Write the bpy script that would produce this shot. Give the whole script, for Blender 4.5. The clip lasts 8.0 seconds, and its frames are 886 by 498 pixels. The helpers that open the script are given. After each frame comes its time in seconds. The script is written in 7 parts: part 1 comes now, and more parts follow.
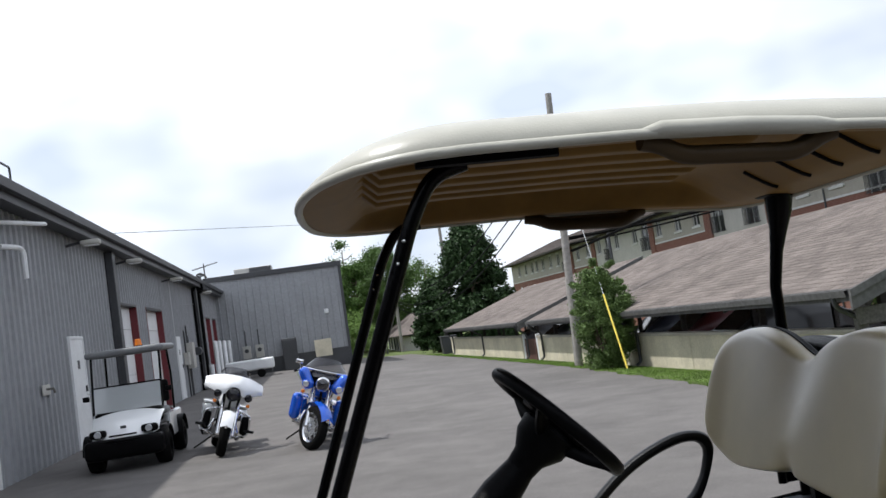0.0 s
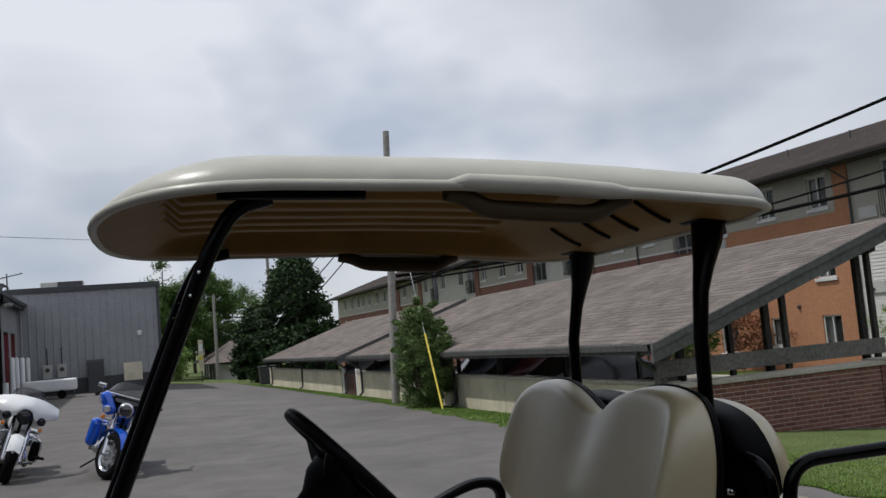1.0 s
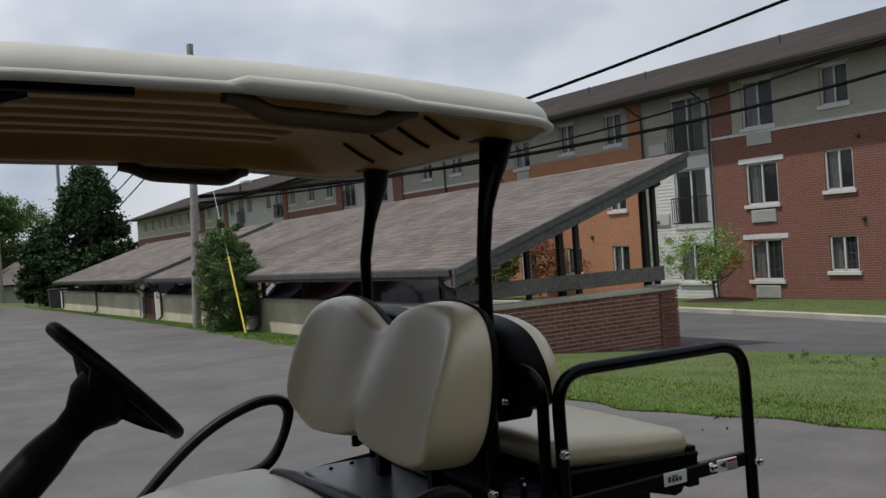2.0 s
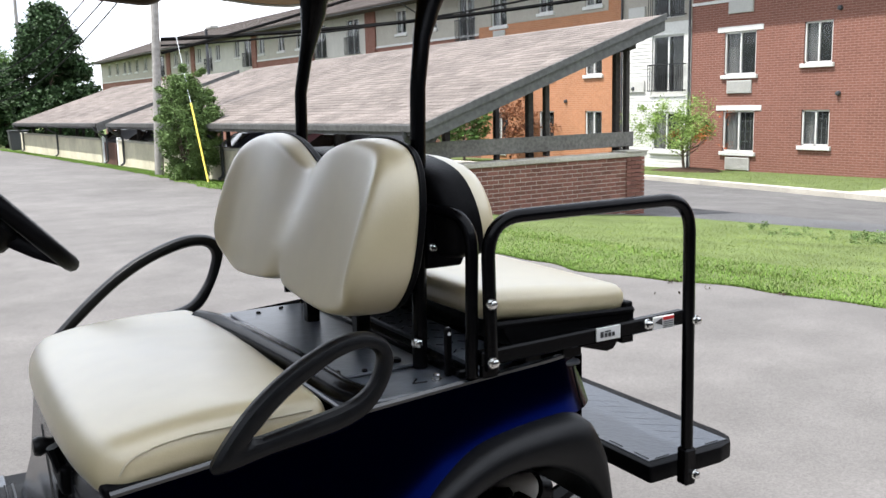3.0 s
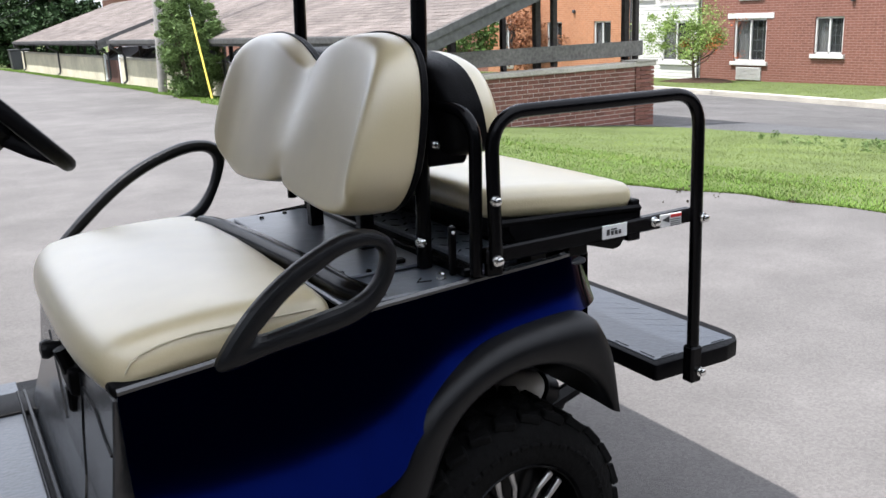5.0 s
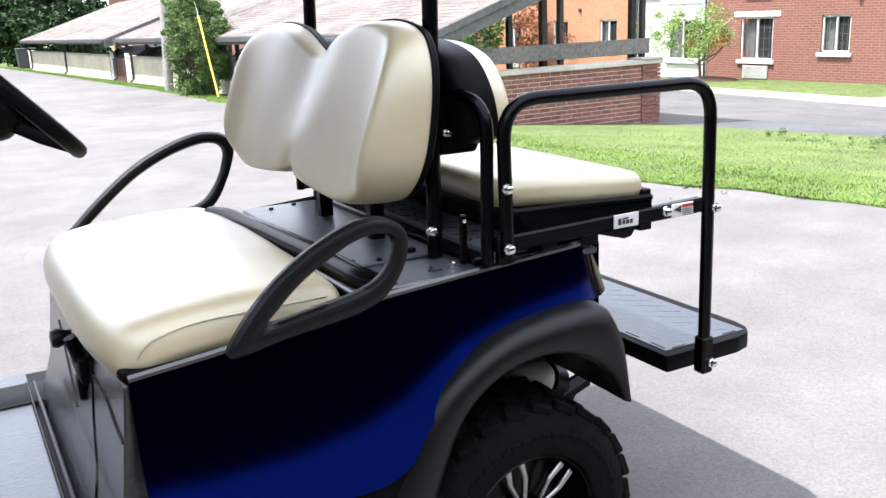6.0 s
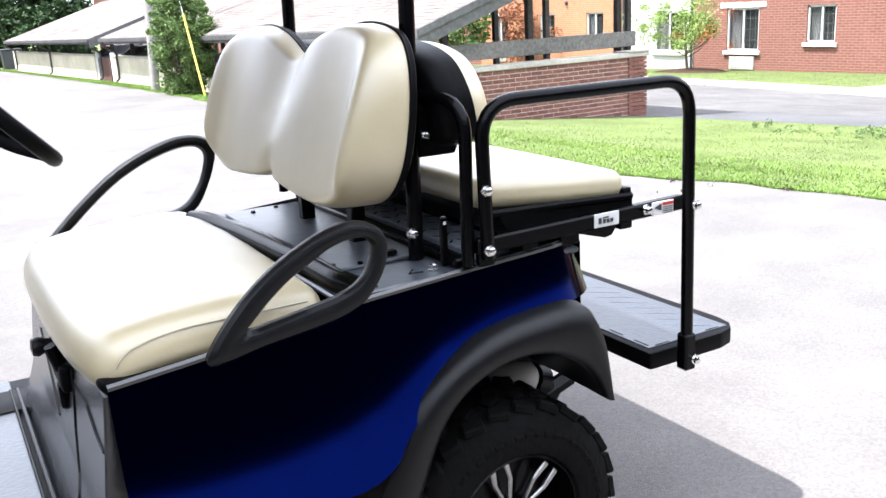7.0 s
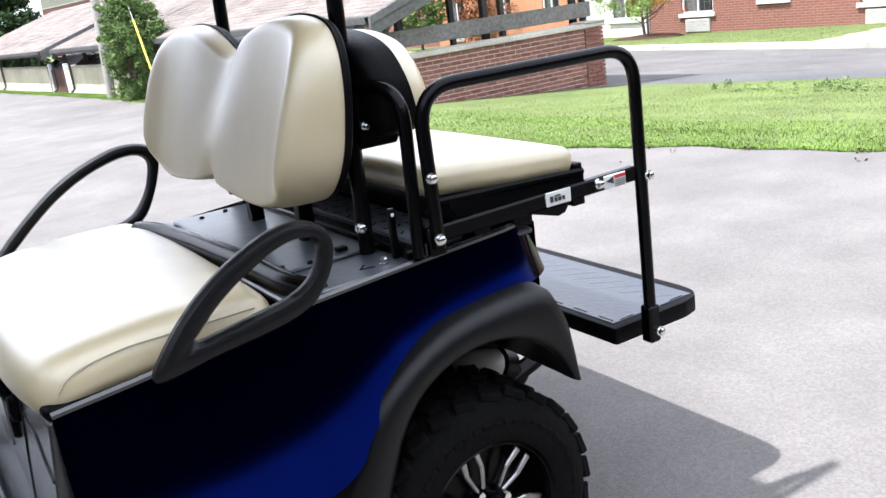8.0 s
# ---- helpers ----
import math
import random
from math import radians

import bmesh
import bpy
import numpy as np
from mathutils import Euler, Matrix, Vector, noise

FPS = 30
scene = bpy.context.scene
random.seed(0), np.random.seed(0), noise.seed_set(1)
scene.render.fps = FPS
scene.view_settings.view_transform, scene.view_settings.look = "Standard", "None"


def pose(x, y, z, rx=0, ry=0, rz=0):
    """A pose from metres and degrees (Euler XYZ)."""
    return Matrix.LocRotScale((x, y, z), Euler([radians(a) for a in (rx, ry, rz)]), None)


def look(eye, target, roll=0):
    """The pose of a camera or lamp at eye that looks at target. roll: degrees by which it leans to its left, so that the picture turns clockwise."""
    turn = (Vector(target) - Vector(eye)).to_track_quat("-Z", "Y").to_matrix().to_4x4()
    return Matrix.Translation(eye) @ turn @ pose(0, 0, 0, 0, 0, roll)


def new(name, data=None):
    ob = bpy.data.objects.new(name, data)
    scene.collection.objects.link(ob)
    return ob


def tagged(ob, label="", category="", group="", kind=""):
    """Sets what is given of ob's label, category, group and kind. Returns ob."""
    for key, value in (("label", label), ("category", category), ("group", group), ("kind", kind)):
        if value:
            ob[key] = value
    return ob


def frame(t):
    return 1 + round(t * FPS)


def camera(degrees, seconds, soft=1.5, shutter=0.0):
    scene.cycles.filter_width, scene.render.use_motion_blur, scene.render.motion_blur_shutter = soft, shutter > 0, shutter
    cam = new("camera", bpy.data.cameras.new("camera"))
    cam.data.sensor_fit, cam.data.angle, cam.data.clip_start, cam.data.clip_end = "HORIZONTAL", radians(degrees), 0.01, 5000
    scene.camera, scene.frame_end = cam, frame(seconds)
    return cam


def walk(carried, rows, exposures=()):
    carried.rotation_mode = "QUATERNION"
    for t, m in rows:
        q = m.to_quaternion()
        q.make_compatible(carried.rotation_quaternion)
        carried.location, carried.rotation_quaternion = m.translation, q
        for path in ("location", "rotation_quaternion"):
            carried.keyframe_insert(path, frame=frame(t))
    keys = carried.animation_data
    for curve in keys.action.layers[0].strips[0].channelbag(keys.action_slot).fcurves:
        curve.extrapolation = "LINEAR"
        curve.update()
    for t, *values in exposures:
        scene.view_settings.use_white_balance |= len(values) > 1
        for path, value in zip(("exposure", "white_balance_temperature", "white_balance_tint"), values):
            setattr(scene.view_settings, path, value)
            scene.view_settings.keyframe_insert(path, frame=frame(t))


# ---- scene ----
cam = camera(52.0, 8.0)
PATH = [
    (0, (-1.351, -2.091, 1.513), (-1.04, -0.121, 1.661), -8.4),
    (0.2, (-1.346, -2.098, 1.521), (-0.975, -0.14, 1.692), -8.7),
    (0.5, (-1.346, -2.126, 1.519), (-0.86, -0.195, 1.708), -6.6),
    (1, (-1.297, -2.09, 1.522), (-0.619, -0.217, 1.701), -4.9),
    (1.5, (-1.265, -2.089, 1.517), (-0.357, -0.312, 1.653), -4.0),
    (2, (-1.238, -2.078, 1.492), (-0.194, -0.372, 1.477), -3.9),
    (2.1, (-1.231, -2.066, 1.484), (-0.164, -0.376, 1.431), -3.9),
    (2.2, (-1.186, -2.019, 1.489), (-0.123, -0.327, 1.397), -3.7),
    (3.3, (-1.074, -1.996, 1.41), (0.008, -0.363, 1.01), -0.9),
    (3.5, (-1.059, -1.991, 1.404), (0.026, -0.37, 0.96), -1.4),
    (4, (-1.053, -1.984, 1.4), (0.04, -0.37, 0.953), -1.8),
    (4.5, (-1.063, -1.988, 1.395), (0.001, -0.36, 0.929), -1.7),
    (5, (-1.072, -1.988, 1.389), (-0.039, -0.351, 0.887), -2.2),
    (5.2, (-1.075, -1.984, 1.382), (-0.052, -0.344, 0.868), -2.1),
    (6.3, (-1.082, -1.98, 1.366), (-0.06, -0.336, 0.865), -2.3),
    (6.5, (-1.073, -1.992, 1.382), (-0.058, -0.346, 0.868), -2.5),
    (7, (-1.061, -1.988, 1.38), (-0.023, -0.358, 0.865), -3.0),
    (7.5, (-1.064, -1.988, 1.378), (-0.014, -0.362, 0.874), -3.0),
    (8, (-0.993, -1.977, 1.376), (0.081, -0.384, 0.823), -7.3),
]
EXPOSURES = [(0.0, 0.12, 6450, 10), (0.5, -0.37, 6500, 10), (1.0, -0.61, 6500, 10), (1.5, -0.66, 6500, 10), (2.2, -0.55, 6520, 10), (2.7, 0.6, 6500, 10), (3.3, 1.33, 6500, 11), (3.6, 1.40, 6490, 12), (4.1, 1.03, 6440, 12), (4.5, 1.01, 6420, 12), (5.2, 1.24, 6400, 12), (6.3, 1.92, 6290, 13), (7.2, 2.02, 6290, 13), (8.0, 1.68, 6290, 13)]
walk(cam, [(t, look(eye, target, roll)) for t, eye, target, roll in PATH], EXPOSURES)


# ---- world and sun ----
world = bpy.data.worlds.new("sky")
scene.world = world
world.use_nodes = True
wn, wl = world.node_tree.nodes, world.node_tree.links
bg = wn["Background"]
sky = wn.new("ShaderNodeTexSky")
sky.sky_type, sky.sun_disc = "NISHITA", False
sky.sun_elevation, sky.sun_rotation = radians(64.2), radians(-75.6)
coord = wn.new("ShaderNodeTexCoord")
stretch = wn.new("ShaderNodeMapping")
stretch.inputs["Scale"].default_value = (1.0, 1.0, 1.75)
wl.new(coord.outputs["Generated"], stretch.inputs["Vector"])
cloud = wn.new("ShaderNodeTexNoise")
cloud.inputs["Scale"].default_value, cloud.inputs["Detail"].default_value, cloud.inputs["Roughness"].default_value = 2.4, 4.0, 0.45
wl.new(stretch.outputs["Vector"], cloud.inputs["Vector"])
cover = wn.new("ShaderNodeValToRGB")
cover.color_ramp.elements[0].position, cover.color_ramp.elements[0].color = 0.30, (0.55, 0.55, 0.55, 1)
cover.color_ramp.elements[1].position, cover.color_ramp.elements[1].color = 0.56, (1, 1, 1, 1)
wl.new(cloud.outputs["Fac"], cover.inputs["Fac"])
shade = wn.new("ShaderNodeTexNoise")
shade.inputs["Scale"].default_value, shade.inputs["Detail"].default_value = 3.4, 3.0
wl.new(stretch.outputs["Vector"], shade.inputs["Vector"])
grey = wn.new("ShaderNodeValToRGB")
grey.color_ramp.elements[0].position, grey.color_ramp.elements[0].color = 0.37, (8.9, 10.1, 12.3, 1)
grey.color_ramp.elements[1].position, grey.color_ramp.elements[1].color = 0.54, (14.2, 14.9, 16.2, 1)
wl.new(shade.outputs["Fac"], grey.inputs["Fac"])
blend = wn.new("ShaderNodeMixRGB")
wl.new(cover.outputs["Color"], blend.inputs["Fac"])
wl.new(sky.outputs["Color"], blend.inputs["Color1"])
wl.new(grey.outputs["Color"], blend.inputs["Color2"])
wl.new(blend.outputs["Color"], bg.inputs["Color"])
bg.inputs["Strength"].default_value = 0.08

sun = new("sun", bpy.data.lights.new("sun", "SUN"))
sun.data.energy, sun.data.angle, sun.data.color = 3.9, radians(1.2), (1.0, 0.98, 0.95)
sun.matrix_world = look((-8.2, 2.1, 17.5), (0, 0, 0))


# ---- building blocks ----
def ground_z(x, y):
    """Height of the ground: level by the sheds, falling away along the lane and towards the flats."""
    s = min(max((x + 2) / 6, 0), 1)
    drop = 0.0 if x < 5 else (-0.09 * (x - 5) if x < 10 else -0.45 - 0.053 * (min(x, 60) - 10))
    return -0.01 * min(max(y, 0), 60) * s + drop


def thing(name, label, category, group="", m=None):
    ob = tagged(new(name), label, category, group)
    ob.empty_display_size = 0.1
    if m is not None:
        ob.matrix_world = m
    return ob


def mesh_of(name, bm, mats, smooth=None):
    me = bpy.data.meshes.new(name)
    bmesh.ops.recalc_face_normals(bm, faces=bm.faces[:])
    bm.to_mesh(me)
    bm.free()
    for m in mats if isinstance(mats, (list, tuple)) else [mats]:
        me.materials.append(m)
    if smooth is not None:
        me.shade_smooth()
        me.set_sharp_from_angle(angle=radians(smooth))
    return me


def part(name, bm, material, parent=None, label="", smooth=None, m=None):
    ob = new(name, mesh_of(name, bm, material, smooth))
    if m is not None:
        ob.matrix_basis = m
    if parent is not None:
        ob.parent = parent
    return tagged(ob, label)


def share(name, me, parent, m):
    ob = new(name, me)
    ob.matrix_basis = m
    ob.parent = parent
    return ob


def box(x0, x1, y0, y1, z0, z1, bevel=0.0, bm=None, seg=1):
    own = bmesh.new()
    r = bmesh.ops.create_cube(own, size=1.0)
    for v in r["verts"]:
        v.co = Vector(((x0 + x1) / 2 + v.co.x * (x1 - x0), (y0 + y1) / 2 + v.co.y * (y1 - y0), (z0 + z1) / 2 + v.co.z * (z1 - z0)))
    if bevel > 0:
        bmesh.ops.bevel(own, geom=own.edges[:], offset=bevel, segments=seg, affect="EDGES", profile=0.5)
    return merge(bm, own)


def merge(bm, own):
    if bm is None:
        return own
    tmp = bpy.data.meshes.new("tmp")
    own.to_mesh(tmp)
    own.free()
    bm.from_mesh(tmp)
    bpy.data.meshes.remove(tmp)
    return bm


def moved(bm, m):
    bmesh.ops.transform(bm, matrix=m, verts=bm.verts[:])
    return bm


def rounded(points, radius, seg=6):
    """Fillets the inner corners of a path."""
    pts = [Vector(p) for p in points]
    out = [pts[0]]
    for a, b, c in zip(pts, pts[1:], pts[2:]):
        d0, d1 = (a - b), (c - b)
        r = min(radius, d0.length * 0.49, d1.length * 0.49)
        p0, p1 = b + d0.normalized() * r, b + d1.normalized() * r
        for k in range(seg + 1):
            t = k / seg
            out.append(p0 * (1 - t) ** 2 + b * 2 * t * (1 - t) + p1 * t * t)
    out.append(pts[-1])
    return out


def tube(points, radius, n=8, bm=None, closed=False, flat=1.0, caps=True):
    """A pipe along points; radius may be a list. flat squeezes it across."""
    own = bmesh.new()
    pts = [Vector(p) for p in points]
    rad = radius if isinstance(radius, (list, tuple)) else [radius] * len(pts)
    rings, up = [], None
    for i, p in enumerate(pts):
        a = pts[i - 1] if i or closed else p
        b = pts[(i + 1) % len(pts)] if i + 1 < len(pts) or closed else p
        d = (b - a).normalized()
        if up is None:
            up = d.orthogonal().normalized()
        up = (up - d * up.dot(d)).normalized()
        side = d.cross(up)
        rings.append([own.verts.new(p + up * rad[i] * math.cos(2 * math.pi * k / n) + side * rad[i] * flat * math.sin(2 * math.pi * k / n)) for k in range(n)])
    pairs = list(zip(rings, rings[1:])) + ([(rings[-1], rings[0])] if closed else [])
    for a, b in pairs:
        for k in range(n):
            own.faces.new((a[k], a[(k + 1) % n], b[(k + 1) % n], b[k]))
    if caps and not closed:
        own.faces.new(rings[0][::-1])
        own.faces.new(rings[-1])
    return merge(bm, own)


def prism(poly, axis, a, b, bevel=0.0, bm=None, seg=1):
    """A flat outline pushed through along an axis from a to b; the outline gives the other two coordinates in x, y, z order."""
    own = bmesh.new()
    def at(p, w):
        q = list(p)
        q.insert("xyz".index(axis), w)
        return q
    va = [own.verts.new(at(p, a)) for p in poly]
    vb = [own.verts.new(at(p, b)) for p in poly]
    own.faces.new(va)
    own.faces.new(vb[::-1])
    for i in range(len(poly)):
        j = (i + 1) % len(poly)
        own.faces.new((va[j], va[i], vb[i], vb[j]))
    bmesh.ops.recalc_face_normals(own, faces=own.faces[:])
    if bevel > 0:
        bmesh.ops.bevel(own, geom=own.edges[:], offset=bevel, segments=seg, affect="EDGES", profile=0.5)
    return merge(bm, own)


def lathe(profile, n=24, bm=None, axis="z"):
    """Turns (radius, height) pairs round an axis."""
    own = bmesh.new()
    rings = []
    for r, h in profile:
        ring = []
        for k in range(n):
            c, s = math.cos(2 * math.pi * k / n) * r, math.sin(2 * math.pi * k / n) * r
            ring.append(own.verts.new({"z": (c, s, h), "y": (c, h, s), "x": (h, c, s)}[axis]))
        rings.append(ring)
    for a, b in zip(rings, rings[1:]):
        for k in range(n):
            own.faces.new((a[k], a[(k + 1) % n], b[(k + 1) % n], b[k]))
    bmesh.ops.remove_doubles(own, verts=own.verts[:], dist=1e-5)
    return merge(bm, own)


def surface(f, nu, nv, bm=None, wrap_v=False):
    """A sheet of f(u, v) over the unit square."""
    own = bmesh.new()
    vs = [[own.verts.new(f(i / nu, j / nv)) for j in range(nv + (0 if wrap_v else 1))] for i in range(nu + 1)]
    m = len(vs[0])
    for i in range(nu):
        for j in range(nv):
            own.faces.new((vs[i][j], vs[i + 1][j], vs[i + 1][(j + 1) % m], vs[i][(j + 1) % m]))
    return merge(bm, own)


def pillow(x0, x1, y0, y1, z0, z1, r, bm=None, n=14, crown=0.0, shape=None):
    """A stuffed block with soft edges and a slight crown."""
    own = bmesh.new()
    bmesh.ops.create_cube(own, size=2.0)
    bmesh.ops.subdivide_edges(own, edges=own.edges[:], cuts=n, use_grid_fill=True)
    hx, hy, hz = (x1 - x0) / 2, (y1 - y0) / 2, (z1 - z0) / 2
    for v in own.verts:
        v.co = Vector([math.sin(c * math.pi / 2) for c in v.co])
        p = Vector((v.co.x * hx, v.co.y * hy, v.co.z * hz))
        inner = Vector((max(-hx + r, min(hx - r, p.x)), max(-hy + r, min(hy - r, p.y)), max(-hz + min(r, hz), min(hz - min(r, hz), p.z))))
        d = p - inner
        if d.length > 1e-6:
            p = inner + d.normalized() * min(r, max(d.length, 0)) if d.length > r else p
        if v.co.z > 0:
            p.z += crown * (1 - (p.x / hx) ** 2) * (1 - (p.y / hy) ** 2) * v.co.z
        if shape:
            p = shape(p)
        v.co = p + Vector(((x0 + x1) / 2, (y0 + y1) / 2, (z0 + z1) / 2))
    return merge(bm, own)


# ---- materials ----
def mat(name, colour, rough=0.5, metal=0.0, noise_scale=30.0, vary=0.12, bump=0.0, bump_scale=None, spec=0.5, stain=0.0, stain_scale=1.5, coat=0.0, island=0.0):
    m = bpy.data.materials.new(name)
    m.use_nodes = True
    nt = m.node_tree
    b = nt.nodes["Principled BSDF"]
    b.inputs["Roughness"].default_value, b.inputs["Metallic"].default_value = rough, metal
    b.inputs["Specular IOR Level"].default_value = spec
    b.inputs["Coat Weight"].default_value = coat
    tc = nt.nodes.new("ShaderNodeTexCoord")
    fine = nt.nodes.new("ShaderNodeTexNoise")
    fine.inputs["Scale"].default_value, fine.inputs["Detail"].default_value = noise_scale, 6.0
    nt.links.new(tc.outputs["Object"], fine.inputs["Vector"])
    ramp = nt.nodes.new("ShaderNodeValToRGB")
    lo = tuple(c * (1 - vary) for c in colour)
    hi = tuple(min(1, c * (1 + vary)) for c in colour)
    ramp.color_ramp.elements[0].position, ramp.color_ramp.elements[0].color = 0.3, (*lo, 1)
    ramp.color_ramp.elements[1].position, ramp.color_ramp.elements[1].color = 0.7, (*hi, 1)
    nt.links.new(fine.outputs["Fac"], ramp.inputs["Fac"])
    out = ramp.outputs["Color"]
    if stain > 0:
        big = nt.nodes.new("ShaderNodeTexNoise")
        big.inputs["Scale"].default_value, big.inputs["Detail"].default_value, big.inputs["Roughness"].default_value = stain_scale, 5.0, 0.65
        nt.links.new(tc.outputs["Object"], big.inputs["Vector"])
        mask = nt.nodes.new("ShaderNodeValToRGB")
        mask.color_ramp.elements[0].position, mask.color_ramp.elements[0].color = 0.35, (1 - stain,) * 3 + (1,)
        mask.color_ramp.elements[1].position, mask.color_ramp.elements[1].color = 0.65, (1, 1, 1, 1)
        nt.links.new(big.outputs["Fac"], mask.inputs["Fac"])
        mul = nt.nodes.new("ShaderNodeMixRGB")
        mul.blend_type, mul.inputs["Fac"].default_value = "MULTIPLY", 1.0
        nt.links.new(out, mul.inputs["Color1"])
        nt.links.new(mask.outputs["Color"], mul.inputs["Color2"])
        out = mul.outputs["Color"]
    if island > 0:
        info = nt.nodes.new("ShaderNodeObjectInfo")
        geo = nt.nodes.new("ShaderNodeNewGeometry")
        add = nt.nodes.new("ShaderNodeMath")
        add.operation = "ADD"
        nt.links.new(info.outputs["Random"], add.inputs[0])
        nt.links.new(geo.outputs["Random Per Island"], add.inputs[1])
        frac = nt.nodes.new("ShaderNodeMath")
        frac.operation = "FRACT"
        nt.links.new(add.outputs[0], frac.inputs[0])
        span = nt.nodes.new("ShaderNodeMapRange")
        span.inputs["To Min"].default_value, span.inputs["To Max"].default_value = 1 - island, 1 + island
        nt.links.new(frac.outputs[0], span.inputs["Value"])
        mul = nt.nodes.new("ShaderNodeMixRGB")
        mul.blend_type, mul.inputs["Fac"].default_value = "MULTIPLY", 1.0
        nt.links.new(out, mul.inputs["Color1"])
        nt.links.new(span.outputs[0], mul.inputs["Color2"])
        out = mul.outputs["Color"]
    nt.links.new(out, b.inputs["Base Color"])
    if bump > 0:
        bn = nt.nodes.new("ShaderNodeBump")
        bn.inputs["Strength"].default_value, bn.inputs["Distance"].default_value = bump, 0.02
        src = fine
        if bump_scale:
            src = nt.nodes.new("ShaderNodeTexNoise")
            src.inputs["Scale"].default_value, src.inputs["Detail"].default_value = bump_scale, 4.0
            nt.links.new(tc.outputs["Object"], src.inputs["Vector"])
        nt.links.new(src.outputs["Fac"], bn.inputs["Height"])
        nt.links.new(bn.outputs["Normal"], b.inputs["Normal"])
    return m


def glass_mat(name, tint=(0.9, 0.95, 0.95), rough=0.02, see=0.75):
    """A thin pane: mostly clear, the rest a sharp reflection."""
    m = bpy.data.materials.new(name)
    m.use_nodes = True
    nt = m.node_tree
    b = nt.nodes["Principled BSDF"]
    b.inputs["Base Color"].default_value = (*tint, 1)
    b.inputs["Roughness"].default_value = rough
    b.inputs["Alpha"].default_value = 1 - see
    b.inputs["Specular IOR Level"].default_value = 0.6
    return m


def aggregate(m, scale, lo, hi):
    """Scatters stone-by-stone tone over a material."""
    nt = m.node_tree
    b = nt.nodes["Principled BSDF"]
    old = b.inputs["Base Color"].links[0].from_socket
    tc = nt.nodes.new("ShaderNodeTexCoord")
    vor = nt.nodes.new("ShaderNodeTexVoronoi")
    vor.inputs["Scale"].default_value = scale
    nt.links.new(tc.outputs["Object"], vor.inputs["Vector"])
    sep = nt.nodes.new("ShaderNodeSeparateColor")
    nt.links.new(vor.outputs["Color"], sep.inputs[0])
    span = nt.nodes.new("ShaderNodeMapRange")
    span.inputs["To Min"].default_value, span.inputs["To Max"].default_value = lo, hi
    nt.links.new(sep.outputs[0], span.inputs["Value"])
    mul = nt.nodes.new("ShaderNodeMixRGB")
    mul.blend_type, mul.inputs["Fac"].default_value = "MULTIPLY", 1.0
    nt.links.new(old, mul.inputs["Color1"])
    nt.links.new(span.outputs[0], mul.inputs["Color2"])
    nt.links.new(mul.outputs["Color"], b.inputs["Base Color"])
    return m


ASPHALT = aggregate(mat("asphalt", (0.146, 0.137, 0.131), 0.9, noise_scale=2.2, vary=0.11, bump=0.3, bump_scale=210, stain=0.26, stain_scale=0.42, spec=0.25), 120, 0.87, 1.13)
GRASS = mat("lawn_soil", (0.122, 0.156, 0.060), 0.95, noise_scale=34, vary=0.28, bump=0.5, stain=0.30, stain_scale=1.3, spec=0.1)
BLADE = mat("grass_blade", (0.136, 0.176, 0.047), 0.75, noise_scale=1.1, vary=0.42, spec=0.15, island=0.18)
EDGE_BLADE = mat("lush_blade", (0.122, 0.205, 0.040), 0.7, noise_scale=1.5, vary=0.3, spec=0.15, island=0.25)
CONCRETE = mat("concrete", (0.46, 0.43, 0.37), 0.9, noise_scale=40, vary=0.15, bump=0.3, stain=0.25, stain_scale=1.2, spec=0.2)
BEIGE_WALL = mat("beige_wall", (0.66, 0.605, 0.47), 0.9, noise_scale=25, vary=0.10, bump=0.3, stain=0.3, stain_scale=0.8, spec=0.2)
VINYL = mat("cream_vinyl", (0.52, 0.445, 0.268), 0.45, noise_scale=9, vary=0.05, bump=0.05, bump_scale=240, spec=0.8, stain=0.06, stain_scale=4, coat=1.0)
VINYL.node_tree.nodes["Principled BSDF"].inputs["Coat Roughness"].default_value = 0.34
VINYL.node_tree.nodes["Principled BSDF"].inputs["Coat IOR"].default_value = 1.65
TAN = mat("tan_plastic", (0.44, 0.43, 0.37), 0.36, noise_scale=14, vary=0.05, bump=0.05, bump_scale=180, spec=0.45, stain=0.06, stain_scale=3)
BLACK_PL = mat("black_plastic", (0.003, 0.003, 0.0034), 0.42, noise_scale=60, vary=0.25, bump=0.12, bump_scale=320, spec=0.06)
SATIN_PL = mat("satin_moulding", (0.0034, 0.0037, 0.0044), 0.38, noise_scale=60, vary=0.25, bump=0.12, bump_scale=320, spec=0.26)
BLACK_ST = mat("black_steel", (0.002, 0.002, 0.0024), 0.22, noise_scale=50, vary=0.2, spec=0.13, bump=0.04, bump_scale=200)
RUBBER = mat("rubber", (0.004, 0.004, 0.004), 0.85, noise_scale=70, vary=0.3, bump=0.3, spec=0.1)
BLUE = mat("blue_paint", (0.0002, 0.0020, 0.028), 0.17, 0.98, noise_scale=300, vary=0.15, spec=0.3, coat=0.0)
ALU = mat("alloy", (0.62, 0.62, 0.62), 0.25, 1.0, noise_scale=40, vary=0.08, bump=0.03)
ZINC = mat("zinc_bolt", (0.72, 0.72, 0.70), 0.22, 1.0, noise_scale=50, vary=0.1)
MAT_GREY = mat("floor_mat", (0.10, 0.115, 0.135), 0.6, noise_scale=90, vary=0.15, bump=0.35, spec=0.35)
STICKER = mat("sticker", (0.62, 0.62, 0.60), 0.5, noise_scale=30, vary=0.05)
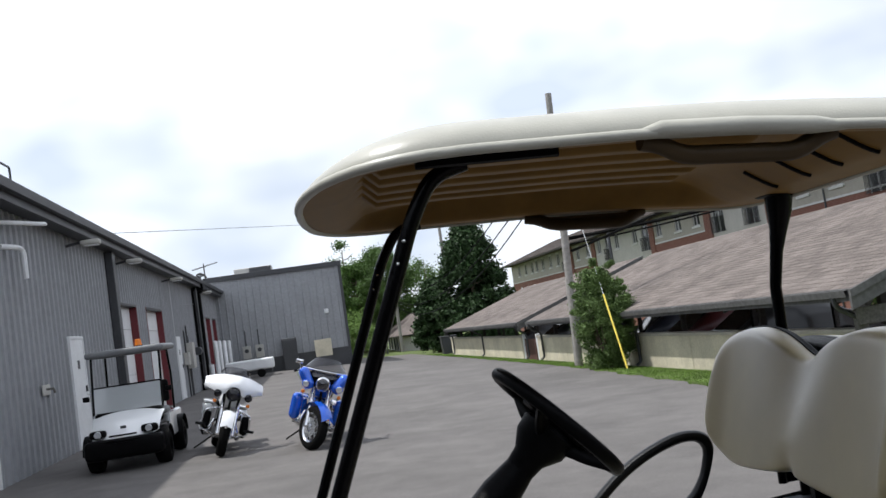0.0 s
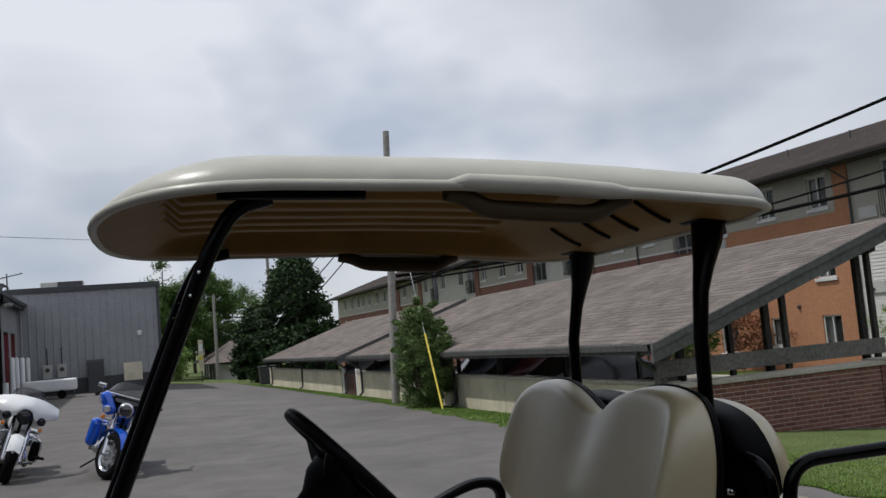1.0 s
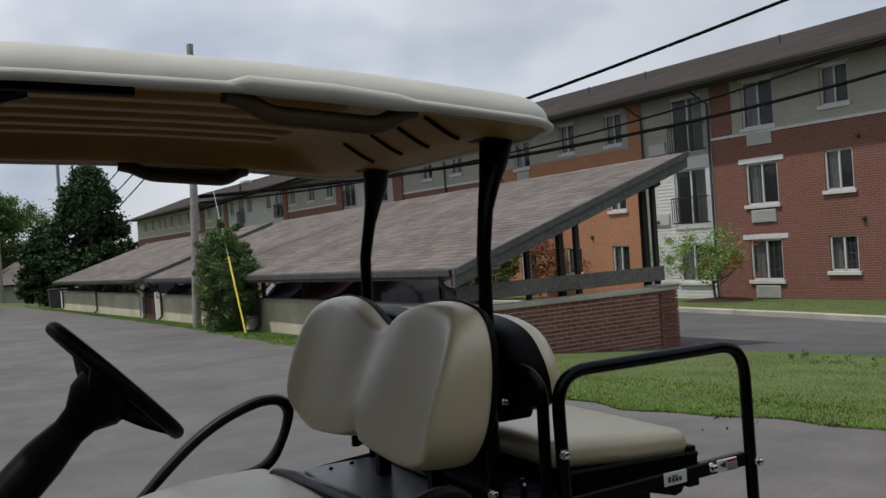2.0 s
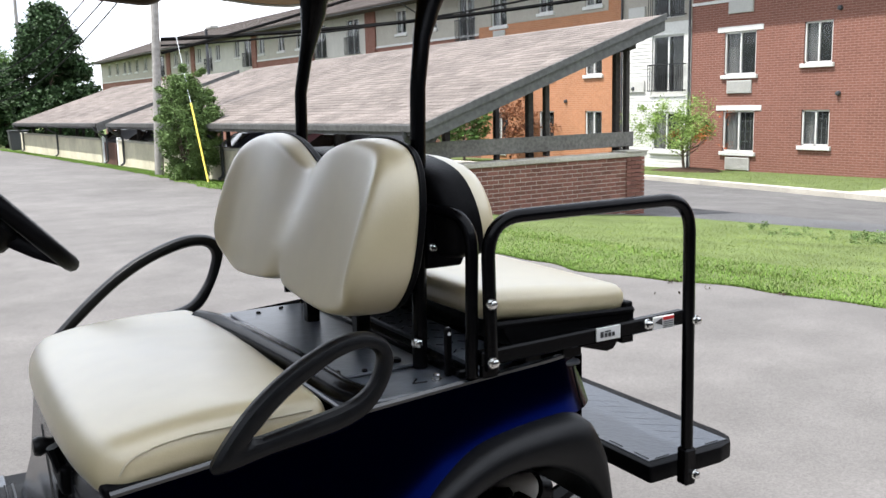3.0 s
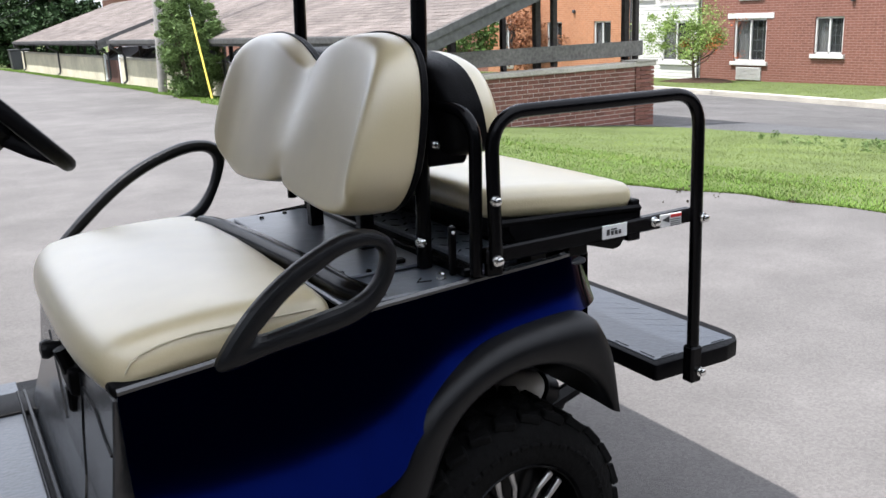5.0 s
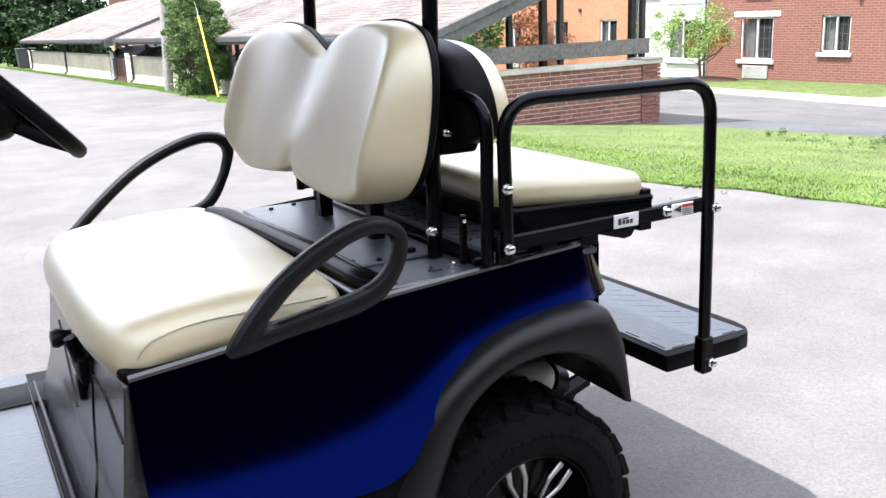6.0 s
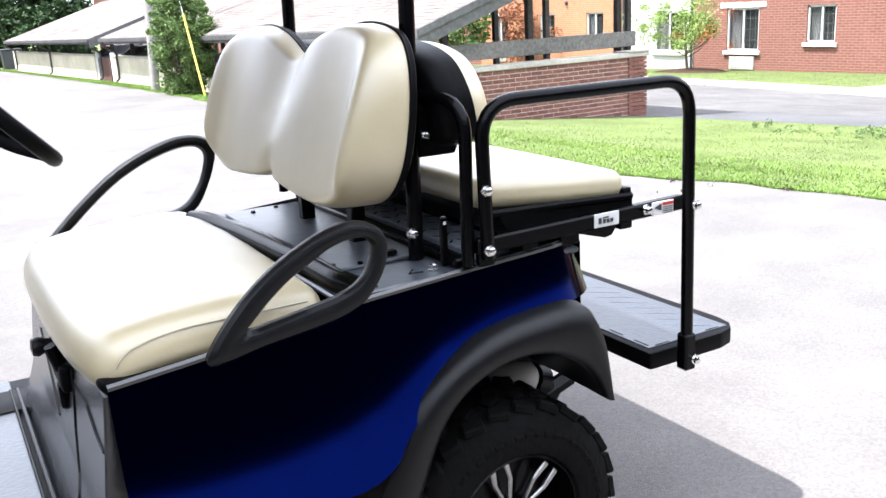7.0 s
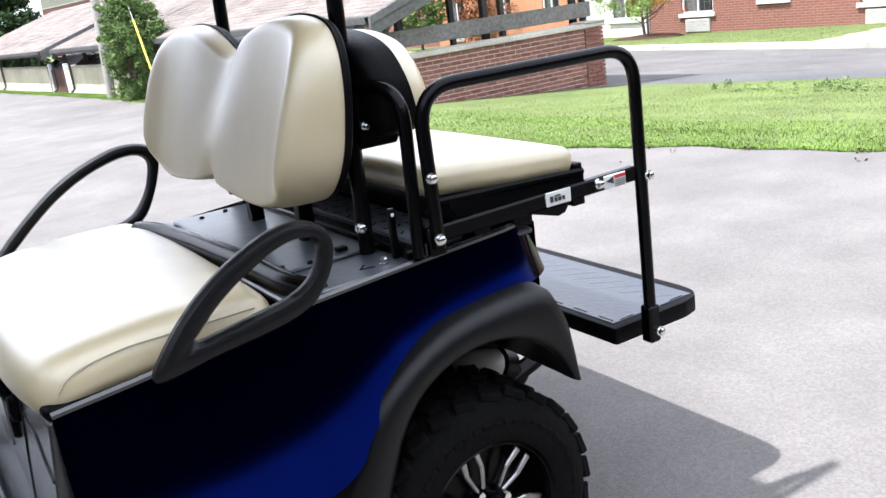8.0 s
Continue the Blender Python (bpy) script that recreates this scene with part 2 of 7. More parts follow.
INK = mat("ink", (0.03, 0.03, 0.03), 0.6, noise_scale=30, vary=0.1)
RED_INK = mat("red_ink", (0.45, 0.02, 0.02), 0.6, noise_scale=30, vary=0.1)
ORANGE = mat("orange_lens", (0.75, 0.20, 0.02), 0.25, noise_scale=30, vary=0.1)
GREY_METAL = mat("grey_siding", (0.285, 0.293, 0.308), 0.5, 0.0, noise_scale=8, vary=0.08, stain=0.12, stain_scale=0.7, spec=0.4)
DARK_TRIM = mat("dark_trim", (0.045, 0.047, 0.052), 0.5, noise_scale=20, vary=0.15, stain=0.2)
MAROON = mat("maroon_paint", (0.13, 0.012, 0.018), 0.55, noise_scale=20, vary=0.12, stain=0.15)
WHITE_PAINT = mat("white_paint", (0.74, 0.75, 0.76), 0.5, noise_scale=20, vary=0.04, stain=0.12, stain_scale=2)
SHINGLE = mat("shingle", (0.190, 0.163, 0.148), 0.95, noise_scale=30, vary=0.22, bump=0.5, bump_scale=160, stain=0.3, stain_scale=0.9, spec=0.15, island=0.16)
ROOF_BROWN = mat("brown_roof", (0.085, 0.072, 0.066), 0.95, noise_scale=25, vary=0.25, bump=0.4, bump_scale=120, stain=0.25, stain_scale=0.6, spec=0.12)
SHINGLE_BASE = mat("roof_felt", (0.10, 0.078, 0.066), 0.95, noise_scale=30, vary=0.2, bump=0.4, spec=0.15)
TRIM_GREY = mat("weathered_trim", (0.125, 0.124, 0.122), 0.8, noise_scale=12, vary=0.18, bump=0.2, stain=0.25, spec=0.25)
OLD_WOOD = mat("weathered_wood", (0.155, 0.148, 0.135), 0.9, noise_scale=22, vary=0.25, bump=0.4, stain=0.3, spec=0.2)
DARK_WOOD = mat("dark_post", (0.05, 0.045, 0.042), 0.85, noise_scale=22, vary=0.25, bump=0.3, spec=0.2)
BRICK = mat("brick", (0.180, 0.082, 0.064), 0.9, noise_scale=40, vary=0.2, bump=0.4, spec=0.2, island=0.22)
MORTAR = mat("mortar", (0.44, 0.37, 0.33), 0.95, noise_scale=60, vary=0.15, bump=0.3, spec=0.15)


# ---- ground, lane, lawns ----
def sheet(xs, ys, lift, keep=None):
    bm = bmesh.new()
    grid = {}
    for i, x in enumerate(xs):
        for j, y in enumerate(ys):
            grid[i, j] = bm.verts.new((x, y, ground_z(x, y) + lift))
    for i in range(len(xs) - 1):
        for j in range(len(ys) - 1):
            bm.faces.new((grid[i, j], grid[i + 1, j], grid[i + 1, j + 1], grid[i, j + 1]))
    return bm


def steps(*spans):
    out = []
    for a, b, n in spans:
        out += [a + (b - a) * k / n for k in range(n)]
    return out + [spans[-1][1]]


ground = part("ground", sheet(steps((-2500, -60, 6), (-60, 60, 60), (60, 2500, 6)), steps((-2500, -40, 6), (-40, 120, 60), (120, 2500, 6)), -0.03), GRASS)
tagged(ground, "grassy ground that runs out to the horizon", "ground", kind="structure")


def between(left, right, ys, lift, n=10):
    """A sheet between two edges x = left(y) and x = right(y)."""
    bm = bmesh.new()
    rows = []
    for y in ys:
        a, b = left(y), right(y)
        rows.append([bm.verts.new((a + (b - a) * k / n, y, ground_z(a + (b - a) * k / n, y) + lift)) for k in range(n + 1)])
    for a, b in zip(rows, rows[1:]):
        for k in range(n):
            bm.faces.new((a[k], a[k + 1], b[k + 1], b[k]))
    return bm


def line(points):
    ys = [p[0] for p in points]
    xs = [p[1] for p in points]
    return lambda y: float(np.interp(y, ys, xs))


lane_edge = line([(-40, 16), (-8, 6.6), (-2, 5.5), (1.3, 4.72), (3.8, 4.1), (5, 4.05), (8, 4.25), (12, 4.6), (22, 5.1), (40, 5.3), (58, 5.0)])
wobble = lambda y: 0.05 * math.sin(y * 3.1) + 0.03 * math.sin(y * 7.7 + 1)
lane = part("lane", between(lambda y: -45, lambda y: lane_edge(y) + wobble(y), steps((-40, 0, 30), (0, 20, 80), (20, 58, 40)), 0.0, 24), ASPHALT)
tagged(lane, "worn grey asphalt lane and yard with darker patches", "lane", kind="structure")
drive_edge = line([(-40, 24), (-2, 13.0), (5, 11.0), (8.6, 9.97), (9.2, 6.4), (47, 6.4), (47.5, 9.0), (60, 9.0)])
kerb_x = line([(-40, 15.5), (5, 16.2), (9, 17.1), (12.3, 17.97), (17.7, 19.2), (30, 21.5), (60, 22)])
DRIVE = aggregate(mat("drive_asphalt", (0.118, 0.113, 0.11), 0.9, noise_scale=2.2, vary=0.12, bump=0.3, bump_scale=210, stain=0.3, stain_scale=0.5, spec=0.25), 130, 0.80, 1.20)
drive = part("drive", between(drive_edge, lambda y: kerb_x(y), steps((-40, 0, 20), (0, 20, 40), (20, 60, 20)), 0.0, 12), DRIVE)
NEW_ASPHALT = mat("dark_patch", (0.095, 0.095, 0.098), 0.85, noise_scale=140, vary=0.3, bump=0.4, stain=0.25, stain_scale=0.8, spec=0.25)
patch = part("patch", between(lambda y: drive_edge(y) - 0.04, lambda y: drive_edge(y) + 1.5 + 0.25 * math.sin(y * 0.9) + 0.12 * math.sin(y * 3.3), steps((-20, 8.7, 60)), 0.005, 6), NEW_ASPHALT)
tagged(patch, "darker strip of newer asphalt along the drive", "asphalt patch", kind="structure")
tagged(drive, "dark asphalt drive in front of the flats", "drive", kind="structure")


def swept_kerb():
    bm = bmesh.new()
    prof = [(0.0, -0.1), (0.0, 0.12), (0.02, 0.14), (0.16, 0.14), (0.18, -0.1)]
    rows = []
    for y in steps((-40, 0, 16), (0, 30, 40), (30, 60, 12)):
        x = kerb_x(y)
        rows.append([bm.verts.new((x + a, y, ground_z(x, y) + b)) for a, b in prof])
    for a, b in zip(rows, rows[1:]):
        for k in range(len(prof) - 1):
            bm.faces.new((a[k], a[k + 1], b[k + 1], b[k]))
    return bm


tagged(part("kerb", swept_kerb(), CONCRETE), "pale concrete kerb between the drive and the lawn", "kerb", kind="structure")
path_bm = bmesh.new()
for a, b in ((17.6, 19.6), (19.63, 21.6), (21.63, 23.6), (23.63, 25.9)):
    ya, yb = (8.3 + 0.25 * (a - 17.6), 8.3 + 0.25 * (b - 17.6))
    v = [path_bm.verts.new((x, y, ground_z(x, y) + h)) for x, y, h in ((a, ya, 0.15), (b, yb, 0.12), (b, yb + 1.7, 0.12), (a, ya + 1.7, 0.15), (a, ya, 0), (b, yb, 0), (b, yb + 1.7, 0), (a, ya + 1.7, 0))]
    for q in ((0, 1, 2, 3), (0, 4, 5, 1), (1, 5, 6, 2), (2, 6, 7, 3), (3, 7, 4, 0)):
        path_bm.faces.new([v[k] for k in q])
tagged(part("footpath", path_bm, CONCRETE), "pale concrete slab footpath up to the flats", "footpath", kind="structure")
lawn_side = part("lawn", between(lambda y: lane_edge(y) + wobble(y) - 0.03, lambda y: drive_edge(y) + 0.01, steps((-40, 0, 60), (0, 8.7, 90)), 0.003, 16), GRASS)
tagged(lawn_side, "mown lawn strip between the lane and the drive", "lawn", kind="structure")
lawn_verge = part("lawn", between(lambda y: lane_edge(y) + wobble(y) - 0.03, lambda y: 6.25, steps((8.7, 20, 60), (20, 58, 60)), 0.003, 8), GRASS)
tagged(lawn_verge, "grass verge along the carport wall", "lawn", kind="structure")
lawn_back = part("lawn", between(lambda y: kerb_x(y) + 0.17, lambda y: 26.2, steps((-30, 0, 10), (0, 60, 60)), 0.12, 8), GRASS)
tagged(lawn_back, "mown lawn along the foot of the flats", "lawn", kind="structure")


def grass_tufts(name, label, count, region, seed, h0, h1, width, material=None):
    """Single bent blades scattered over a region given by a sampler."""
    rnd = random.Random(seed)
    verts, faces = [], []
    for _ in range(count):
        x, y = region(rnd)
        z = ground_z(x, y) - 0.02
        a, h = rnd.uniform(0, 6.283), rnd.uniform(h0, h1)
        lean, w = rnd.uniform(0.15, 0.7) * h, width * rnd.uniform(0.6, 1.3)
        cx, cy = math.cos(a), math.sin(a)
        n = len(verts)
        verts += [(x - cy * w, y + cx * w, z), (x + cy * w, y - cx * w, z), (x + cx * lean * 0.4 - cy * w * 0.7, y + cy * lean * 0.4 + cx * w * 0.7, z + h * 0.6), (x + cx * lean * 0.4 + cy * w * 0.7, y + cy * lean * 0.4 - cx * w * 0.7, z + h * 0.6), (x + cx * lean, y + cy * lean, z + h)]
        faces += [(n, n + 1, n + 3, n + 2), (n + 2, n + 3, n + 4)]
    me = bpy.data.meshes.new(name)
    me.from_pydata(verts, [], faces)
    me.materials.append(material or BLADE)
    return tagged(new(name, me), label, "grass", kind="stuff")


def lawn_near(rnd):
    y = rnd.triangular(-7, 8.7, 4.5)
    a, b = lane_edge(y) + wobble(y) - 0.04, drive_edge(y)
    return a + (b - a) * rnd.random() ** 1.25, y


def verge(rnd):
    y = 8.7 + 42 * rnd.random() ** 1.4
    return rnd.uniform(lane_edge(y) + wobble(y) - 0.04, 5.94), y


grass_tufts("grass", "bright green mown grass beside the lane", 150000, lawn_near, 3, 0.026, 0.040, 0.0045)


def lane_side(rnd):
    y = rnd.triangular(-6, 9.5, 3.5)
    return lane_edge(y) + wobble(y) - 0.03 + 1.5 * rnd.random() ** 2.2, y


grass_tufts("grass", "lush green grass fringe along the lane", 52000, lane_side, 6, 0.024, 0.052, 0.0045, EDGE_BLADE)
grass_tufts("grass", "green grass verge below the carport wall", 60000, verge, 4, 0.035, 0.06, 0.006, EDGE_BLADE)
grass_tufts("grass", "green lawn by the flats", 26000, lambda r: (lambda y: (r.uniform(kerb_x(y) + 0.25, 25.8), y))(r.uniform(2, 34)), 5, 0.15, 0.19, 0.015)

# ---- flats ----
RED_BRICK = mat("red_brick_wall", (0.190, 0.084, 0.062), 0.9, noise_scale=6, vary=0.12, bump=0.25, stain=0.15, stain_scale=0.5, spec=0.2)
ORANGE_BRICK = mat("orange_brick_wall", (0.39, 0.178, 0.092), 0.9, noise_scale=6, vary=0.12, bump=0.25, stain=0.12, stain_scale=0.5, spec=0.2)
for m_brick, mortar in ((RED_BRICK, (0.255, 0.148, 0.120, 1)), (ORANGE_BRICK, (0.39, 0.22, 0.14, 1))):
    nt = m_brick.node_tree
    bsdf = nt.nodes["Principled BSDF"]
    old = bsdf.inputs["Base Color"].links[0].from_socket
    tc = nt.nodes.new("ShaderNodeTexCoord")
    sep, com = nt.nodes.new("ShaderNodeSeparateXYZ"), nt.nodes.new("ShaderNodeCombineXYZ")
    nt.links.new(tc.outputs["Object"], sep.inputs[0])
    nt.links.new(sep.outputs["Y"], com.inputs["X"])
    nt.links.new(sep.outputs["Z"], com.inputs["Y"])
    bt = nt.nodes.new("ShaderNodeTexBrick")
    bt.inputs["Scale"].default_value, bt.inputs["Brick Width"].default_value, bt.inputs["Row Height"].default_value = 1.0, 0.27, 0.085
    bt.inputs["Mortar Size"].default_value, bt.inputs["Mortar"].default_value = 0.009, mortar
    hs = nt.nodes.new("ShaderNodeHueSaturation")
    hs.inputs["Value"].default_value = 0.90
    nt.links.new(old, hs.inputs["Color"])
    nt.links.new(com.outputs[0], bt.inputs["Vector"])
    nt.links.new(old, bt.inputs["Color1"])
    nt.links.new(hs.outputs["Color"], bt.inputs["Color2"])
    nt.links.new(bt.outputs["Color"], bsdf.inputs["Base Color"])
PALE_SIDING = mat("pale_siding", (0.46, 0.44, 0.395), 0.75, noise_scale=10, vary=0.06, stain=0.1, spec=0.3)
SIDING = mat("beige_siding", (0.353, 0.328, 0.277), 0.75, noise_scale=10, vary=0.06, stain=0.1, spec=0.3)
WHITE_SIDING = mat("white_siding", (0.58, 0.57, 0.535), 0.7, noise_scale=10, vary=0.05, stain=0.1, spec=0.3)
WHITE_TRIM = mat("white_trim", (0.576, 0.568, 0.544), 0.7, noise_scale=20, vary=0.06, stain=0.12, stain_scale=3, spec=0.3)
PANE = mat("window_glass", (0.03, 0.035, 0.035), 0.05, noise_scale=2, vary=0.3, spec=0.9)
CURTAIN = mat("curtain", (0.62, 0.62, 0.60), 0.9, noise_scale=14, vary=0.15, spec=0.1)
AC_MAT = mat("ac_sleeve", (0.45, 0.44, 0.41), 0.6, noise_scale=20, vary=0.08, stain=0.1)
IRON = mat("black_iron", (0.014, 0.014, 0.015), 0.5, noise_scale=30, vary=0.2)
XB, OVER = 26.0, 1.30
flats = thing("apartment_building", "three-storey red brick flats with beige upper siding and brown roof", "building")
windows = []  # (y0, y1, z0, z1, kind)


def storey_column(y0, y1, dz=0.0, lintel=True, ac=True, floors=(0, 1, 2), small=False):
    for f in floors:
        z0, z1 = ((-0.38, 0.82), (2.35, 3.71), (5.22, 6.53))[f] if small else ((-0.68, 0.80), (2.08, 3.60), (4.90, 6.60))[f]
        windows.append((y0, y1, z0, z1, "ac" if ac else "plain", f))


storey_column(19.27, 20.66)
storey_column(16.29, 17.35, ac=False, small=True)
storey_column(12.4, 13.8)
storey_column(9.3, 10.35, ac=False, small=True)
storey_column(5.6, 7.0)
storey_column(2.6, 3.6, ac=False, small=True)
storey_column(27.1, 28.15, ac=False, small=True)
storey_column(30.25, 31.3, ac=False, small=True)
storey_column(33.7, 34.95)
for yk in (40.45, 43.65, 57.55, 60.75, 64.45, 69.7, 74.2, 79.1, 82.6, 85.9, 93.3, 96.4, 99.8, 102.7, 104.9, 108.2, 111.8):
    storey_column(yk - 0.55, yk + 0.55, ac=False, small=True, floors=(1, 2))
balconies = [(22.6, 24.25, 1.55, 3.72), (22.6, 24.25, 4.40, 6.55), (36.4, 37.9, 1.55, 3.72), (36.4, 37.9, 4.40, 6.55)]
balconies += [(y - 0.85, y + 0.85, 4.40, 6.55) for y in (49.6, 54.2, 67.3, 76.5, 90.6)]
windows.append((22.7, 24.2, -0.75, 0.75, "grid", 0))


def wall_with_holes(y0, y1, z0, z1, holes, x0, x1):
    """A wall slab on the flats' front, split round its openings."""
    bm = bmesh.new()
    hs = [h for h in holes if h[0] < y1 and h[1] > y0 and h[2] < z1 and h[3] > z0]
    ys = sorted({y0, y1, *(max(y0, h[0]) for h in hs), *(min(y1, h[1]) for h in hs)})
    zs = sorted({z0, z1, *(max(z0, h[2]) for h in hs), *(min(z1, h[3]) for h in hs)})
    solid = {(i, j) for i in range(len(ys) - 1) for j in range(len(zs) - 1) if not any(h[0] < (ys[i] + ys[i + 1]) / 2 < h[1] and h[2] < (zs[j] + zs[j + 1]) / 2 < h[3] for h in hs)}
    corner = {}

    def v(k, i, j):
        if (k, i, j) not in corner:
            corner[k, i, j] = bm.verts.new((x1 if k else x0, ys[i], zs[j]))
        return corner[k, i, j]

    for i, j in solid:
        bm.faces.new((v(0, i, j), v(0, i, j + 1), v(0, i + 1, j + 1), v(0, i + 1, j)))
        bm.faces.new((v(1, i, j), v(1, i + 1, j), v(1, i + 1, j + 1), v(1, i, j + 1)))
        for di, dj, p, q in ((-1, 0, (i, j), (i, j + 1)), (1, 0, (i + 1, j + 1), (i + 1, j)), (0, -1, (i + 1, j), (i, j)), (0, 1, (i, j + 1), (i + 1, j + 1))):
            if (i + di, j + dj) not in solid:
                bm.faces.new((v(0, *p), v(0, *q), v(1, *q), v(1, *p)))
    return bm


def clapboards(y0, y1, z0, z1, holes, x, pitch):
    """Overlapping siding boards, each a thin wedge."""
    bm = bmesh.new()
    z = z0
    while z < z1 - 0.01:
        t = min(z + pitch, z1)
        spans = [(y0, y1)]
        for h in holes:
            if h[2] < t - 0.02 and h[3] > z + 0.02:
                spans = [s for a, b in spans for s in ((a, min(b, h[0])), (max(a, h[1]), b)) if s[1] - s[0] > 0.02]
        for a, b in spans:
            prism([(x - 0.022, z), (x + 0.01, z), (x + 0.01, t), (x - 0.004, t)], "y", a, b, bm=bm)
        z = t
    return bm


holes = [w[:4] for w in windows] + balconies
part("wall", wall_with_holes(-8, 22.2, -2.4, 4.72, holes, XB, XB + 0.3), RED_BRICK, flats, "red brick wall")
part("wall", wall_with_holes(-8, 22.2, 4.72, 6.85, holes, XB + 0.02, XB + 0.3), SIDING, flats)
part("siding", clapboards(-8, 22.2, 4.74, 6.83, holes, XB, 0.21), SIDING, flats, "beige siding boards of the upper floor")
part("wall", wall_with_holes(22.2, 25.9, -2.4, 6.85, holes, XB + 0.05, XB + 0.3), WHITE_SIDING, flats)
part("siding", clapboards(22.22, 25.88, -1.6, 4.2, holes, XB + 0.03, 0.14), WHITE_SIDING, flats, "white clapboard of the balcony bay")
part("siding", clapboards(22.22, 25.88, 4.2, 6.83, holes, XB + 0.03, 0.16), SIDING, flats, "beige boards of the balcony bay")
part("wall", wall_with_holes(25.9, 36.0, -2.4, 4.95, holes, XB, XB + 0.3), ORANGE_BRICK, flats, "orange brick wall")
part("wall", box(XB - 0.02, XB + 0.3, 25.9, 26.7, 4.95, 6.85), ORANGE_BRICK, flats)
part("wall", wall_with_holes(26.7, 36.0, 4.95, 6.85, holes, XB + 0.02, XB + 0.3), SIDING, flats)
part("siding", clapboards(26.72, 36.0, 4.97, 6.83, holes, XB, 0.21), SIDING, flats)
for ya, yb, zb in ((36.0, 47.2, 4.62), (47.2, 56.0, 3.1), (56.0, 66.2, 4.72), (66.2, 80.6, 3.1), (80.6, 116, 4.45)):
    # brick below, siding above; the balcony bays carry their siding lower down
    part("wall", wall_with_holes(ya, yb, -2.4, zb, holes, XB, XB + 0.3), RED_BRICK, flats)
    part("wall", wall_with_holes(ya, yb, zb, 6.85, holes, XB + 0.02, XB + 0.3), PALE_SIDING if zb < 4 else SIDING, flats)
    part("trim", box(XB - 0.04, XB - 0.003, ya + 0.02, yb - 0.02, zb - 0.05, zb + 0.06, 0.004), WHITE_TRIM, flats)
for ya, yb in ((46.6, 47.8), (55.2, 56.2), (65.4, 66.3), (80.2, 81.2), (87.6, 88.8)):
    part("pier", box(XB - 0.09, XB + 0.02, ya, yb, 2.4, 6.72, 0.006), RED_BRICK, flats, "red brick pier up to the eave")
part("pier", box(XB - 0.03, XB + 0.015, 21.15, 22.15, 4.77, 6.72, 0.004), RED_BRICK, flats)
part("wall", box(XB + 0.3, XB + 13.5, -8, -7.7, -2.4, 6.85), RED_BRICK, flats)
part("wall", box(XB + 0.3, XB + 13.5, 115.7, 116, -2.4, 6.85), RED_BRICK, flats)
part("wall", box(XB + 13.2, XB + 13.5, -7.7, 115.7, -2.4, 6.85), RED_BRICK, flats)
part("floor", box(XB + 0.32, XB + 13, -7.6, 115.6, -2.4, -1.5), CONCRETE, flats)
part("trim", box(XB - 0.05, XB - 0.003, -8, 22.18, 4.66, 4.76, 0.004), WHITE_TRIM, flats)
part("downpipe", tube([(XB - 0.08, 22.25, -1.5), (XB - 0.08, 22.25, 6.1), (XB - OVER, 22.25, 6.72)], 0.045), DARK_TRIM, flats)
part("downpipe", tube([(XB - 0.08, 25.85, -1.5), (XB - 0.08, 25.85, 6.1), (XB - OVER, 25.85, 6.72)], 0.045), DARK_TRIM, flats)
part("downpipe", tube([(XB - 0.08, 41.6, -1.5), (XB - 0.08, 41.6, 6.1), (XB - OVER, 41.6, 6.72)], 0.05), DARK_TRIM, flats)
# roof: two slopes, soffit, fascia and gutter
XR, ZR = XB + 6.75, 9.55
part("roof", prism([(XB - OVER, 6.83), (XR, ZR), (XB + 14.8, 6.83), (XB + 14.8, 6.74), (XB - OVER, 6.74)], "y", -8.6, 116.6), ROOF_BROWN, flats, "dark brown shingle roof")
part("fascia", box(XB - OVER - 0.06, XB - OVER - 0.003, -8.6, 116.6, 6.68, 6.86), DARK_TRIM, flats)
part("gutter", prism([(XB - OVER - 0.16, 6.85), (XB - OVER - 0.063, 6.85), (XB - OVER - 0.063, 6.75), (XB - OVER - 0.14, 6.75)], "y", -8.6, 116.6), ROOF_BROWN, flats)
sl = (ZR - 6.83) / (XR - XB + OVER)
bm = bmesh.new()
for k in range(39):
    a = XB - OVER - 0.02 + k * 0.2
    za = 6.845 + (a - XB + OVER) * sl
    prism([(a, za), (a, za + 0.018), (a + 0.21, za + 0.21 * sl + 0.004), (a + 0.21, za + 0.21 * sl)], "y", -8.65, 116.65, bm=bm)
part("shingles", bm, ROOF_BROWN, flats)
for y in (12.0, 21.5, 29.0, 33.0, 48.0, 63.0):
    xv = XB + 3.5
    part("roof_vent", lathe([(0.0, 0.34), (0.045, 0.34), (0.045, -0.1)], 8), DARK_TRIM, flats, m=Matrix.Translation((xv, y, 6.85 + (xv - XB + OVER) * sl)))


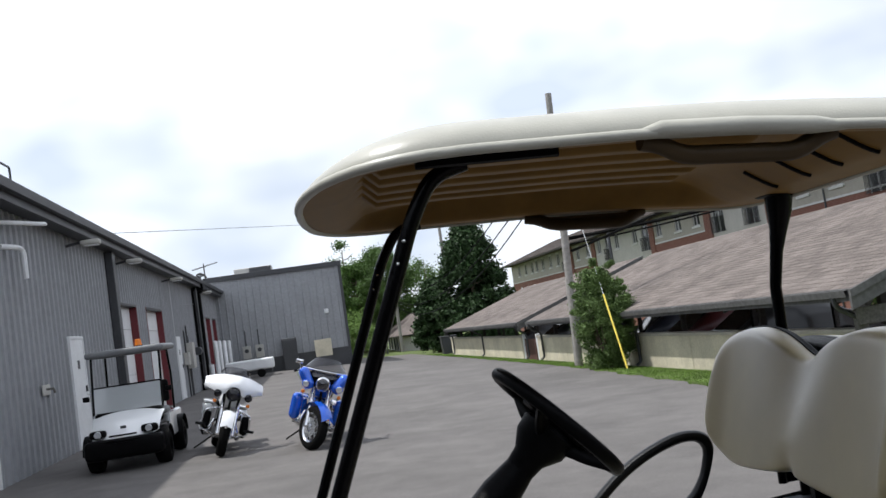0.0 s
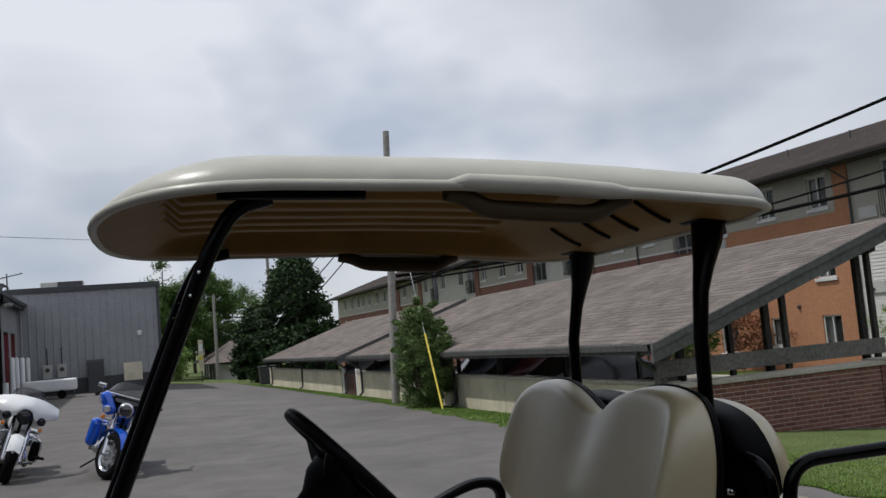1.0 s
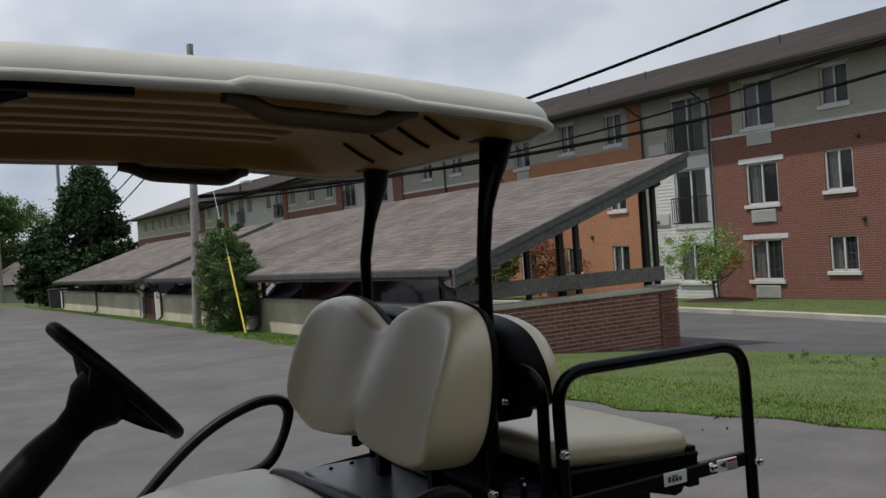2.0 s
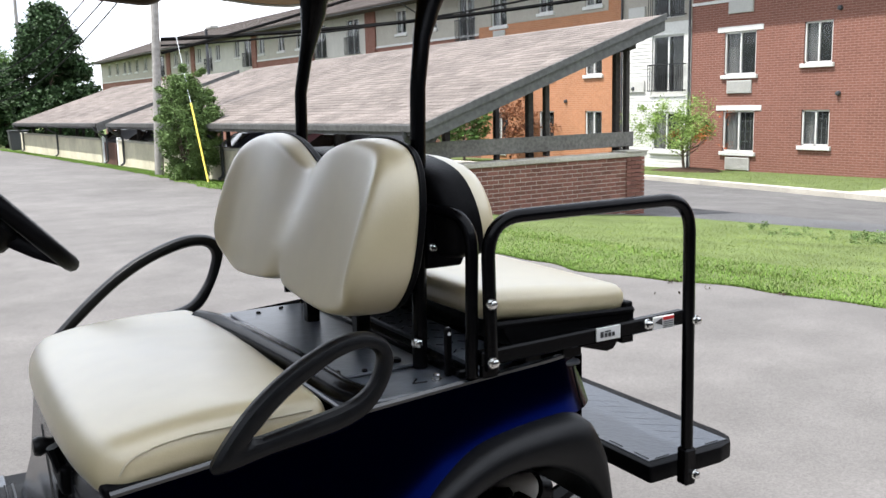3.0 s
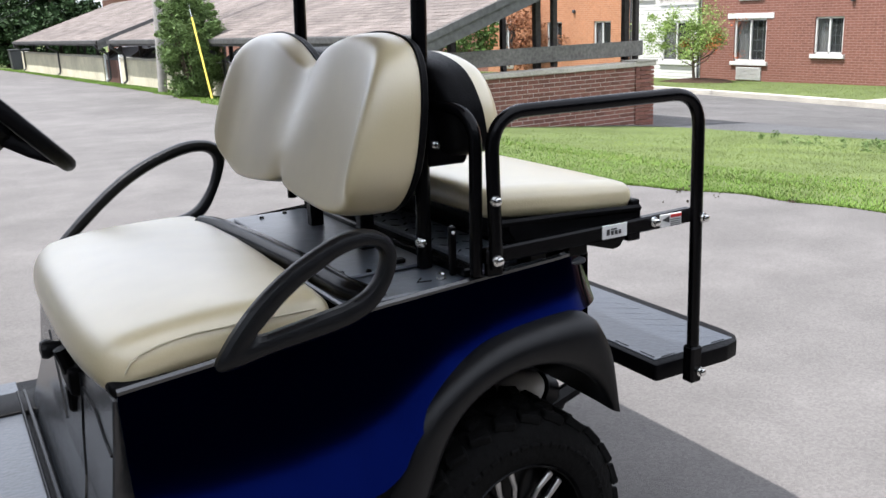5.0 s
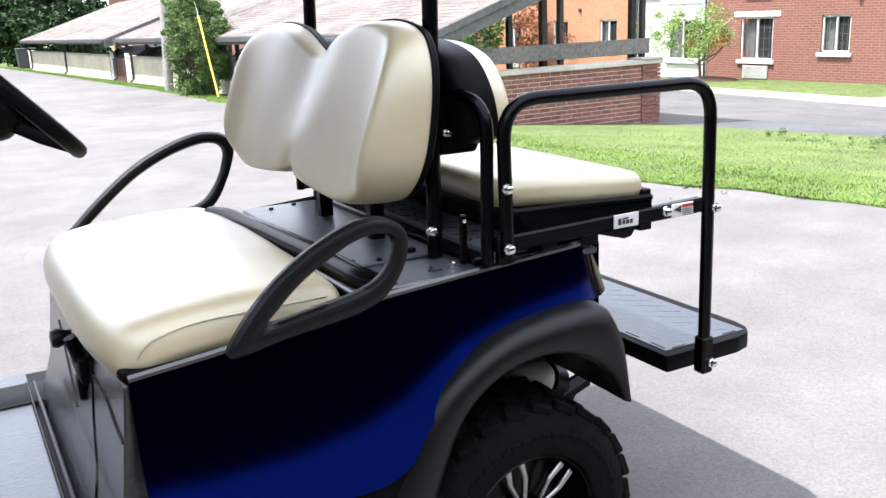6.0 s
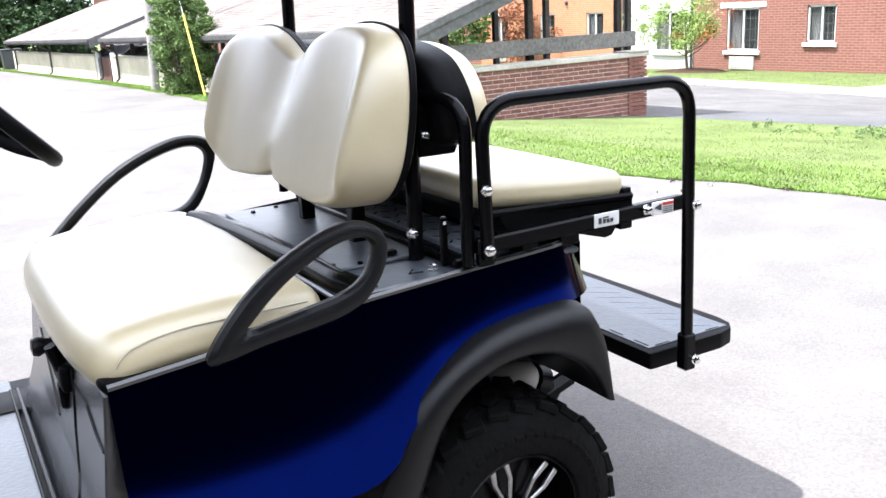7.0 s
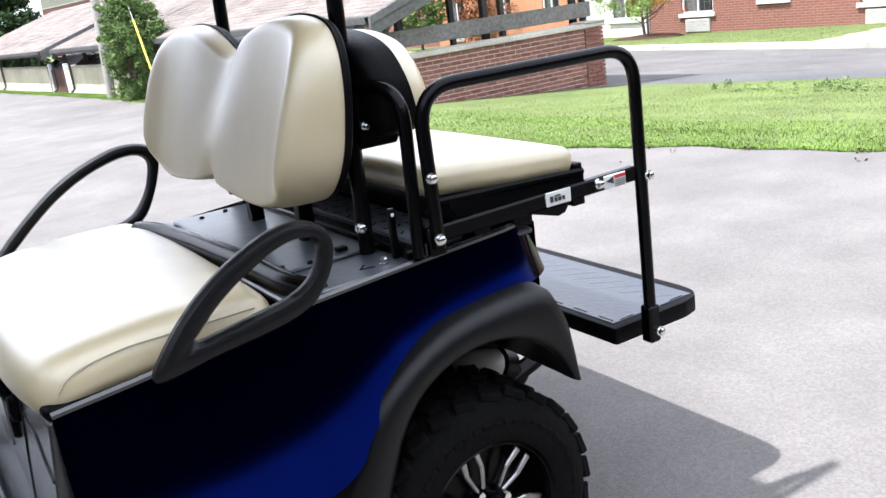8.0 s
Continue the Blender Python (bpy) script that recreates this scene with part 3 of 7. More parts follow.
def flat_window(y0, y1, z0, z1, kind, floor, rnd):
    """One slider: frame, mullion, panes, curtains behind, sill, head and air conditioner."""
    w = part("window", box(XB + 0.06, XB + 0.12, y0, y0 + 0.06, z0, z1), WHITE_TRIM, flats)
    fr = bmesh.new()
    for a, b, c, d in ((y0, y0 + 0.06, z0, z1), (y1 - 0.06, y1, z0, z1), (y0, y1, z1 - 0.06, z1), (y0, y1, z0, z0 + 0.06), ((y0 + y1) / 2 - 0.03, (y0 + y1) / 2 + 0.03, z0, z1)):
        box(XB + 0.05, XB + 0.13, a, b, c, d, bm=fr)
    if kind == "grid" or (floor == 0 and y0 < 22):
        ym = (y0 + y1) / 2 if kind != "grid" else y0
        ya, yb = (y0, ym) if kind != "grid" else (y0, y1)
        for k in (1, 2):
            box(XB + 0.118, XB + 0.126, ya + (yb - ya) * k / 3 - 0.007, ya + (yb - ya) * k / 3 + 0.007, z0, z1, bm=fr)
        for k in (1, 2, 3):
            box(XB + 0.118, XB + 0.126, ya, yb, z0 + (z1 - z0) * k / 4 - 0.007, z0 + (z1 - z0) * k / 4 + 0.007, bm=fr)
    part("frame", fr, WHITE_TRIM, w)
    for a, b in ((y0 + 0.06, (y0 + y1) / 2 - 0.03), ((y0 + y1) / 2 + 0.03, y1 - 0.06)):
        part("pane", box(XB + 0.105, XB + 0.115, a, b, z0 + 0.06, z1 - 0.06), GLASS, w)
    cu = bmesh.new()
    for a, b in ((y0 - 0.05, y0 + (y1 - y0) * rnd.uniform(0.05, 0.2)), (y1 - (y1 - y0) * rnd.uniform(0.35, 0.52), y1 + 0.05)):
        n = max(4, int((b - a) / 0.05))
        surface(lambda u, v: (XB + 0.22 + 0.03 * math.sin((a + u * (b - a)) * 50), a + u * (b - a), z0 - 0.1 + v * (z1 - z0 + 0.2)), n, 1, bm=cu)
    tagged(part("curtain", cu, CURTAIN, w), kind="stuff")
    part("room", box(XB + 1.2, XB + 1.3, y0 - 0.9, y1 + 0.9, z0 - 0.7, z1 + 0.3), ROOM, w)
    part("sill", box(XB - 0.09, XB + 0.06, y0 - 0.1, y1 + 0.1, z0 - 0.14, z0 - 0.003, 0.012), WHITE_TRIM, w)
    if kind == "ac" and floor < 2:
        part("lintel", box(XB - 0.03, XB + 0.1, y0 - 0.3, y1 + 0.3, z1 + 0.003, z1 + 0.19, 0.01), WHITE_TRIM, w)
    elif floor == 2 or y0 > 36:
        part("surround", box(XB - 0.02, XB + 0.05, y0 - 0.08, y1 + 0.08, z1 + 0.003, z1 + 0.09, 0.008), WHITE_TRIM, w)
    if kind == "ac":
        ac = part("ac_sleeve", box(XB - 0.06, XB + 0.05, y0 + 0.14, y1 - 0.18, z0 - 0.66, z0 - 0.2, 0.01), AC_MAT, w, "off-white air conditioner grille")
        sm = bmesh.new()
        for k in range(9):
            box(XB - 0.072, XB - 0.061, y0 + 0.18, y1 - 0.22, z0 - 0.63 + k * 0.047, z0 - 0.605 + k * 0.047, bm=sm)
        part("louvres", sm, AC_MAT, w)
    return w


GLASS = glass_mat("pane_glass", (0.04, 0.045, 0.045), 0.03, 0.62)
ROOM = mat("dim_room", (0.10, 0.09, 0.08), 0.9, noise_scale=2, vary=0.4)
BAR_ME = mesh_of("bar", box(-0.01, 0.01, -0.01, 0.01, -0.485, 0.485), IRON)
rnd = random.Random(7)
for y0, y1, z0, z1, kind, floor in windows:
    flat_window(y0, y1, z0, z1, kind, floor, rnd)
for y0, y1, z0, z1 in balconies:
    b = part("balcony_door", box(XB + 0.1, XB + 0.14, y0, y0 + 0.05, z0, z1), WHITE_TRIM, flats)
    fr = bmesh.new()
    for a, c, d, e in ((y0, y0 + 0.07, z0, z1), (y1 - 0.07, y1, z0, z1), (y0, y1, z1 - 0.07, z1), ((y0 + y1) / 2 - 0.04, (y0 + y1) / 2 + 0.04, z0, z1)):
        box(XB + 0.08, XB + 0.15, a, c, d, e, bm=fr)
    part("frame", fr, WHITE_TRIM, b)
    for a, c in ((y0 + 0.07, (y0 + y1) / 2 - 0.04), ((y0 + y1) / 2 + 0.04, y1 - 0.07)):
        part("pane", box(XB + 0.11, XB + 0.12, a, c, z0, z1 - 0.07), GLASS, b)
    cu = surface(lambda u, v: (XB + 0.45 + 0.03 * math.sin(u * 60), y0 + u * (y1 - y0) * 0.55, z0 + v * (z1 - z0)), 30, 1)
    part("curtain", cu, CURTAIN, b)
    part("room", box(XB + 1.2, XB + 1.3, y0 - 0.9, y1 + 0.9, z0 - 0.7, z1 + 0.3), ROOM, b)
    rail = part("railing", box(XB - 0.14, XB - 0.1, y0 - 0.1, y1 + 0.1, z0 + 1.03, z0 + 1.07), IRON, flats, "black iron balcony railing")
    part("bottom_bar", box(XB - 0.14, XB - 0.1, y0 - 0.1, y1 + 0.1, z0 + 0.02, z0 + 0.06), IRON, rail)
    for k in range(17):
        share("bar", BAR_ME, rail, Matrix.Translation((XB - 0.12, y0 - 0.09 + (y1 - y0 + 0.18) * k / 16, z0 + 0.545)))
    for ya in (y0 - 0.1, y1 + 0.07):
        for z in (z0 + 0.02, z0 + 1.03):
            part("bracket", box(XB - 0.1, XB + 0.05, ya, ya + 0.03, z, z + 0.04), IRON, rail)
for y, z in ((16.05, 4.05), (16.0, 1.35), (25.2, 1.7), (29.4, 1.25), (29.4, 4.2)):
    part("wall_vent", lathe([(0.0, -0.12), (0.07, -0.1), (0.085, 0.0), (0.0, 0.0)], 10, axis="x"), DARK_TRIM, flats, m=Matrix.Translation((XB, y, z)))
for z in (1.55, 4.45):
    part("ac_sleeve", box(XB - 0.06, XB + 0.05, 24.6, 25.5, z, z + 0.45, 0.01), AC_MAT, flats)

# ---- carports ----
def tilt(y):
    return -0.007 * (y - 8.8)


def carport(y0, y1, shingle_rows=True):
    """A lean-to roof on posts: low eave by the lane, high edge towards the flats."""
    c = thing("carport", "low brown-shingled carport with grey weathered trim on dark posts", "carport", "carports by the lane")
    xe, ze, xr, zr = 5.60, 1.125, 10.25, 2.72
    s = (zr - ze) / (xr - xe)

    def slab(xa, xb, dz0, dz1, ya, yb, bm=None):
        own = bmesh.new()
        v = [own.verts.new((x, y, ze + (x - xe) * s + tilt(y) + dz)) for y in (ya, yb) for x, dz in ((xa, dz0), (xb, dz0), (xb, dz1), (xa, dz1))]
        for q in ((0, 1, 2, 3), (7, 6, 5, 4), (0, 4, 5, 1), (1, 5, 6, 2), (2, 6, 7, 3), (3, 7, 4, 0)):
            own.faces.new([v[k] for k in q])
        return merge(bm, own)

    roof = part("roof", slab(xe, xr, -0.1, -0.012, y0, y1), SHINGLE_BASE, c)
    rnd = random.Random(int(y0))
    bm = bmesh.new()
    rows = 33
    for k in range(rows):
        xa = xe - 0.03 + (xr - xe) * k / rows
        xb = xa + (xr - xe) / rows * 1.12
        y = y0 - 0.03 - rnd.uniform(0, 0.3)
        while y < y1 + 0.03:
            w = rnd.choice((0.2, 0.3, 0.33, 0.4)) if y0 < 20 else 1.2
            ya, yb = max(y, y0 - 0.03), min(y + w - 0.006, y1 + 0.03)
            if yb - ya > 0.02:
                t = rnd.uniform(0.005, 0.010)
                v = [bm.verts.new((x, yy, ze + (x - xe) * s + tilt(yy) + dz)) for yy in (ya, yb) for x, dz in ((xa, -0.004), (xa, t), (xb, 0.002))]
                bm.faces.new((v[1], v[4], v[5], v[2]))
                bm.faces.new((v[0], v[3], v[4], v[1]))
                bm.faces.new((v[0], v[1], v[2]))
                bm.faces.new((v[3], v[5], v[4]))
            y += w
    tagged(part("shingles", bm, SHINGLE, roof), kind="stuff")
    part("fascia", slab(xe - 0.05, xe - 0.002, -0.16, 0.0, y0, y1), TRIM_GREY, c)
    part("eave_beam", slab(xe + 0.7, xe + 0.84, -0.36, -0.104, y0 + 0.3, y1 - 0.3), DARK_WOOD, c)
    part("bargeboard", slab(xe - 0.06, xr + 0.05, -0.27, -0.02, y0 - 0.05, y0 - 0.004), TRIM_GREY, c, "grey weathered bargeboard")
    part("bargeboard", slab(xe - 0.08, xr + 0.06, -0.1, 0.005, y0 - 0.09, y0 - 0.053), TRIM_GREY, c)
    part("bargeboard", slab(xe - 0.06, xr + 0.05, -0.27, -0.02, y1 + 0.004, y1 + 0.05), TRIM_GREY, c)
    part("ridge_beam", slab(xr - 0.5, xr - 0.35, -0.4, -0.104, y0 + 0.2, y1 - 0.2), DARK_WOOD, c)
    gut = bmesh.new()
    pts = [(xe - 0.12, -0.03), (xe - 0.055, -0.03), (xe - 0.055, -0.12), (xe - 0.1, -0.12)]
    rr = [[gut.verts.new((x, y, ze + dz + tilt(y))) for x, dz in pts] for y in (y0, y1)]
    for k in range(4):
        gut.faces.new((rr[0][k], rr[0][(k + 1) % 4], rr[1][(k + 1) % 4], rr[1][k]))
    part("gutter", gut, TRIM_GREY, c)
    n = int((y1 - y0) / 3.2)
    for k in range(n + 1):
        y = y0 + 0.5 + (y1 - y0 - 1.0) * k / n
        for x in (6.33, 7.9, 9.75):
            if x == 7.9 and k % 2:
                continue
            zt = ze + (x - xe) * s + tilt(y) - 0.1
            part("post", box(x - 0.05, x + 0.05, y - 0.05, y + 0.05, ground_z(x, y) - 0.1, zt, 0.006), DARK_WOOD, c)
        part("rafter", slab(xe + 0.05, xr - 0.05, -0.24, -0.102, y - 0.03, y + 0.03), DARK_WOOD, c)
    for y in (y0 + 0.35, (y0 + y1) / 2, y1 - 0.3):
        part("downpipe", tube(rounded([(xe - 0.08, y, ze - 0.1 + tilt(y)), (xe - 0.05, y, ze - 0.25 + tilt(y)), (5.89, y, ze - 0.45 + tilt(y)), (5.89, y, ground_z(5.9, y) + 0.12), (5.78, y, ground_z(5.9, y) + 0.06)], 0.08, 3), 0.035, 6), DARK_TRIM, c)
    return c


carport(8.8, 26.7)
carport(28.1, 45.2)


def parapet(y0, y1):
    w = thing("low_wall", "low beige rendered wall with a pale coping, below the carport", "wall")
    y = y0
    while y < y1 - 0.1:
        e = min(y + 2.95, y1)
        own = bmesh.new()
        v = [own.verts.new((x, yy, z)) for yy in (y, e - 0.02) for x, z in ((5.95, ground_z(5.95, yy) - 0.25), (6.15, ground_z(5.95, yy) - 0.25), (6.15, 0.475 + tilt(yy) * 0.6), (5.95, 0.475 + tilt(yy) * 0.6))]
        for q in ((0, 1, 2, 3), (7, 6, 5, 4), (0, 4, 5, 1), (1, 5, 6, 2), (2, 6, 7, 3), (3, 7, 4, 0)):
            own.faces.new([v[k] for k in q])
        part("panel", own, BEIGE_WALL, w)
        own = bmesh.new()
        v = [own.verts.new((x, yy, z + tilt(yy) * 0.6)) for yy in (y, e - 0.005) for x, z in ((5.92, 0.478), (6.18, 0.478), (6.18, 0.533), (5.92, 0.533))]
        for q in ((0, 1, 2, 3), (7, 6, 5, 4), (0, 4, 5, 1), (1, 5, 6, 2), (2, 6, 7, 3), (3, 7, 4, 0)):
            own.faces.new([v[k] for k in q])
        part("coping", own, CONCRETE, w)
        y = e
    return w


parapet(9.12, 27.25)
parapet(29.55, 46.0)
gate = thing("gate", "brown wooden gate between two carport walls", "gate")
mat_gate = mat("gate_wood", (0.10, 0.045, 0.035), 0.8, noise_scale=15, vary=0.2, bump=0.2)
for k in range(5):
    part("board", box(6.0, 6.04, 27.80 + k * 0.30, 28.09 + k * 0.30, ground_z(6.0, 28.5) - 0.02, 0.34, 0.004), mat_gate, gate)
part("rail", box(6.045, 6.09, 27.6, 29.4, -0.1, 0.0), mat_gate, gate)
for y in (27.45, 29.38):
    part("gate_post", box(5.97, 6.11, y - 0.07, y + 0.07, ground_z(6.0, y) - 0.1, 0.52, 0.006), WHITE_PAINT, gate, "pale gate post")

# ---- brick end wall ----
bw = thing("brick_wall", "waist-high red brick wall with a concrete coping and a timber rail", "wall")
BX0, BX1, BY, BZ0, BZ1 = 6.0, 9.94, 8.86, -0.85, 0.44
part("core", box(BX0 + 0.02, BX1 - 0.02, BY - 0.008, BY + 0.21, BZ0, BZ1), MORTAR, bw)
part("coping", box(BX0 - 0.04, BX1 + 0.05, BY - 0.05, BY + 0.27, BZ1 + 0.002, BZ1 + 0.075, 0.008), CONCRETE, bw)
part("coping", box(BX1 - 0.42, BX1 + 0.07, BY - 0.07, BY + 0.29, BZ1 + 0.077, BZ1 + 0.10, 0.006), CONCRETE, bw)

# ---- timber rail above it ----
rail = thing("timber_rail", "grey weathered timber rail on dark posts above the brick wall", "rail")
part("board", box(5.78, 9.93, BY + 0.20, BY + 0.25, 0.60, 0.84, 0.008), OLD_WOOD, rail)
part("post", box(9.80, 9.885, BY + 0.253, BY + 0.34, BZ1 + 0.08, 2.42, 0.008), DARK_WOOD, rail)
part("post", box(8.08, 8.165, BY + 0.253, BY + 0.34, BZ1 + 0.08, 1.80, 0.008), DARK_WOOD, rail)
part("post", box(5.82, 5.96, BY + 0.253, BY + 0.38, -0.5, 1.15, 0.008), OLD_WOOD, rail)
part("brace", tube([(5.9, BY + 0.3, 0.72), (6.3, BY + 0.3, 1.2)], 0.045, 4), OLD_WOOD, rail)

# ---- parked cars under the roof ----
def parked_car(x, y, colour, label):
    """A saloon with its nose to the lane wall."""
    paint = mat("car_paint", colour, 0.4, 0.1, noise_scale=200, vary=0.08, coat=0.3)
    car = thing("car", label, "car", "cars under the carport")
    g = ground_z(x + 1.8, y)
    car.matrix_world = Matrix.Translation((x, y, g)) @ Matrix.Diagonal((1, 1, 0.86, 1))
    prof = [(0.0, 0.35), (0.02, 0.62), (0.15, 0.72), (1.05, 0.88), (1.75, 1.36), (2.1, 1.44), (3.1, 1.42), (3.75, 1.02), (4.35, 0.95), (4.42, 0.4), (4.3, 0.28), (0.1, 0.28)]
    body = bmesh.new()
    rows = []
    for yy, k in ((-0.86, 0.0), (-0.84, 0.5), (-0.66, 1.0), (0.66, 1.0), (0.84, 0.5), (0.86, 0.0)):
        rows.append([body.verts.new((px, yy if pz < 0.95 else yy * 0.93, pz if pz < 0.95 else 0.95 + (pz - 0.95) * (k if k < 1 else 1) * (0.2 if k == 0 else 1) if k < 1 else pz)) for px, pz in prof])
    for a, b in zip(rows, rows[1:]):
        for k in range(len(prof)):
            j = (k + 1) % len(prof)
            body.faces.new((a[k], a[j], b[j], b[k]))
    body.faces.new(rows[0])
    body.faces.new(rows[-1][::-1])
    part("body", body, paint, car, smooth=35)
    part("windscreen", surface(lambda u, v: (1.10 + 0.62 * u, -0.62 + 1.24 * v, 0.925 + 0.45 * u), 1, 1), PANE, car)
    part("rear_window", surface(lambda u, v: (3.14 + 0.56 * u, -0.6 + 1.2 * v, 1.425 - 0.36 * u), 1, 1), PANE, car)
    for sy in (-1, 1):
        for wx in (0.85, 3.5):
            wh = part("wheel", lathe([(0.0, -0.1), (0.2, -0.1), (0.31, -0.08), (0.32, 0.0), (0.31, 0.1), (0.2, 0.11), (0.19, 0.08), (0.0, 0.07)], 20, axis="y"), RUBBER, car, smooth=40, m=Matrix.Translation((wx, sy * 0.78, 0.32)))
            part("rim", lathe([(0.0, -0.02 + sy * 0.12), (0.18, -0.02 + sy * 0.12), (0.19, sy * 0.06)], 16, axis="y"), ALU, wh, smooth=40)
        part("headlight", pillow(-0.01, 0.12, sy * 0.66 - 0.14, sy * 0.66 + 0.14, 0.56, 0.68, 0.04, n=3), WHITE_PAINT, car, smooth=60)
    return car


for y, colour, label in ((17.4, (0.018, 0.018, 0.02), "dark grey saloon car"), (20.2, (0.10, 0.01, 0.012), "dark red saloon car"), (23.2, (0.02, 0.025, 0.04), "dark blue saloon car"), (33.5, (0.03, 0.03, 0.03), "black saloon car"), (38.0, (0.14, 0.14, 0.145), "grey saloon car")):
    parked_car(6.75, y, colour, label + " parked under the carport roof")

# ---- grey metal shed along the yard ----
shed = thing("metal_shed", "long grey ribbed metal shed with maroon-framed bays", "shed")
XS = -6.0
openings = [(16.42, 17.5, 0.0, 2.2), (21.25, 23.85, 0.0, 3.07), (25.3, 28.2, 0.0, 3.07), (30.6, 31.6, 0.0, 2.2), (40.6, 42.3, 0.0, 3.1), (43.2, 44.9, 0.0, 3.1), (9.2, 11.9, 0.0, 2.6)]


def ribbed(a, b, z0, z1, along, face, out, pitch=0.3, d=0.042):
    """Trapezoid-ribbed steel sheet. along: the axis it runs on; face: the other coordinate; out: which way the ribs stand."""
    bm = bmesh.new()
    prof, s = [(a, 0.0)], math.ceil(a / pitch) * pitch
    while s < b:
        for o, h in ((-0.045, 0), (-0.02, d), (0.02, d), (0.045, 0)):
            if a < s + o < b:
                prof.append((s + o, h))
        s += pitch
    prof.append((b, 0.0))
    cols = []
    for q, h in prof:
        p = (face + out * h, q) if along == "y" else (q, face + out * h)
        cols.append([bm.verts.new((*p, z)) for z in (z0, z1)])
    for c, e in zip(cols, cols[1:]):
        bm.faces.new((c[0], e[0], e[1], c[1]))
    return bm


def ribbed_wall(parent, y0, y1, z0, z1):
    ys = sorted({y0, y1, *(o[0] for o in openings if y0 < o[0] < y1), *(o[1] for o in openings if y0 < o[1] < y1)})
    for a, b in zip(ys, ys[1:]):
        hole = [o for o in openings if o[0] < (a + b) / 2 < o[1]]
        zb = hole[0][3] if hole else z0
        part("siding_panel", ribbed(a, b, zb, z1, "y", XS + 0.03, 1), GREY_METAL, parent)
        part("wall_core", box(XS - 0.17, XS + 0.025, a, b, zb, z1), DARK_TRIM, parent)


ribbed_wall(shed, -14.0, 47.0, 0.0, 4.25)
part("roof", prism([(XS + 0.35, 4.42), (XS - 14, 6.2), (XS - 14, 6.1), (XS + 0.35, 4.30)], "y", -14.2, 47.0), GREY_METAL, shed)
part("fascia", box(XS + 0.353, XS + 0.41, -14.2, 46.0, 4.22, 4.47, 0.006), DARK_TRIM, shed)
part("gutter", prism([(XS + 0.413, 4.5), (XS + 0.55, 4.5), (XS + 0.53, 4.36), (XS + 0.413, 4.36)], "y", -14.2, 46.0), DARK_TRIM, shed)
part("soffit", box(XS + 0.07, XS + 0.35, -14.0, 46.0, 4.252, 4.28), DARK_TRIM, shed)
part("wall_core", box(XS - 14, XS - 13.8, -14, 47, 0, 6.0), GREY_METAL, shed)
part("wall_core", prism([(XS + 0.02, 0), (XS + 0.02, 4.25), (XS - 13.8, 6.0), (XS - 13.8, 0)], "y", -14.2, -14.0), GREY_METAL, shed)
for y in (20.6, 36.6):
    part("downpipe", box(XS + 0.07, XS + 0.26, y - 0.16, y + 0.16, 0.0, 4.22, 0.015), DARK_TRIM, shed, "dark square downpipe")
for k, (a, b, z0, z1) in enumerate(openings):
    big = z1 > 2.4
    back = XS - 0.12 if big else XS - 0.1
    if big:
        for ya, yb in ((a - 0.002, a + 0.05), (b - 0.05, b + 0.002)):
            part("jamb", box(XS - 0.36, XS + 0.07, ya, yb, 0.0, z1), MAROON if a > 12 else WHITE_PAINT, shed, "painted steel door jamb")
        part("lintel", box(XS - 0.36, XS + 0.07, a + 0.05, b - 0.05, z1 - 0.06, z1 - 0.002), DARK_TRIM, shed)
        d = part("overhead_door", box(back - 0.05, back - 0.04, a + 0.05, b - 0.05, 0.0, z1 - 0.06), WHITE_PAINT, shed, "white sectional overhead door")
        n = 5
        for j in range(n):
            h0 = (z1 - 0.06) * j / n
            part("section", box(back - 0.038, back, a + 0.055, b - 0.055, h0 + 0.006, h0 + (z1 - 0.06) / n - 0.006, 0.008), WHITE_PAINT, d)
    else:
        d = part("door", box(XS + 0.01, XS + 0.062, a + 0.05, b - 0.05, 0.02, z1 - 0.05, 0.004), WHITE_PAINT, shed, "white steel door")
        fr = bmesh.new()
        for ya, yb, za, zb in ((a, a + 0.05, 0, z1), (b - 0.05, b, 0, z1), (a + 0.05, b - 0.05, z1 - 0.05, z1)):
            box(XS - 0.12, XS + 0.075, ya, yb, za, zb, bm=fr)
        part("frame", fr, WHITE_PAINT, d)
        part("notice", box(XS + 0.063, XS + 0.068, (a + b) / 2 - 0.08, (a + b) / 2 + 0.08, 1.55, 1.72), DARK_TRIM, d)
        part("handle", tube([(XS + 0.06, b - 0.13, 1.02), (XS + 0.12, b - 0.13, 1.02), (XS + 0.12, b - 0.26, 1.02)], 0.012, 6), ZINC, d)
        part("closer", box(XS + 0.063, XS + 0.10, b - 0.2, b - 0.14, 1.08, 1.2, 0.005), DARK_TRIM, d)


def wall_lamp(y):
    l = thing("wall_lamp", "dusk-to-dawn wall lamp under the shed eave", "lamp", "lamps along the shed")
    part("arm", tube([(XS + 0.06, y, 4.02), (XS + 0.45, y, 4.08)], 0.03, 6), DARK_TRIM, l)
    part("housing", pillow(XS + 0.36, XS + 0.74, y - 0.12, y + 0.12, 3.99, 4.10, 0.04, n=5), AC_MAT, l, smooth=60)
    part("lens", box(XS + 0.42, XS + 0.70, y - 0.09, y + 0.09, 3.972, 3.989, 0.004), WHITE_PAINT, l)


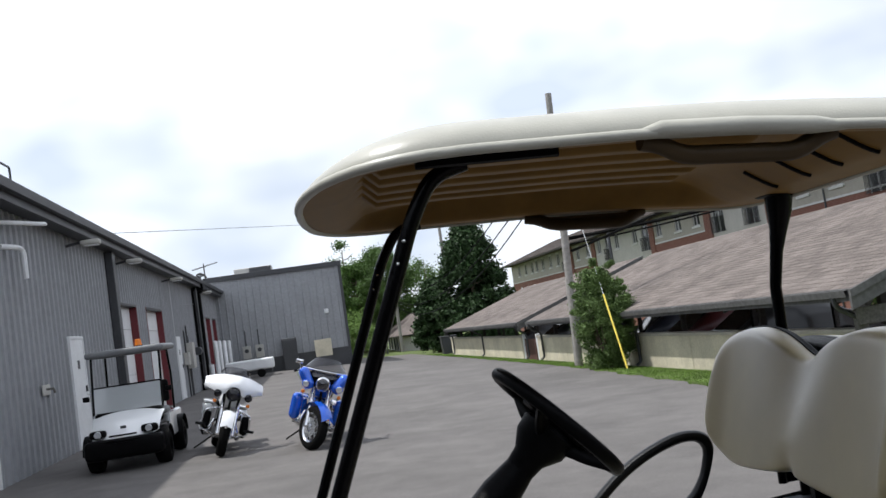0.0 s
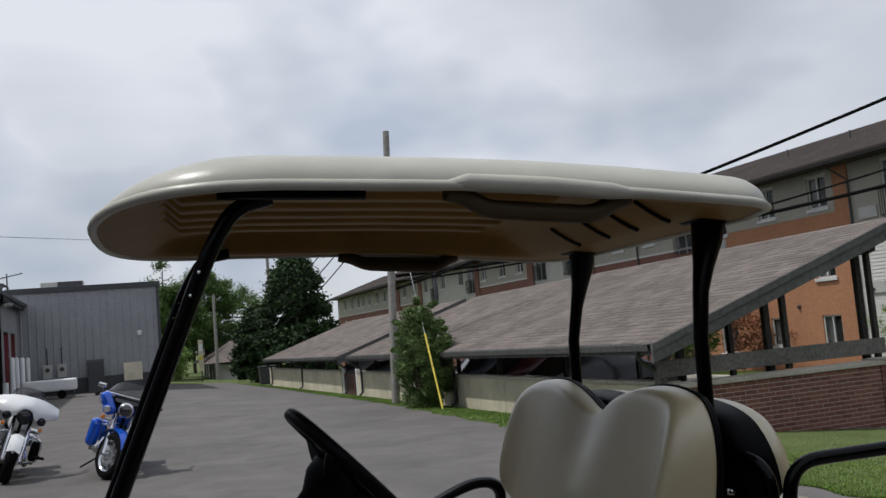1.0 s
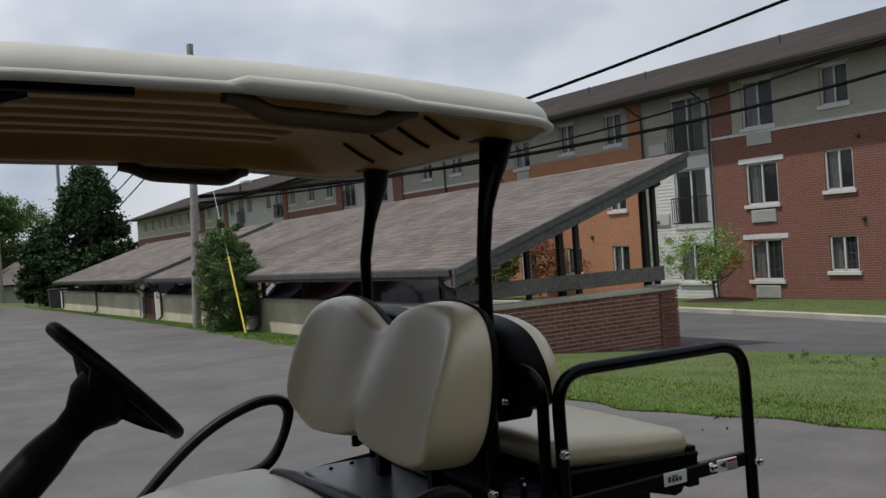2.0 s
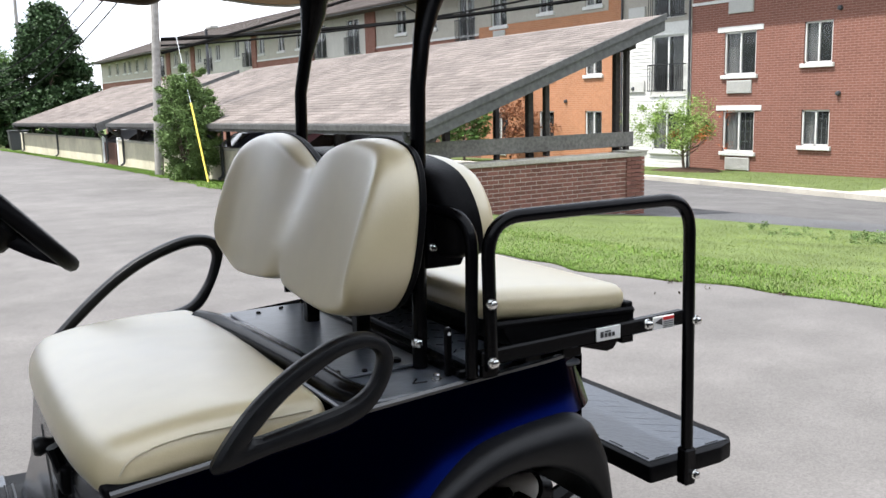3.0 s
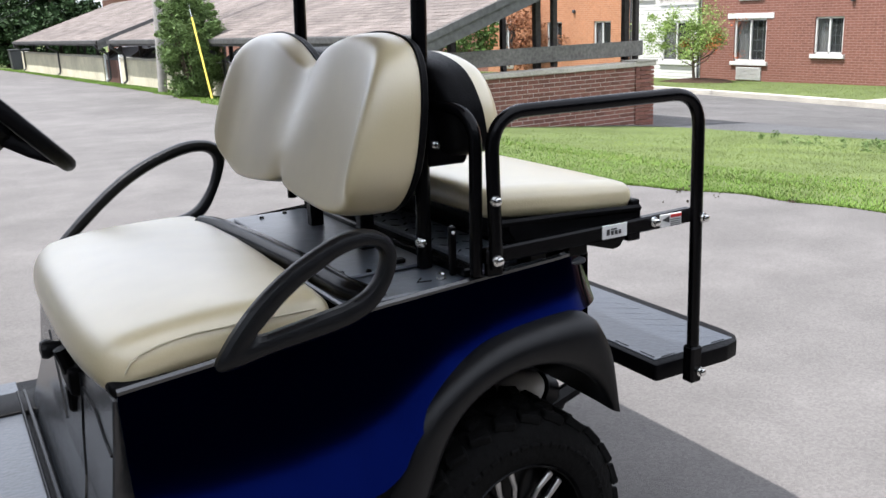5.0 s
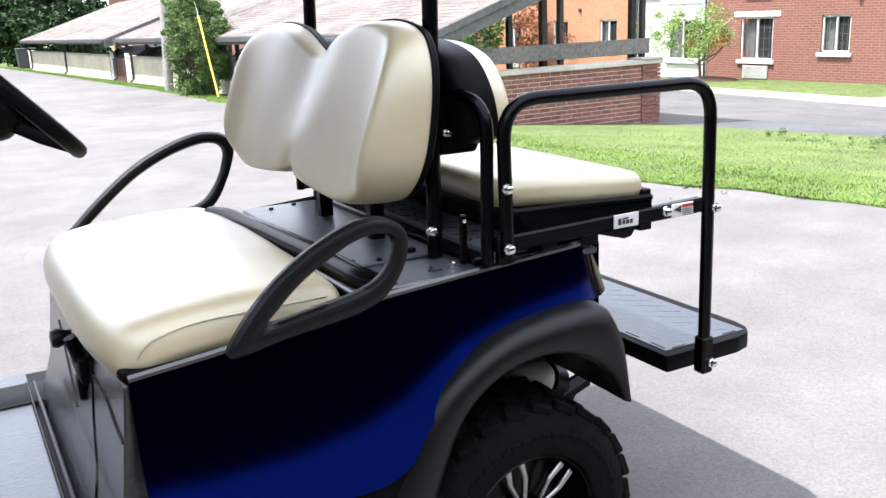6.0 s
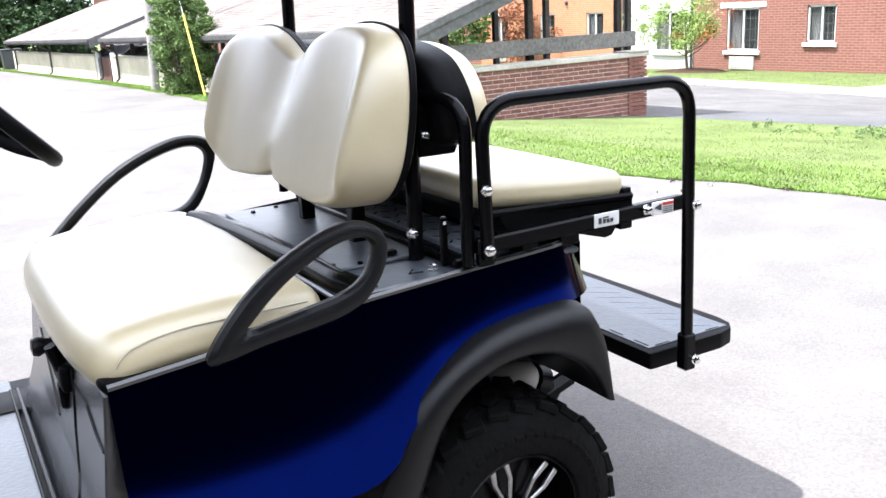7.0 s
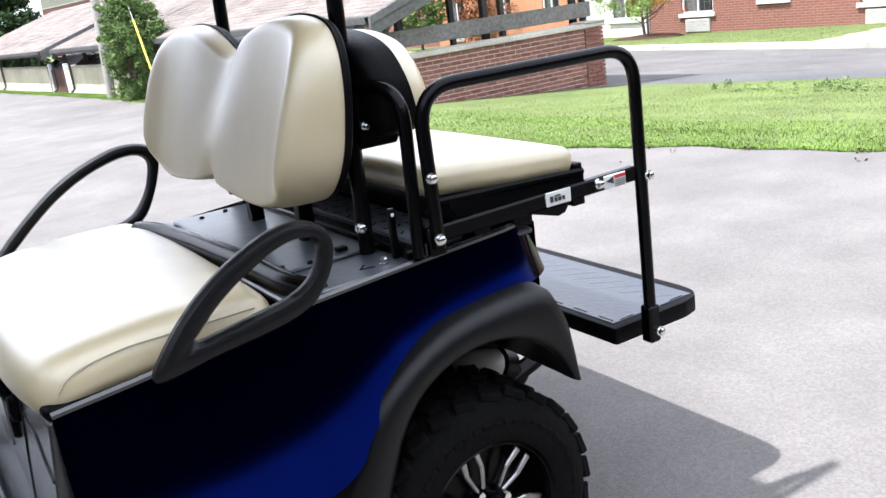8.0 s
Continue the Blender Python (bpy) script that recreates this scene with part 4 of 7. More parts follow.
for y in (17.0, 21.6, 28.9, 38.0):
    wall_lamp(y)
meter = thing("meter_box", "grey electrical boxes with conduits on the shed wall", "meter")
part("cabinet", box(XS + 0.075, XS + 0.33, 32.6, 33.3, 1.0, 1.95, 0.01), AC_MAT, meter)
part("cabinet", box(XS + 0.075, XS + 0.25, 31.9, 32.4, 1.15, 1.6, 0.01), AC_MAT, meter)
part("drum", lathe([(0, -0.25), (0.16, -0.25), (0.16, 0.25), (0, 0.25)], 12, axis="y"), DARK_TRIM, meter, m=Matrix.Translation((XS + 0.3, 34.4, 1.6)))
for y, z in ((32.2, 2.4), (32.9, 2.6), (33.1, 2.2)):
    part("conduit", tube([(XS + 0.13, y, 0.0), (XS + 0.13, y, z)], 0.03, 6), DARK_TRIM, meter)
for y, r in ((36.1, 0.055), (37.1, 0.08), (38.0, 0.07), (38.5, 0.05)):
    pipe = thing("conduit", "dark steel conduit up the shed wall", "pipe", "conduits on the shed")
    part("pipe", tube([(XS + 0.16, y, 0.0), (XS + 0.16, y, 4.05), (XS + 0.26, y, 4.16)], r, 8), BLACK_PL, pipe, smooth=50)
    for z in (1.1, 2.3, 3.5):
        part("clip", box(XS + 0.075, XS + 0.15, y - r - 0.02, y + r + 0.02, z, z + 0.04), ZINC, pipe)
service = thing("junction_box", "dark service box with cable heads at the shed eave", "junction box")
part("body", box(XS + 0.10, XS + 0.50, 37.0, 38.6, 4.12, 4.50, 0.02), BLACK_PL, service)
for y in (37.2, 37.8, 38.4):
    part("cable_head", tube(rounded([(XS + 0.3, y, 4.48), (XS + 0.3, y, 4.80), (XS + 0.50, y, 4.82), (XS + 0.56, y, 4.70)], 0.08, 4), 0.035, 8), DARK_TRIM, service, smooth=50)
tap = thing("hose_tap", "small brass hose tap on the siding", "tap")
part("backplate", box(XS + 0.063, XS + 0.085, 14.3, 14.75, 1.18, 1.36, 0.005), AC_MAT, tap)
part("spout", tube([(XS + 0.08, 14.5, 1.28), (XS + 0.2, 14.5, 1.28), (XS + 0.22, 14.5, 1.2)], 0.022, 6), OLD_WOOD, tap)
arm = thing("white_pipe", "white bent pipe hanging off the shed wall", "pipe")
part("pipe", tube(rounded([(XS + 0.07, 12.9, 4.0), (XS + 0.55, 13.8, 4.02), (XS + 0.55, 13.8, 4.03)], 0.1), 0.036, 8), WHITE_PAINT, arm)
part("elbow", tube(rounded([(XS + 0.1, 12.8, 3.6), (XS + 0.3, 13.3, 3.6), (XS + 0.3, 13.3, 3.1)], 0.15), 0.045, 8), WHITE_PAINT, arm)
wp = thing("vent_pipe", "white plastic drain pipe with elbows by the shed", "pipe")
part("pipe", tube(rounded([(XS + 0.32, 38.3, 0.95), (XS + 0.32, 38.3, 0.13), (XS + 0.30, 35.8, 0.13), (XS + 0.30, 35.8, 0.32)], 0.14), 0.11, 10), WHITE_PAINT, wp, smooth=50)
for y in (38.6, 40.3, 42.7, 45.2):
    b = thing("bollard", "white steel bollard beside the loading bay", "bollard", "bollards at the bays")
    part("post", lathe([(0.0, 1.95), (0.07, 1.93), (0.1, 1.87), (0.1, -0.1)], 14), WHITE_PAINT, b, smooth=40, m=Matrix.Translation((XS + 0.55, y, 0)))
rc = thing("roof_conduit", "thin steel conduit frame above the eave", "pipe")
part("pipe", tube(rounded([(XS + 0.2, 12.4, 4.45), (XS + 0.2, 12.4, 4.95), (XS + 0.2, 13.4, 4.95), (XS + 0.2, 13.4, 4.45)], 0.05, 3), 0.02, 6), DARK_TRIM, rc)

aer = thing("tv_aerial", "old television aerial on a thin mast above the shed roof", "aerial")
part("mast", tube([(-6.4, 47.2, 4.3), (-6.4, 47.2, 6.15)], 0.035, 6), DARK_TRIM, aer)
boom = part("boom", tube([(-7.0, 47.0, 5.85), (-5.7, 47.4, 6.15)], 0.025, 6), DARK_TRIM, aer)
for k in range(7):
    part("element", tube([(-6.95 + 0.2 * k, 46.6, 5.86 + 0.046 * k), (-6.95 + 0.2 * k, 47.6, 5.86 + 0.046 * k)], 0.012, 5), DARK_TRIM, boom)

# ---- second shed across the end of the yard ----
end = thing("end_shed", "dark grey ribbed metal building across the end of the yard", "shed")
YE = 46.0
part("siding_panel", ribbed(-6.35, 0.55, 0.75, 5.15, "x", YE - 0.03, -1, 0.36, 0.035), GREY_METAL, end)
part("siding_panel", ribbed(YE - 0.03, YE + 16, -0.3, 5.15, "y", 0.58, 1, 0.36, 0.035), GREY_METAL, end)
part("plinth", box(-6.3, 0.56, YE - 0.05, YE + 0.15, -0.4, 0.748), DARK_TRIM, end)
part("wall_core", box(-6.35, 0.55, YE - 0.02, YE + 0.2, 0.75, 5.14), DARK_TRIM, end)
part("wall_core", box(0.35, 0.57, YE + 0.2, YE + 16, -0.4, 5.14), DARK_TRIM, end)
part("roof", box(-16, 0.6, YE, YE + 16, 5.143, 5.2), GREY_METAL, end)
part("fascia", box(-6.4, 0.72, YE - 0.14, YE - 0.07, 5.0, 5.26, 0.006), DARK_TRIM, end)
part("fascia", box(0.623, 0.72, YE - 0.07, YE + 16, 5.0, 5.26, 0.006), DARK_TRIM, end)
part("trim", box(0.52, 0.66, YE - 0.1, YE - 0.066, -0.3, 5.0), DARK_TRIM, end)
ac = thing("rooftop_unit", "pale rooftop air handling unit on the end building", "air conditioner")
part("housing", box(-4.9, -2.9, YE + 1.2, YE + 2.6, 5.2, 5.62, 0.03), AC_MAT, ac)
part("hood", box(-4.1, -2.95, YE + 1.1, YE + 1.2, 5.3, 5.6, 0.02), DARK_TRIM, ac)
lamp = thing("wall_lamp", "small pale lamp on the end building", "lamp")
part("housing", pillow(-0.48, -0.26, YE - 0.22, YE - 0.066, 2.6, 2.85, 0.04, n=3), WHITE_PAINT, lamp, smooth=60)
for x in (-4.85, -4.2):
    mb = thing("meter_box", "grey meter box on the end building", "meter", "meters on the end building")
    part("box", box(x, x + 0.4, YE - 0.25, YE - 0.053, 0.85, 1.5, 0.01), AC_MAT, mb)
    part("conduit", tube([(x + 0.2, YE - 0.12, 1.5), (x + 0.2, YE - 0.12, 2.3)], 0.03, 6), DARK_TRIM, mb)
    part("dial", lathe([(0, -0.04), (0.1, -0.04), (0.11, 0.0)], 12, axis="y"), DARK_TRIM, mb, m=Matrix.Translation((x + 0.2, YE - 0.25, 1.25)))
cab = thing("utility_cabinet", "dark green utility cabinet against the end building", "cabinet")
part("body", box(-2.85, -2.1, YE - 0.7, YE - 0.1, -0.1, 1.6, 0.03), DARK_TRIM, cab)
part("door", box(-2.8, -2.15, YE - 0.73, YE - 0.705, 0.0, 1.5, 0.01), DARK_TRIM, cab)
pan = thing("wall_board", "pale beige board leaning on the end building", "board")
part("board", prism([(YE - 0.3, 0.42), (YE - 0.24, 0.42), (YE - 0.12, 1.30), (YE - 0.18, 1.30)], "x", -1.20, -0.33, 0.006), BEIGE_WALL, pan)
part("frame", box(-1.20, -0.33, YE - 0.36, YE - 0.305, 0.0, 0.42), DARK_TRIM, pan)

# ---- the blue golf cart ----
cart = thing("golf_cart", "lifted dark blue golf cart with cream seats and a tan canopy", "golf cart", m=pose(0, 0, 0, 0, 0, -3))
DECK = mat("satin_black_plastic", (0.008, 0.010, 0.013), 0.25, noise_scale=30, vary=0.3, spec=0.95, bump=0.05, bump_scale=60, stain=0.3, stain_scale=6)
# deck and hatch: black plastic, coloured bluish grey to paint in reflected sky
SKY_SHEEN_PL = mat("sky_sheen_plastic", (0.066, 0.076, 0.092), 0.36, noise_scale=30, vary=0.2, spec=0.9, bump=0.05, bump_scale=60, stain=0.25, stain_scale=6)
FLOOR_MAT = mat("sheen_rubber", (0.024, 0.029, 0.038), 0.33, noise_scale=60, vary=0.3, spec=0.9, bump=0.10, bump_scale=90, stain=0.3, stain_scale=5)
SEAT_SEAM = mat("seam_thread", (0.50, 0.45, 0.32), 0.6, noise_scale=60, vary=0.1)


def bolt(p, axis, parent, r=0.0115):
    """A bright hex bolt with its washer."""
    b = part("bolt", lathe([(0.0, -0.004), (r, -0.004), (r * 1.05, 0.0), (r, 0.003), (r * 0.72, 0.003), (r * 0.72, 0.012), (r * 0.5, 0.014), (0.0, 0.014)], 12, axis=axis), ZINC, parent, "bright zinc bolt", smooth=40)
    b.matrix_basis = Matrix.Translation(p) @ (Matrix.Diagonal((1, -1, 1, 1)) if axis == "y" else Matrix())
    return b


# bench cushion
def bench(p):
    # the front bows out and droops, the top is softly stuffed
    q = p.copy()
    front = min(1.0, max(0.0, (0.06 - p.x) / 0.28))
    e = min(1.0, abs(p.y) / 0.482)
    q.x -= 0.026 * front * (1 - e ** 2.5) - 0.018 * front * e ** 6
    q.z += -0.030 * front ** 2.2 - 0.010 * (p.y / 0.482) ** 2 - 0.006 * max(0.0, p.y / 0.482)
    q.z += 0.0012 * math.sin(p.x * 31 + p.y * 17) * math.sin(p.y * 23) * (1 - front * 0.5)
    return q


seat = part("seat_cushion", pillow(-0.782, -0.343, -0.51, 0.455, 0.795, 0.895, 0.049, n=30, crown=0.010, shape=bench), VINYL, cart, "smooth cream vinyl bench cushion", smooth=70)


def seam(path, side):
    """A stitched seam laid on the side of the cushion."""
    pts = []
    for x, z in path:
        near = [v.co.y * side for v in seat.data.vertices if abs(v.co.x - x) < 0.022 and abs(v.co.z - z) < 0.010]
        pts.append((x, side * (max(near) + 0.0005 if near else 0.505), z))
    part("seam", tube(pts, 0.0018, 6), SEAT_SEAM, seat, smooth=60)


for side in (-1, 1):
    seam([(-0.738, 0.815), (-0.727, 0.832), (-0.71, 0.843), (-0.68, 0.852), (-0.65, 0.858)] + [(-0.61 + 0.045 * k, 0.862) for k in range(6)], side)
part("base_board", pillow(-0.768, -0.335, -0.515, 0.46, 0.772, 0.802, 0.014, n=8), BLACK_PL, seat, "black seat base", smooth=60)


# backrests: two lobes, waisted in the middle, on a black shell
def smooth_loop(pts, n):
    """A closed soft curve through points."""
    out, m = [], len(pts)
    for i in range(m):
        a, b, c, d = (Vector(pts[(i + k - 1) % m]) for k in range(4))
        for k in range(n):
            t = k / n
            out.append(0.5 * ((2 * b) + (c - a) * t + (2 * a - 5 * b + 4 * c - d) * t * t + (3 * b - a - 3 * c + d) * t ** 3))
    return out


def backrest(name, label, facing, xb, xt, z0, z1, half, low, high, shell, valley_depth, wing, wrap=0.008):
    """facing -1 looks forward, +1 back; half is the outline of one side as (y, z) pairs from the top middle to the bottom middle. The pad is low thick at the foot, high at the top, and its ends swell into wings."""
    loop = smooth_loop([(y, z, 0) for y, z in half] + [(-y, z, 0) for y, z in half[-2:0:-1]], 6)
    rings, zc = 30, (z0 + z1) / 2
    wide = max(y for y, z in half)

    def at(p, s, out):
        y, z = p.x * s, zc + (p.y - zc) * s
        up = max(0.0, min(1.0, (z - z0) / (z1 - z0)))
        x = xb + (xt - xb) * (z - z0) / (z1 - z0)
        swell = max(0.0, 1 - s ** 30) ** 0.5
        if out <= 0:
            return Vector((x + facing * out * swell, y, z))
        e = abs(y) / wide
        body = low + (high - low) * up
        # end wings: a hollow panel between them, a firm ridge, then the side wall
        ridge = wing * math.exp(-((e - 0.945) / 0.10) ** 2) * (1.15 - 0.75 * up) - 0.10 * wing * math.exp(-((e - 0.60) / 0.20) ** 2)
        crease = valley_depth * math.exp(-(y / (0.038 + 0.075 * up)) ** 2) * max(0.0, (up - 0.22) / 0.78) ** 1.5
        foot = 0.30 * math.exp(-(y / 0.035) ** 2) * max(0.0, 1 - up / 0.30) ** 1.5
        d = (body + ridge) * swell * max(0.12, 1 - crease - foot)
        return Vector((x + facing * d, y, z))

    def skin(bm, depth, ss):
        grid = [[bm.verts.new(at(p, s, depth)) for p in loop] for s in ss]
        mid = bm.verts.new(at(loop[0], 0.0, depth))
        n = len(loop)
        for k in range(n):
            bm.faces.new((mid, grid[0][k], grid[0][(k + 1) % n]))
        for a, b in zip(grid, grid[1:]):
            for k in range(n):
                bm.faces.new((a[k], b[k], b[(k + 1) % n], a[(k + 1) % n]))
        return grid

    ss = [1 - (1 - (k + 1) / rings) ** 2.3 for k in range(rings)]
    bm = bmesh.new()
    front = skin(bm, low, ss)
    back = [bm.verts.new(v.co + Vector((-facing * 0.014, 0, 0))) for v in front[-1]]
    for k in range(len(loop)):
        bm.faces.new((front[-1][k], back[k], back[(k + 1) % len(loop)], front[-1][(k + 1) % len(loop)]))
    bm.faces.new(back)
    pad = part(name, bm, VINYL, cart, label, smooth=70)
    sh = bmesh.new()
    g = skin(sh, -shell, ss)
    for row in g:
        for v in row:
            v.co.x -= facing * (0.030 if wrap > 0.02 else 0.023)
            if wrap > 0.02:
                v.co.y, v.co.z = v.co.y * 1.022, zc + (v.co.z - zc) * 1.03
    edge = [sh.verts.new(v.co + Vector((facing * wrap, 0, 0))) for v in g[-1]]
    for k in range(len(loop)):
        sh.faces.new((g[-1][k], edge[k], edge[(k + 1) % len(loop)], g[-1][(k + 1) % len(loop)]))
    sh.faces.new(edge)
    part("shell", sh, BLACK_PL, pad, "black moulded backrest shell", smooth=60)
    part("piping", tube([at(q, 1.004, 0.0) + Vector((-facing * 0.012, 0, 0)) for q in loop], 0.0032, 6, closed=True), BLACK_PL, pad)
    return pad


FRONT_HALF = [(0.0, 1.280), (0.04, 1.289), (0.10, 1.315), (0.17, 1.339), (0.26, 1.354), (0.36, 1.352), (0.435, 1.332), (0.475, 1.290), (0.492, 1.23), (0.493, 1.16), (0.480, 1.09), (0.446, 1.035), (0.395, 1.0), (0.31, 0.985), (0.18, 0.992), (0.06, 1.004), (0.0, 1.014)]
backrest("backrest", "two-lobed cream vinyl backrest facing forward", -1, -0.172, -0.130, 0.985, 1.356, FRONT_HALF, 0.112, 0.046, 0.012, 0.82, 0.044)
REAR_HALF = [(0.0, 1.29), (0.1, 1.305), (0.22, 1.312), (0.33, 1.305), (0.42, 1.275), (0.462, 1.215), (0.468, 1.15), (0.45, 1.115), (0.36, 1.096), (0.2, 1.091), (0.0, 1.096)]
backrest("rear_backrest", "cream rear-facing backrest on a black shell", 1, 0.028, -0.008, 1.091, 1.315, REAR_HALF, 0.056, 0.063, 0.05, 0.10, 0.004, 0.034)

# rear cushion and its tray
def rear_pad(p):
    # narrower towards its backrest, lower at its outer edge
    q = p.copy()
    q.z -= 0.020 * max(0.0, (p.x + 0.185) / 0.37) ** 1.5
    q.y *= 0.925 + 0.075 * min(1.0, max(0.0, (p.x + 0.185) / 0.20))
    return q


part("rear_cushion", pillow(0.03, 0.402, -0.5, 0.5, 0.957, 1.026, 0.032, n=20, crown=0.010, shape=rear_pad), VINYL, cart, "cream vinyl rear seat cushion", smooth=70)
tray = part("seat_tray", prism([(0.07, 0.915), (0.09, 0.9), (0.30, 0.902), (0.412, 0.922), (0.412, 0.953), (0.402, 0.953), (0.398, 0.940), (0.05, 0.962), (0.05, 0.945)], "y", -0.507, 0.507, 0.003), BLACK_PL, cart, "black moulded rear seat tray", smooth=30)
for sy in (-1, 1):
    part("lip", tube([(0.02, sy * 0.50, 0.962), (0.20, sy * 0.508, 0.958), (0.405, sy * 0.508, 0.948)], 0.008, 6), BLACK_PL, tray, smooth=50)
    part("corner_tab", box(0.385, 0.410, sy * 0.49 - 0.015, sy * 0.49 + 0.015, 0.940, 0.966, 0.003), BLACK_PL, tray)

# rear seat frame
for sy in (-1, 1):
    y = sy * 0.538
    b = part("frame_bar", prism([(-0.03, 0.893), (0.53, 0.904), (0.53, 0.937), (-0.03, 0.927)], "y", y - 0.012, y + 0.012, 0.004), BLACK_ST, cart, "black steel seat frame bar")
    part("gusset", prism([(0.215, 0.899), (0.33, 0.899), (0.315, 0.880), (0.296, 0.876)], "y", y - 0.010, y + 0.010), BLACK_ST, b)
    part("bar_tab", box(0.34, 0.374, y - 0.010, y + 0.010, 0.886, 0.903, 0.002), BLACK_ST, b)
    part("foot_bracket", box(-0.026, 0.012, y - 0.008, y + 0.010, 0.868, 0.90, 0.003), BLACK_ST, b)
    part("stay", tube(rounded([(-0.042, sy * 0.525, 0.87), (-0.034, sy * 0.525, 1.20), (-0.075, sy * 0.39, 1.215), (-0.078, 0, 1.215)], 0.075, 8), 0.0135, 10), BLACK_ST, cart, "black tubular backrest stay", smooth=50)
for x, w, half in ((0.10, 0.04, 0.52), (0.2, 0.05, 0.52), (0.34, 0.04, 0.42)):
    part("cross_member", box(x, x + w, -half, half, 0.866, 0.899, 0.004), BLACK_ST, cart)
for sy in (-1, 1):
    grab = part("grab_rail", tube(rounded([(-0.008, sy * 0.549, 0.885), (-0.014, sy * 0.549, 1.197), (0.538, sy * 0.549, 1.199), (0.544, sy * 0.549, 0.532)], 0.082, 9), 0.0145, 12), BLACK_ST, cart, "black tubular steel grab rail", smooth=50)
    part("sleeve", box(0.526, 0.560, sy * 0.549 - 0.0175, sy * 0.549 + 0.0175, 0.508, 0.60, 0.005), BLACK_ST, grab)
for p in ((-0.016, -0.563, 1.027), (-0.014, -0.563, 0.905), (0.549, -0.563, 0.913), (0.553, -0.566, 0.535), (0.411, -0.552, 0.921)):
    bolt(p, "y", cart)
plate1 = part("maker_plate", box(0.262, 0.330, -0.5545, -0.5505, 0.903, 0.933, 0.001), STICKER, cart, "pale maker's plate")
for x0, x1, z0, z1 in ((0.272, 0.280, 0.911, 0.924), (0.284, 0.291, 0.911, 0.920), (0.294, 0.302, 0.911, 0.920), (0.305, 0.312, 0.911, 0.920), (0.284, 0.300, 0.922, 0.925)):
    part("mark", box(x0, x1, -0.556, -0.555, z0, z1), INK, plate1)
plate2 = part("warning_label", box(0.427, 0.490, -0.5545, -0.5505, 0.905, 0.934, 0.001), STICKER, cart, "small warning label")
part("mark", prism([(0.430, 0.922), (0.452, 0.914), (0.452, 0.930)], "y", -0.556, -0.555), INK, plate2)
part("band", box(0.456, 0.488, -0.556, -0.555, 0.925, 0.932), RED_INK, plate2)
for k in range(4):
    part("text_bar", box(0.456, 0.486, -0.556, -0.555, 0.906 + k * 0.0045, 0.9075 + k * 0.0045), INK, plate2)

# rear foot platform
foot = part("foot_platform", prism([(0.475, -0.492), (0.479, -0.50), (0.715, -0.50), (0.762, -0.487), (0.79, -0.457), (0.80, -0.41), (0.80, 0.41), (0.79, 0.457), (0.762, 0.487), (0.715, 0.50), (0.479, 0.50), (0.475, 0.492)], "z", 0.502, 0.546, 0.006, seg=2), BLACK_PL, cart, "black diamond-tread foot platform", smooth=40)
part("tread_plate", box(0.494, 0.762, -0.472, 0.472, 0.5462, 0.5482, 0.001), FLOOR_MAT, foot, "worn satin black top plate")
TREAD_ME = mesh_of("tread", box(-0.052, 0.052, -0.0014, 0.0014, 0.0, 0.0006), FLOOR_MAT)
for k in range(15):
    for x, a in ((0.572, 0.7), (0.690, -0.7)):
        share("tread", TREAD_ME, foot, Matrix.Translation((x, -0.42 + 0.06 * k, 0.548)) @ Matrix.Rotation(a, 4, "Z"))
for k in range(10):
    part("slot", box(0.5025, 0.5065, -0.46 + k * 0.094, -0.41 + k * 0.094, 0.548, 0.5492), BLACK_ST, foot)
for k in range(3):
    part("slot", box(0.52 + k * 0.085, 0.565 + k * 0.085, -0.470, -0.466, 0.548, 0.5492), BLACK_ST, foot)
for y in (-0.12, 0.12):
    part("bracket", prism([(0.29, 0.66), (0.33, 0.66), (0.52, 0.50), (0.74, 0.50), (0.74, 0.478), (0.50, 0.478), (0.28, 0.60)], "y", y - 0.02, y + 0.02, 0.004), BLACK_ST, foot)

# body: side skin from the seat pod to the tail
def side_top(x):
    return float(np.interp(x, [-0.76, -0.6, -0.27, 0.0, 0.2, 0.33], [0.785, 0.80, 0.842, 0.86, 0.872, 0.862]))


def arch(x):
    """Lower edge of the side skin: sill, then up over the rear wheel."""
    return float(np.interp(x, [-0.76, -0.45, -0.36, -0.32, -0.28, -0.25, -0.20, -0.14, -0.07, 0.03, 0.13, 0.20, 0.28], [0.52, 0.515, 0.52, 0.53, 0.55, 0.585, 0.625, 0.672, 0.71, 0.735, 0.75, 0.757, 0.757]))


def side_skin(u, v, sy):
    x = -0.757 + u * (0.275 + 0.757)
    zt, zb = side_top(x), arch(x)
    z = zb + (zt - zb) * v
    tail = max(0.0, (x - 0.15) / 0.125)
    zm = float(np.interp(x, [-0.76, -0.64, -0.487, -0.36, -0.27, -0.18, -0.13, 0.0, 0.15, 0.3], [0.645, 0.640, 0.645, 0.662, 0.688, 0.732, 0.757, 0.790, 0.808, 0.815]))
    flare = 0.028 * math.log(1 + math.exp(min(20.0, (zm - 0.018 - z) / 0.028)))
    bulge = 0.518 + 0.52 * flare + 0.19 * max(0.0, zt - z) ** 0.95
    bulge -= 0.055 * tail ** 2.4 + (0.10 if sy > 0 else 0.0)
    return (x, sy * bulge, z)


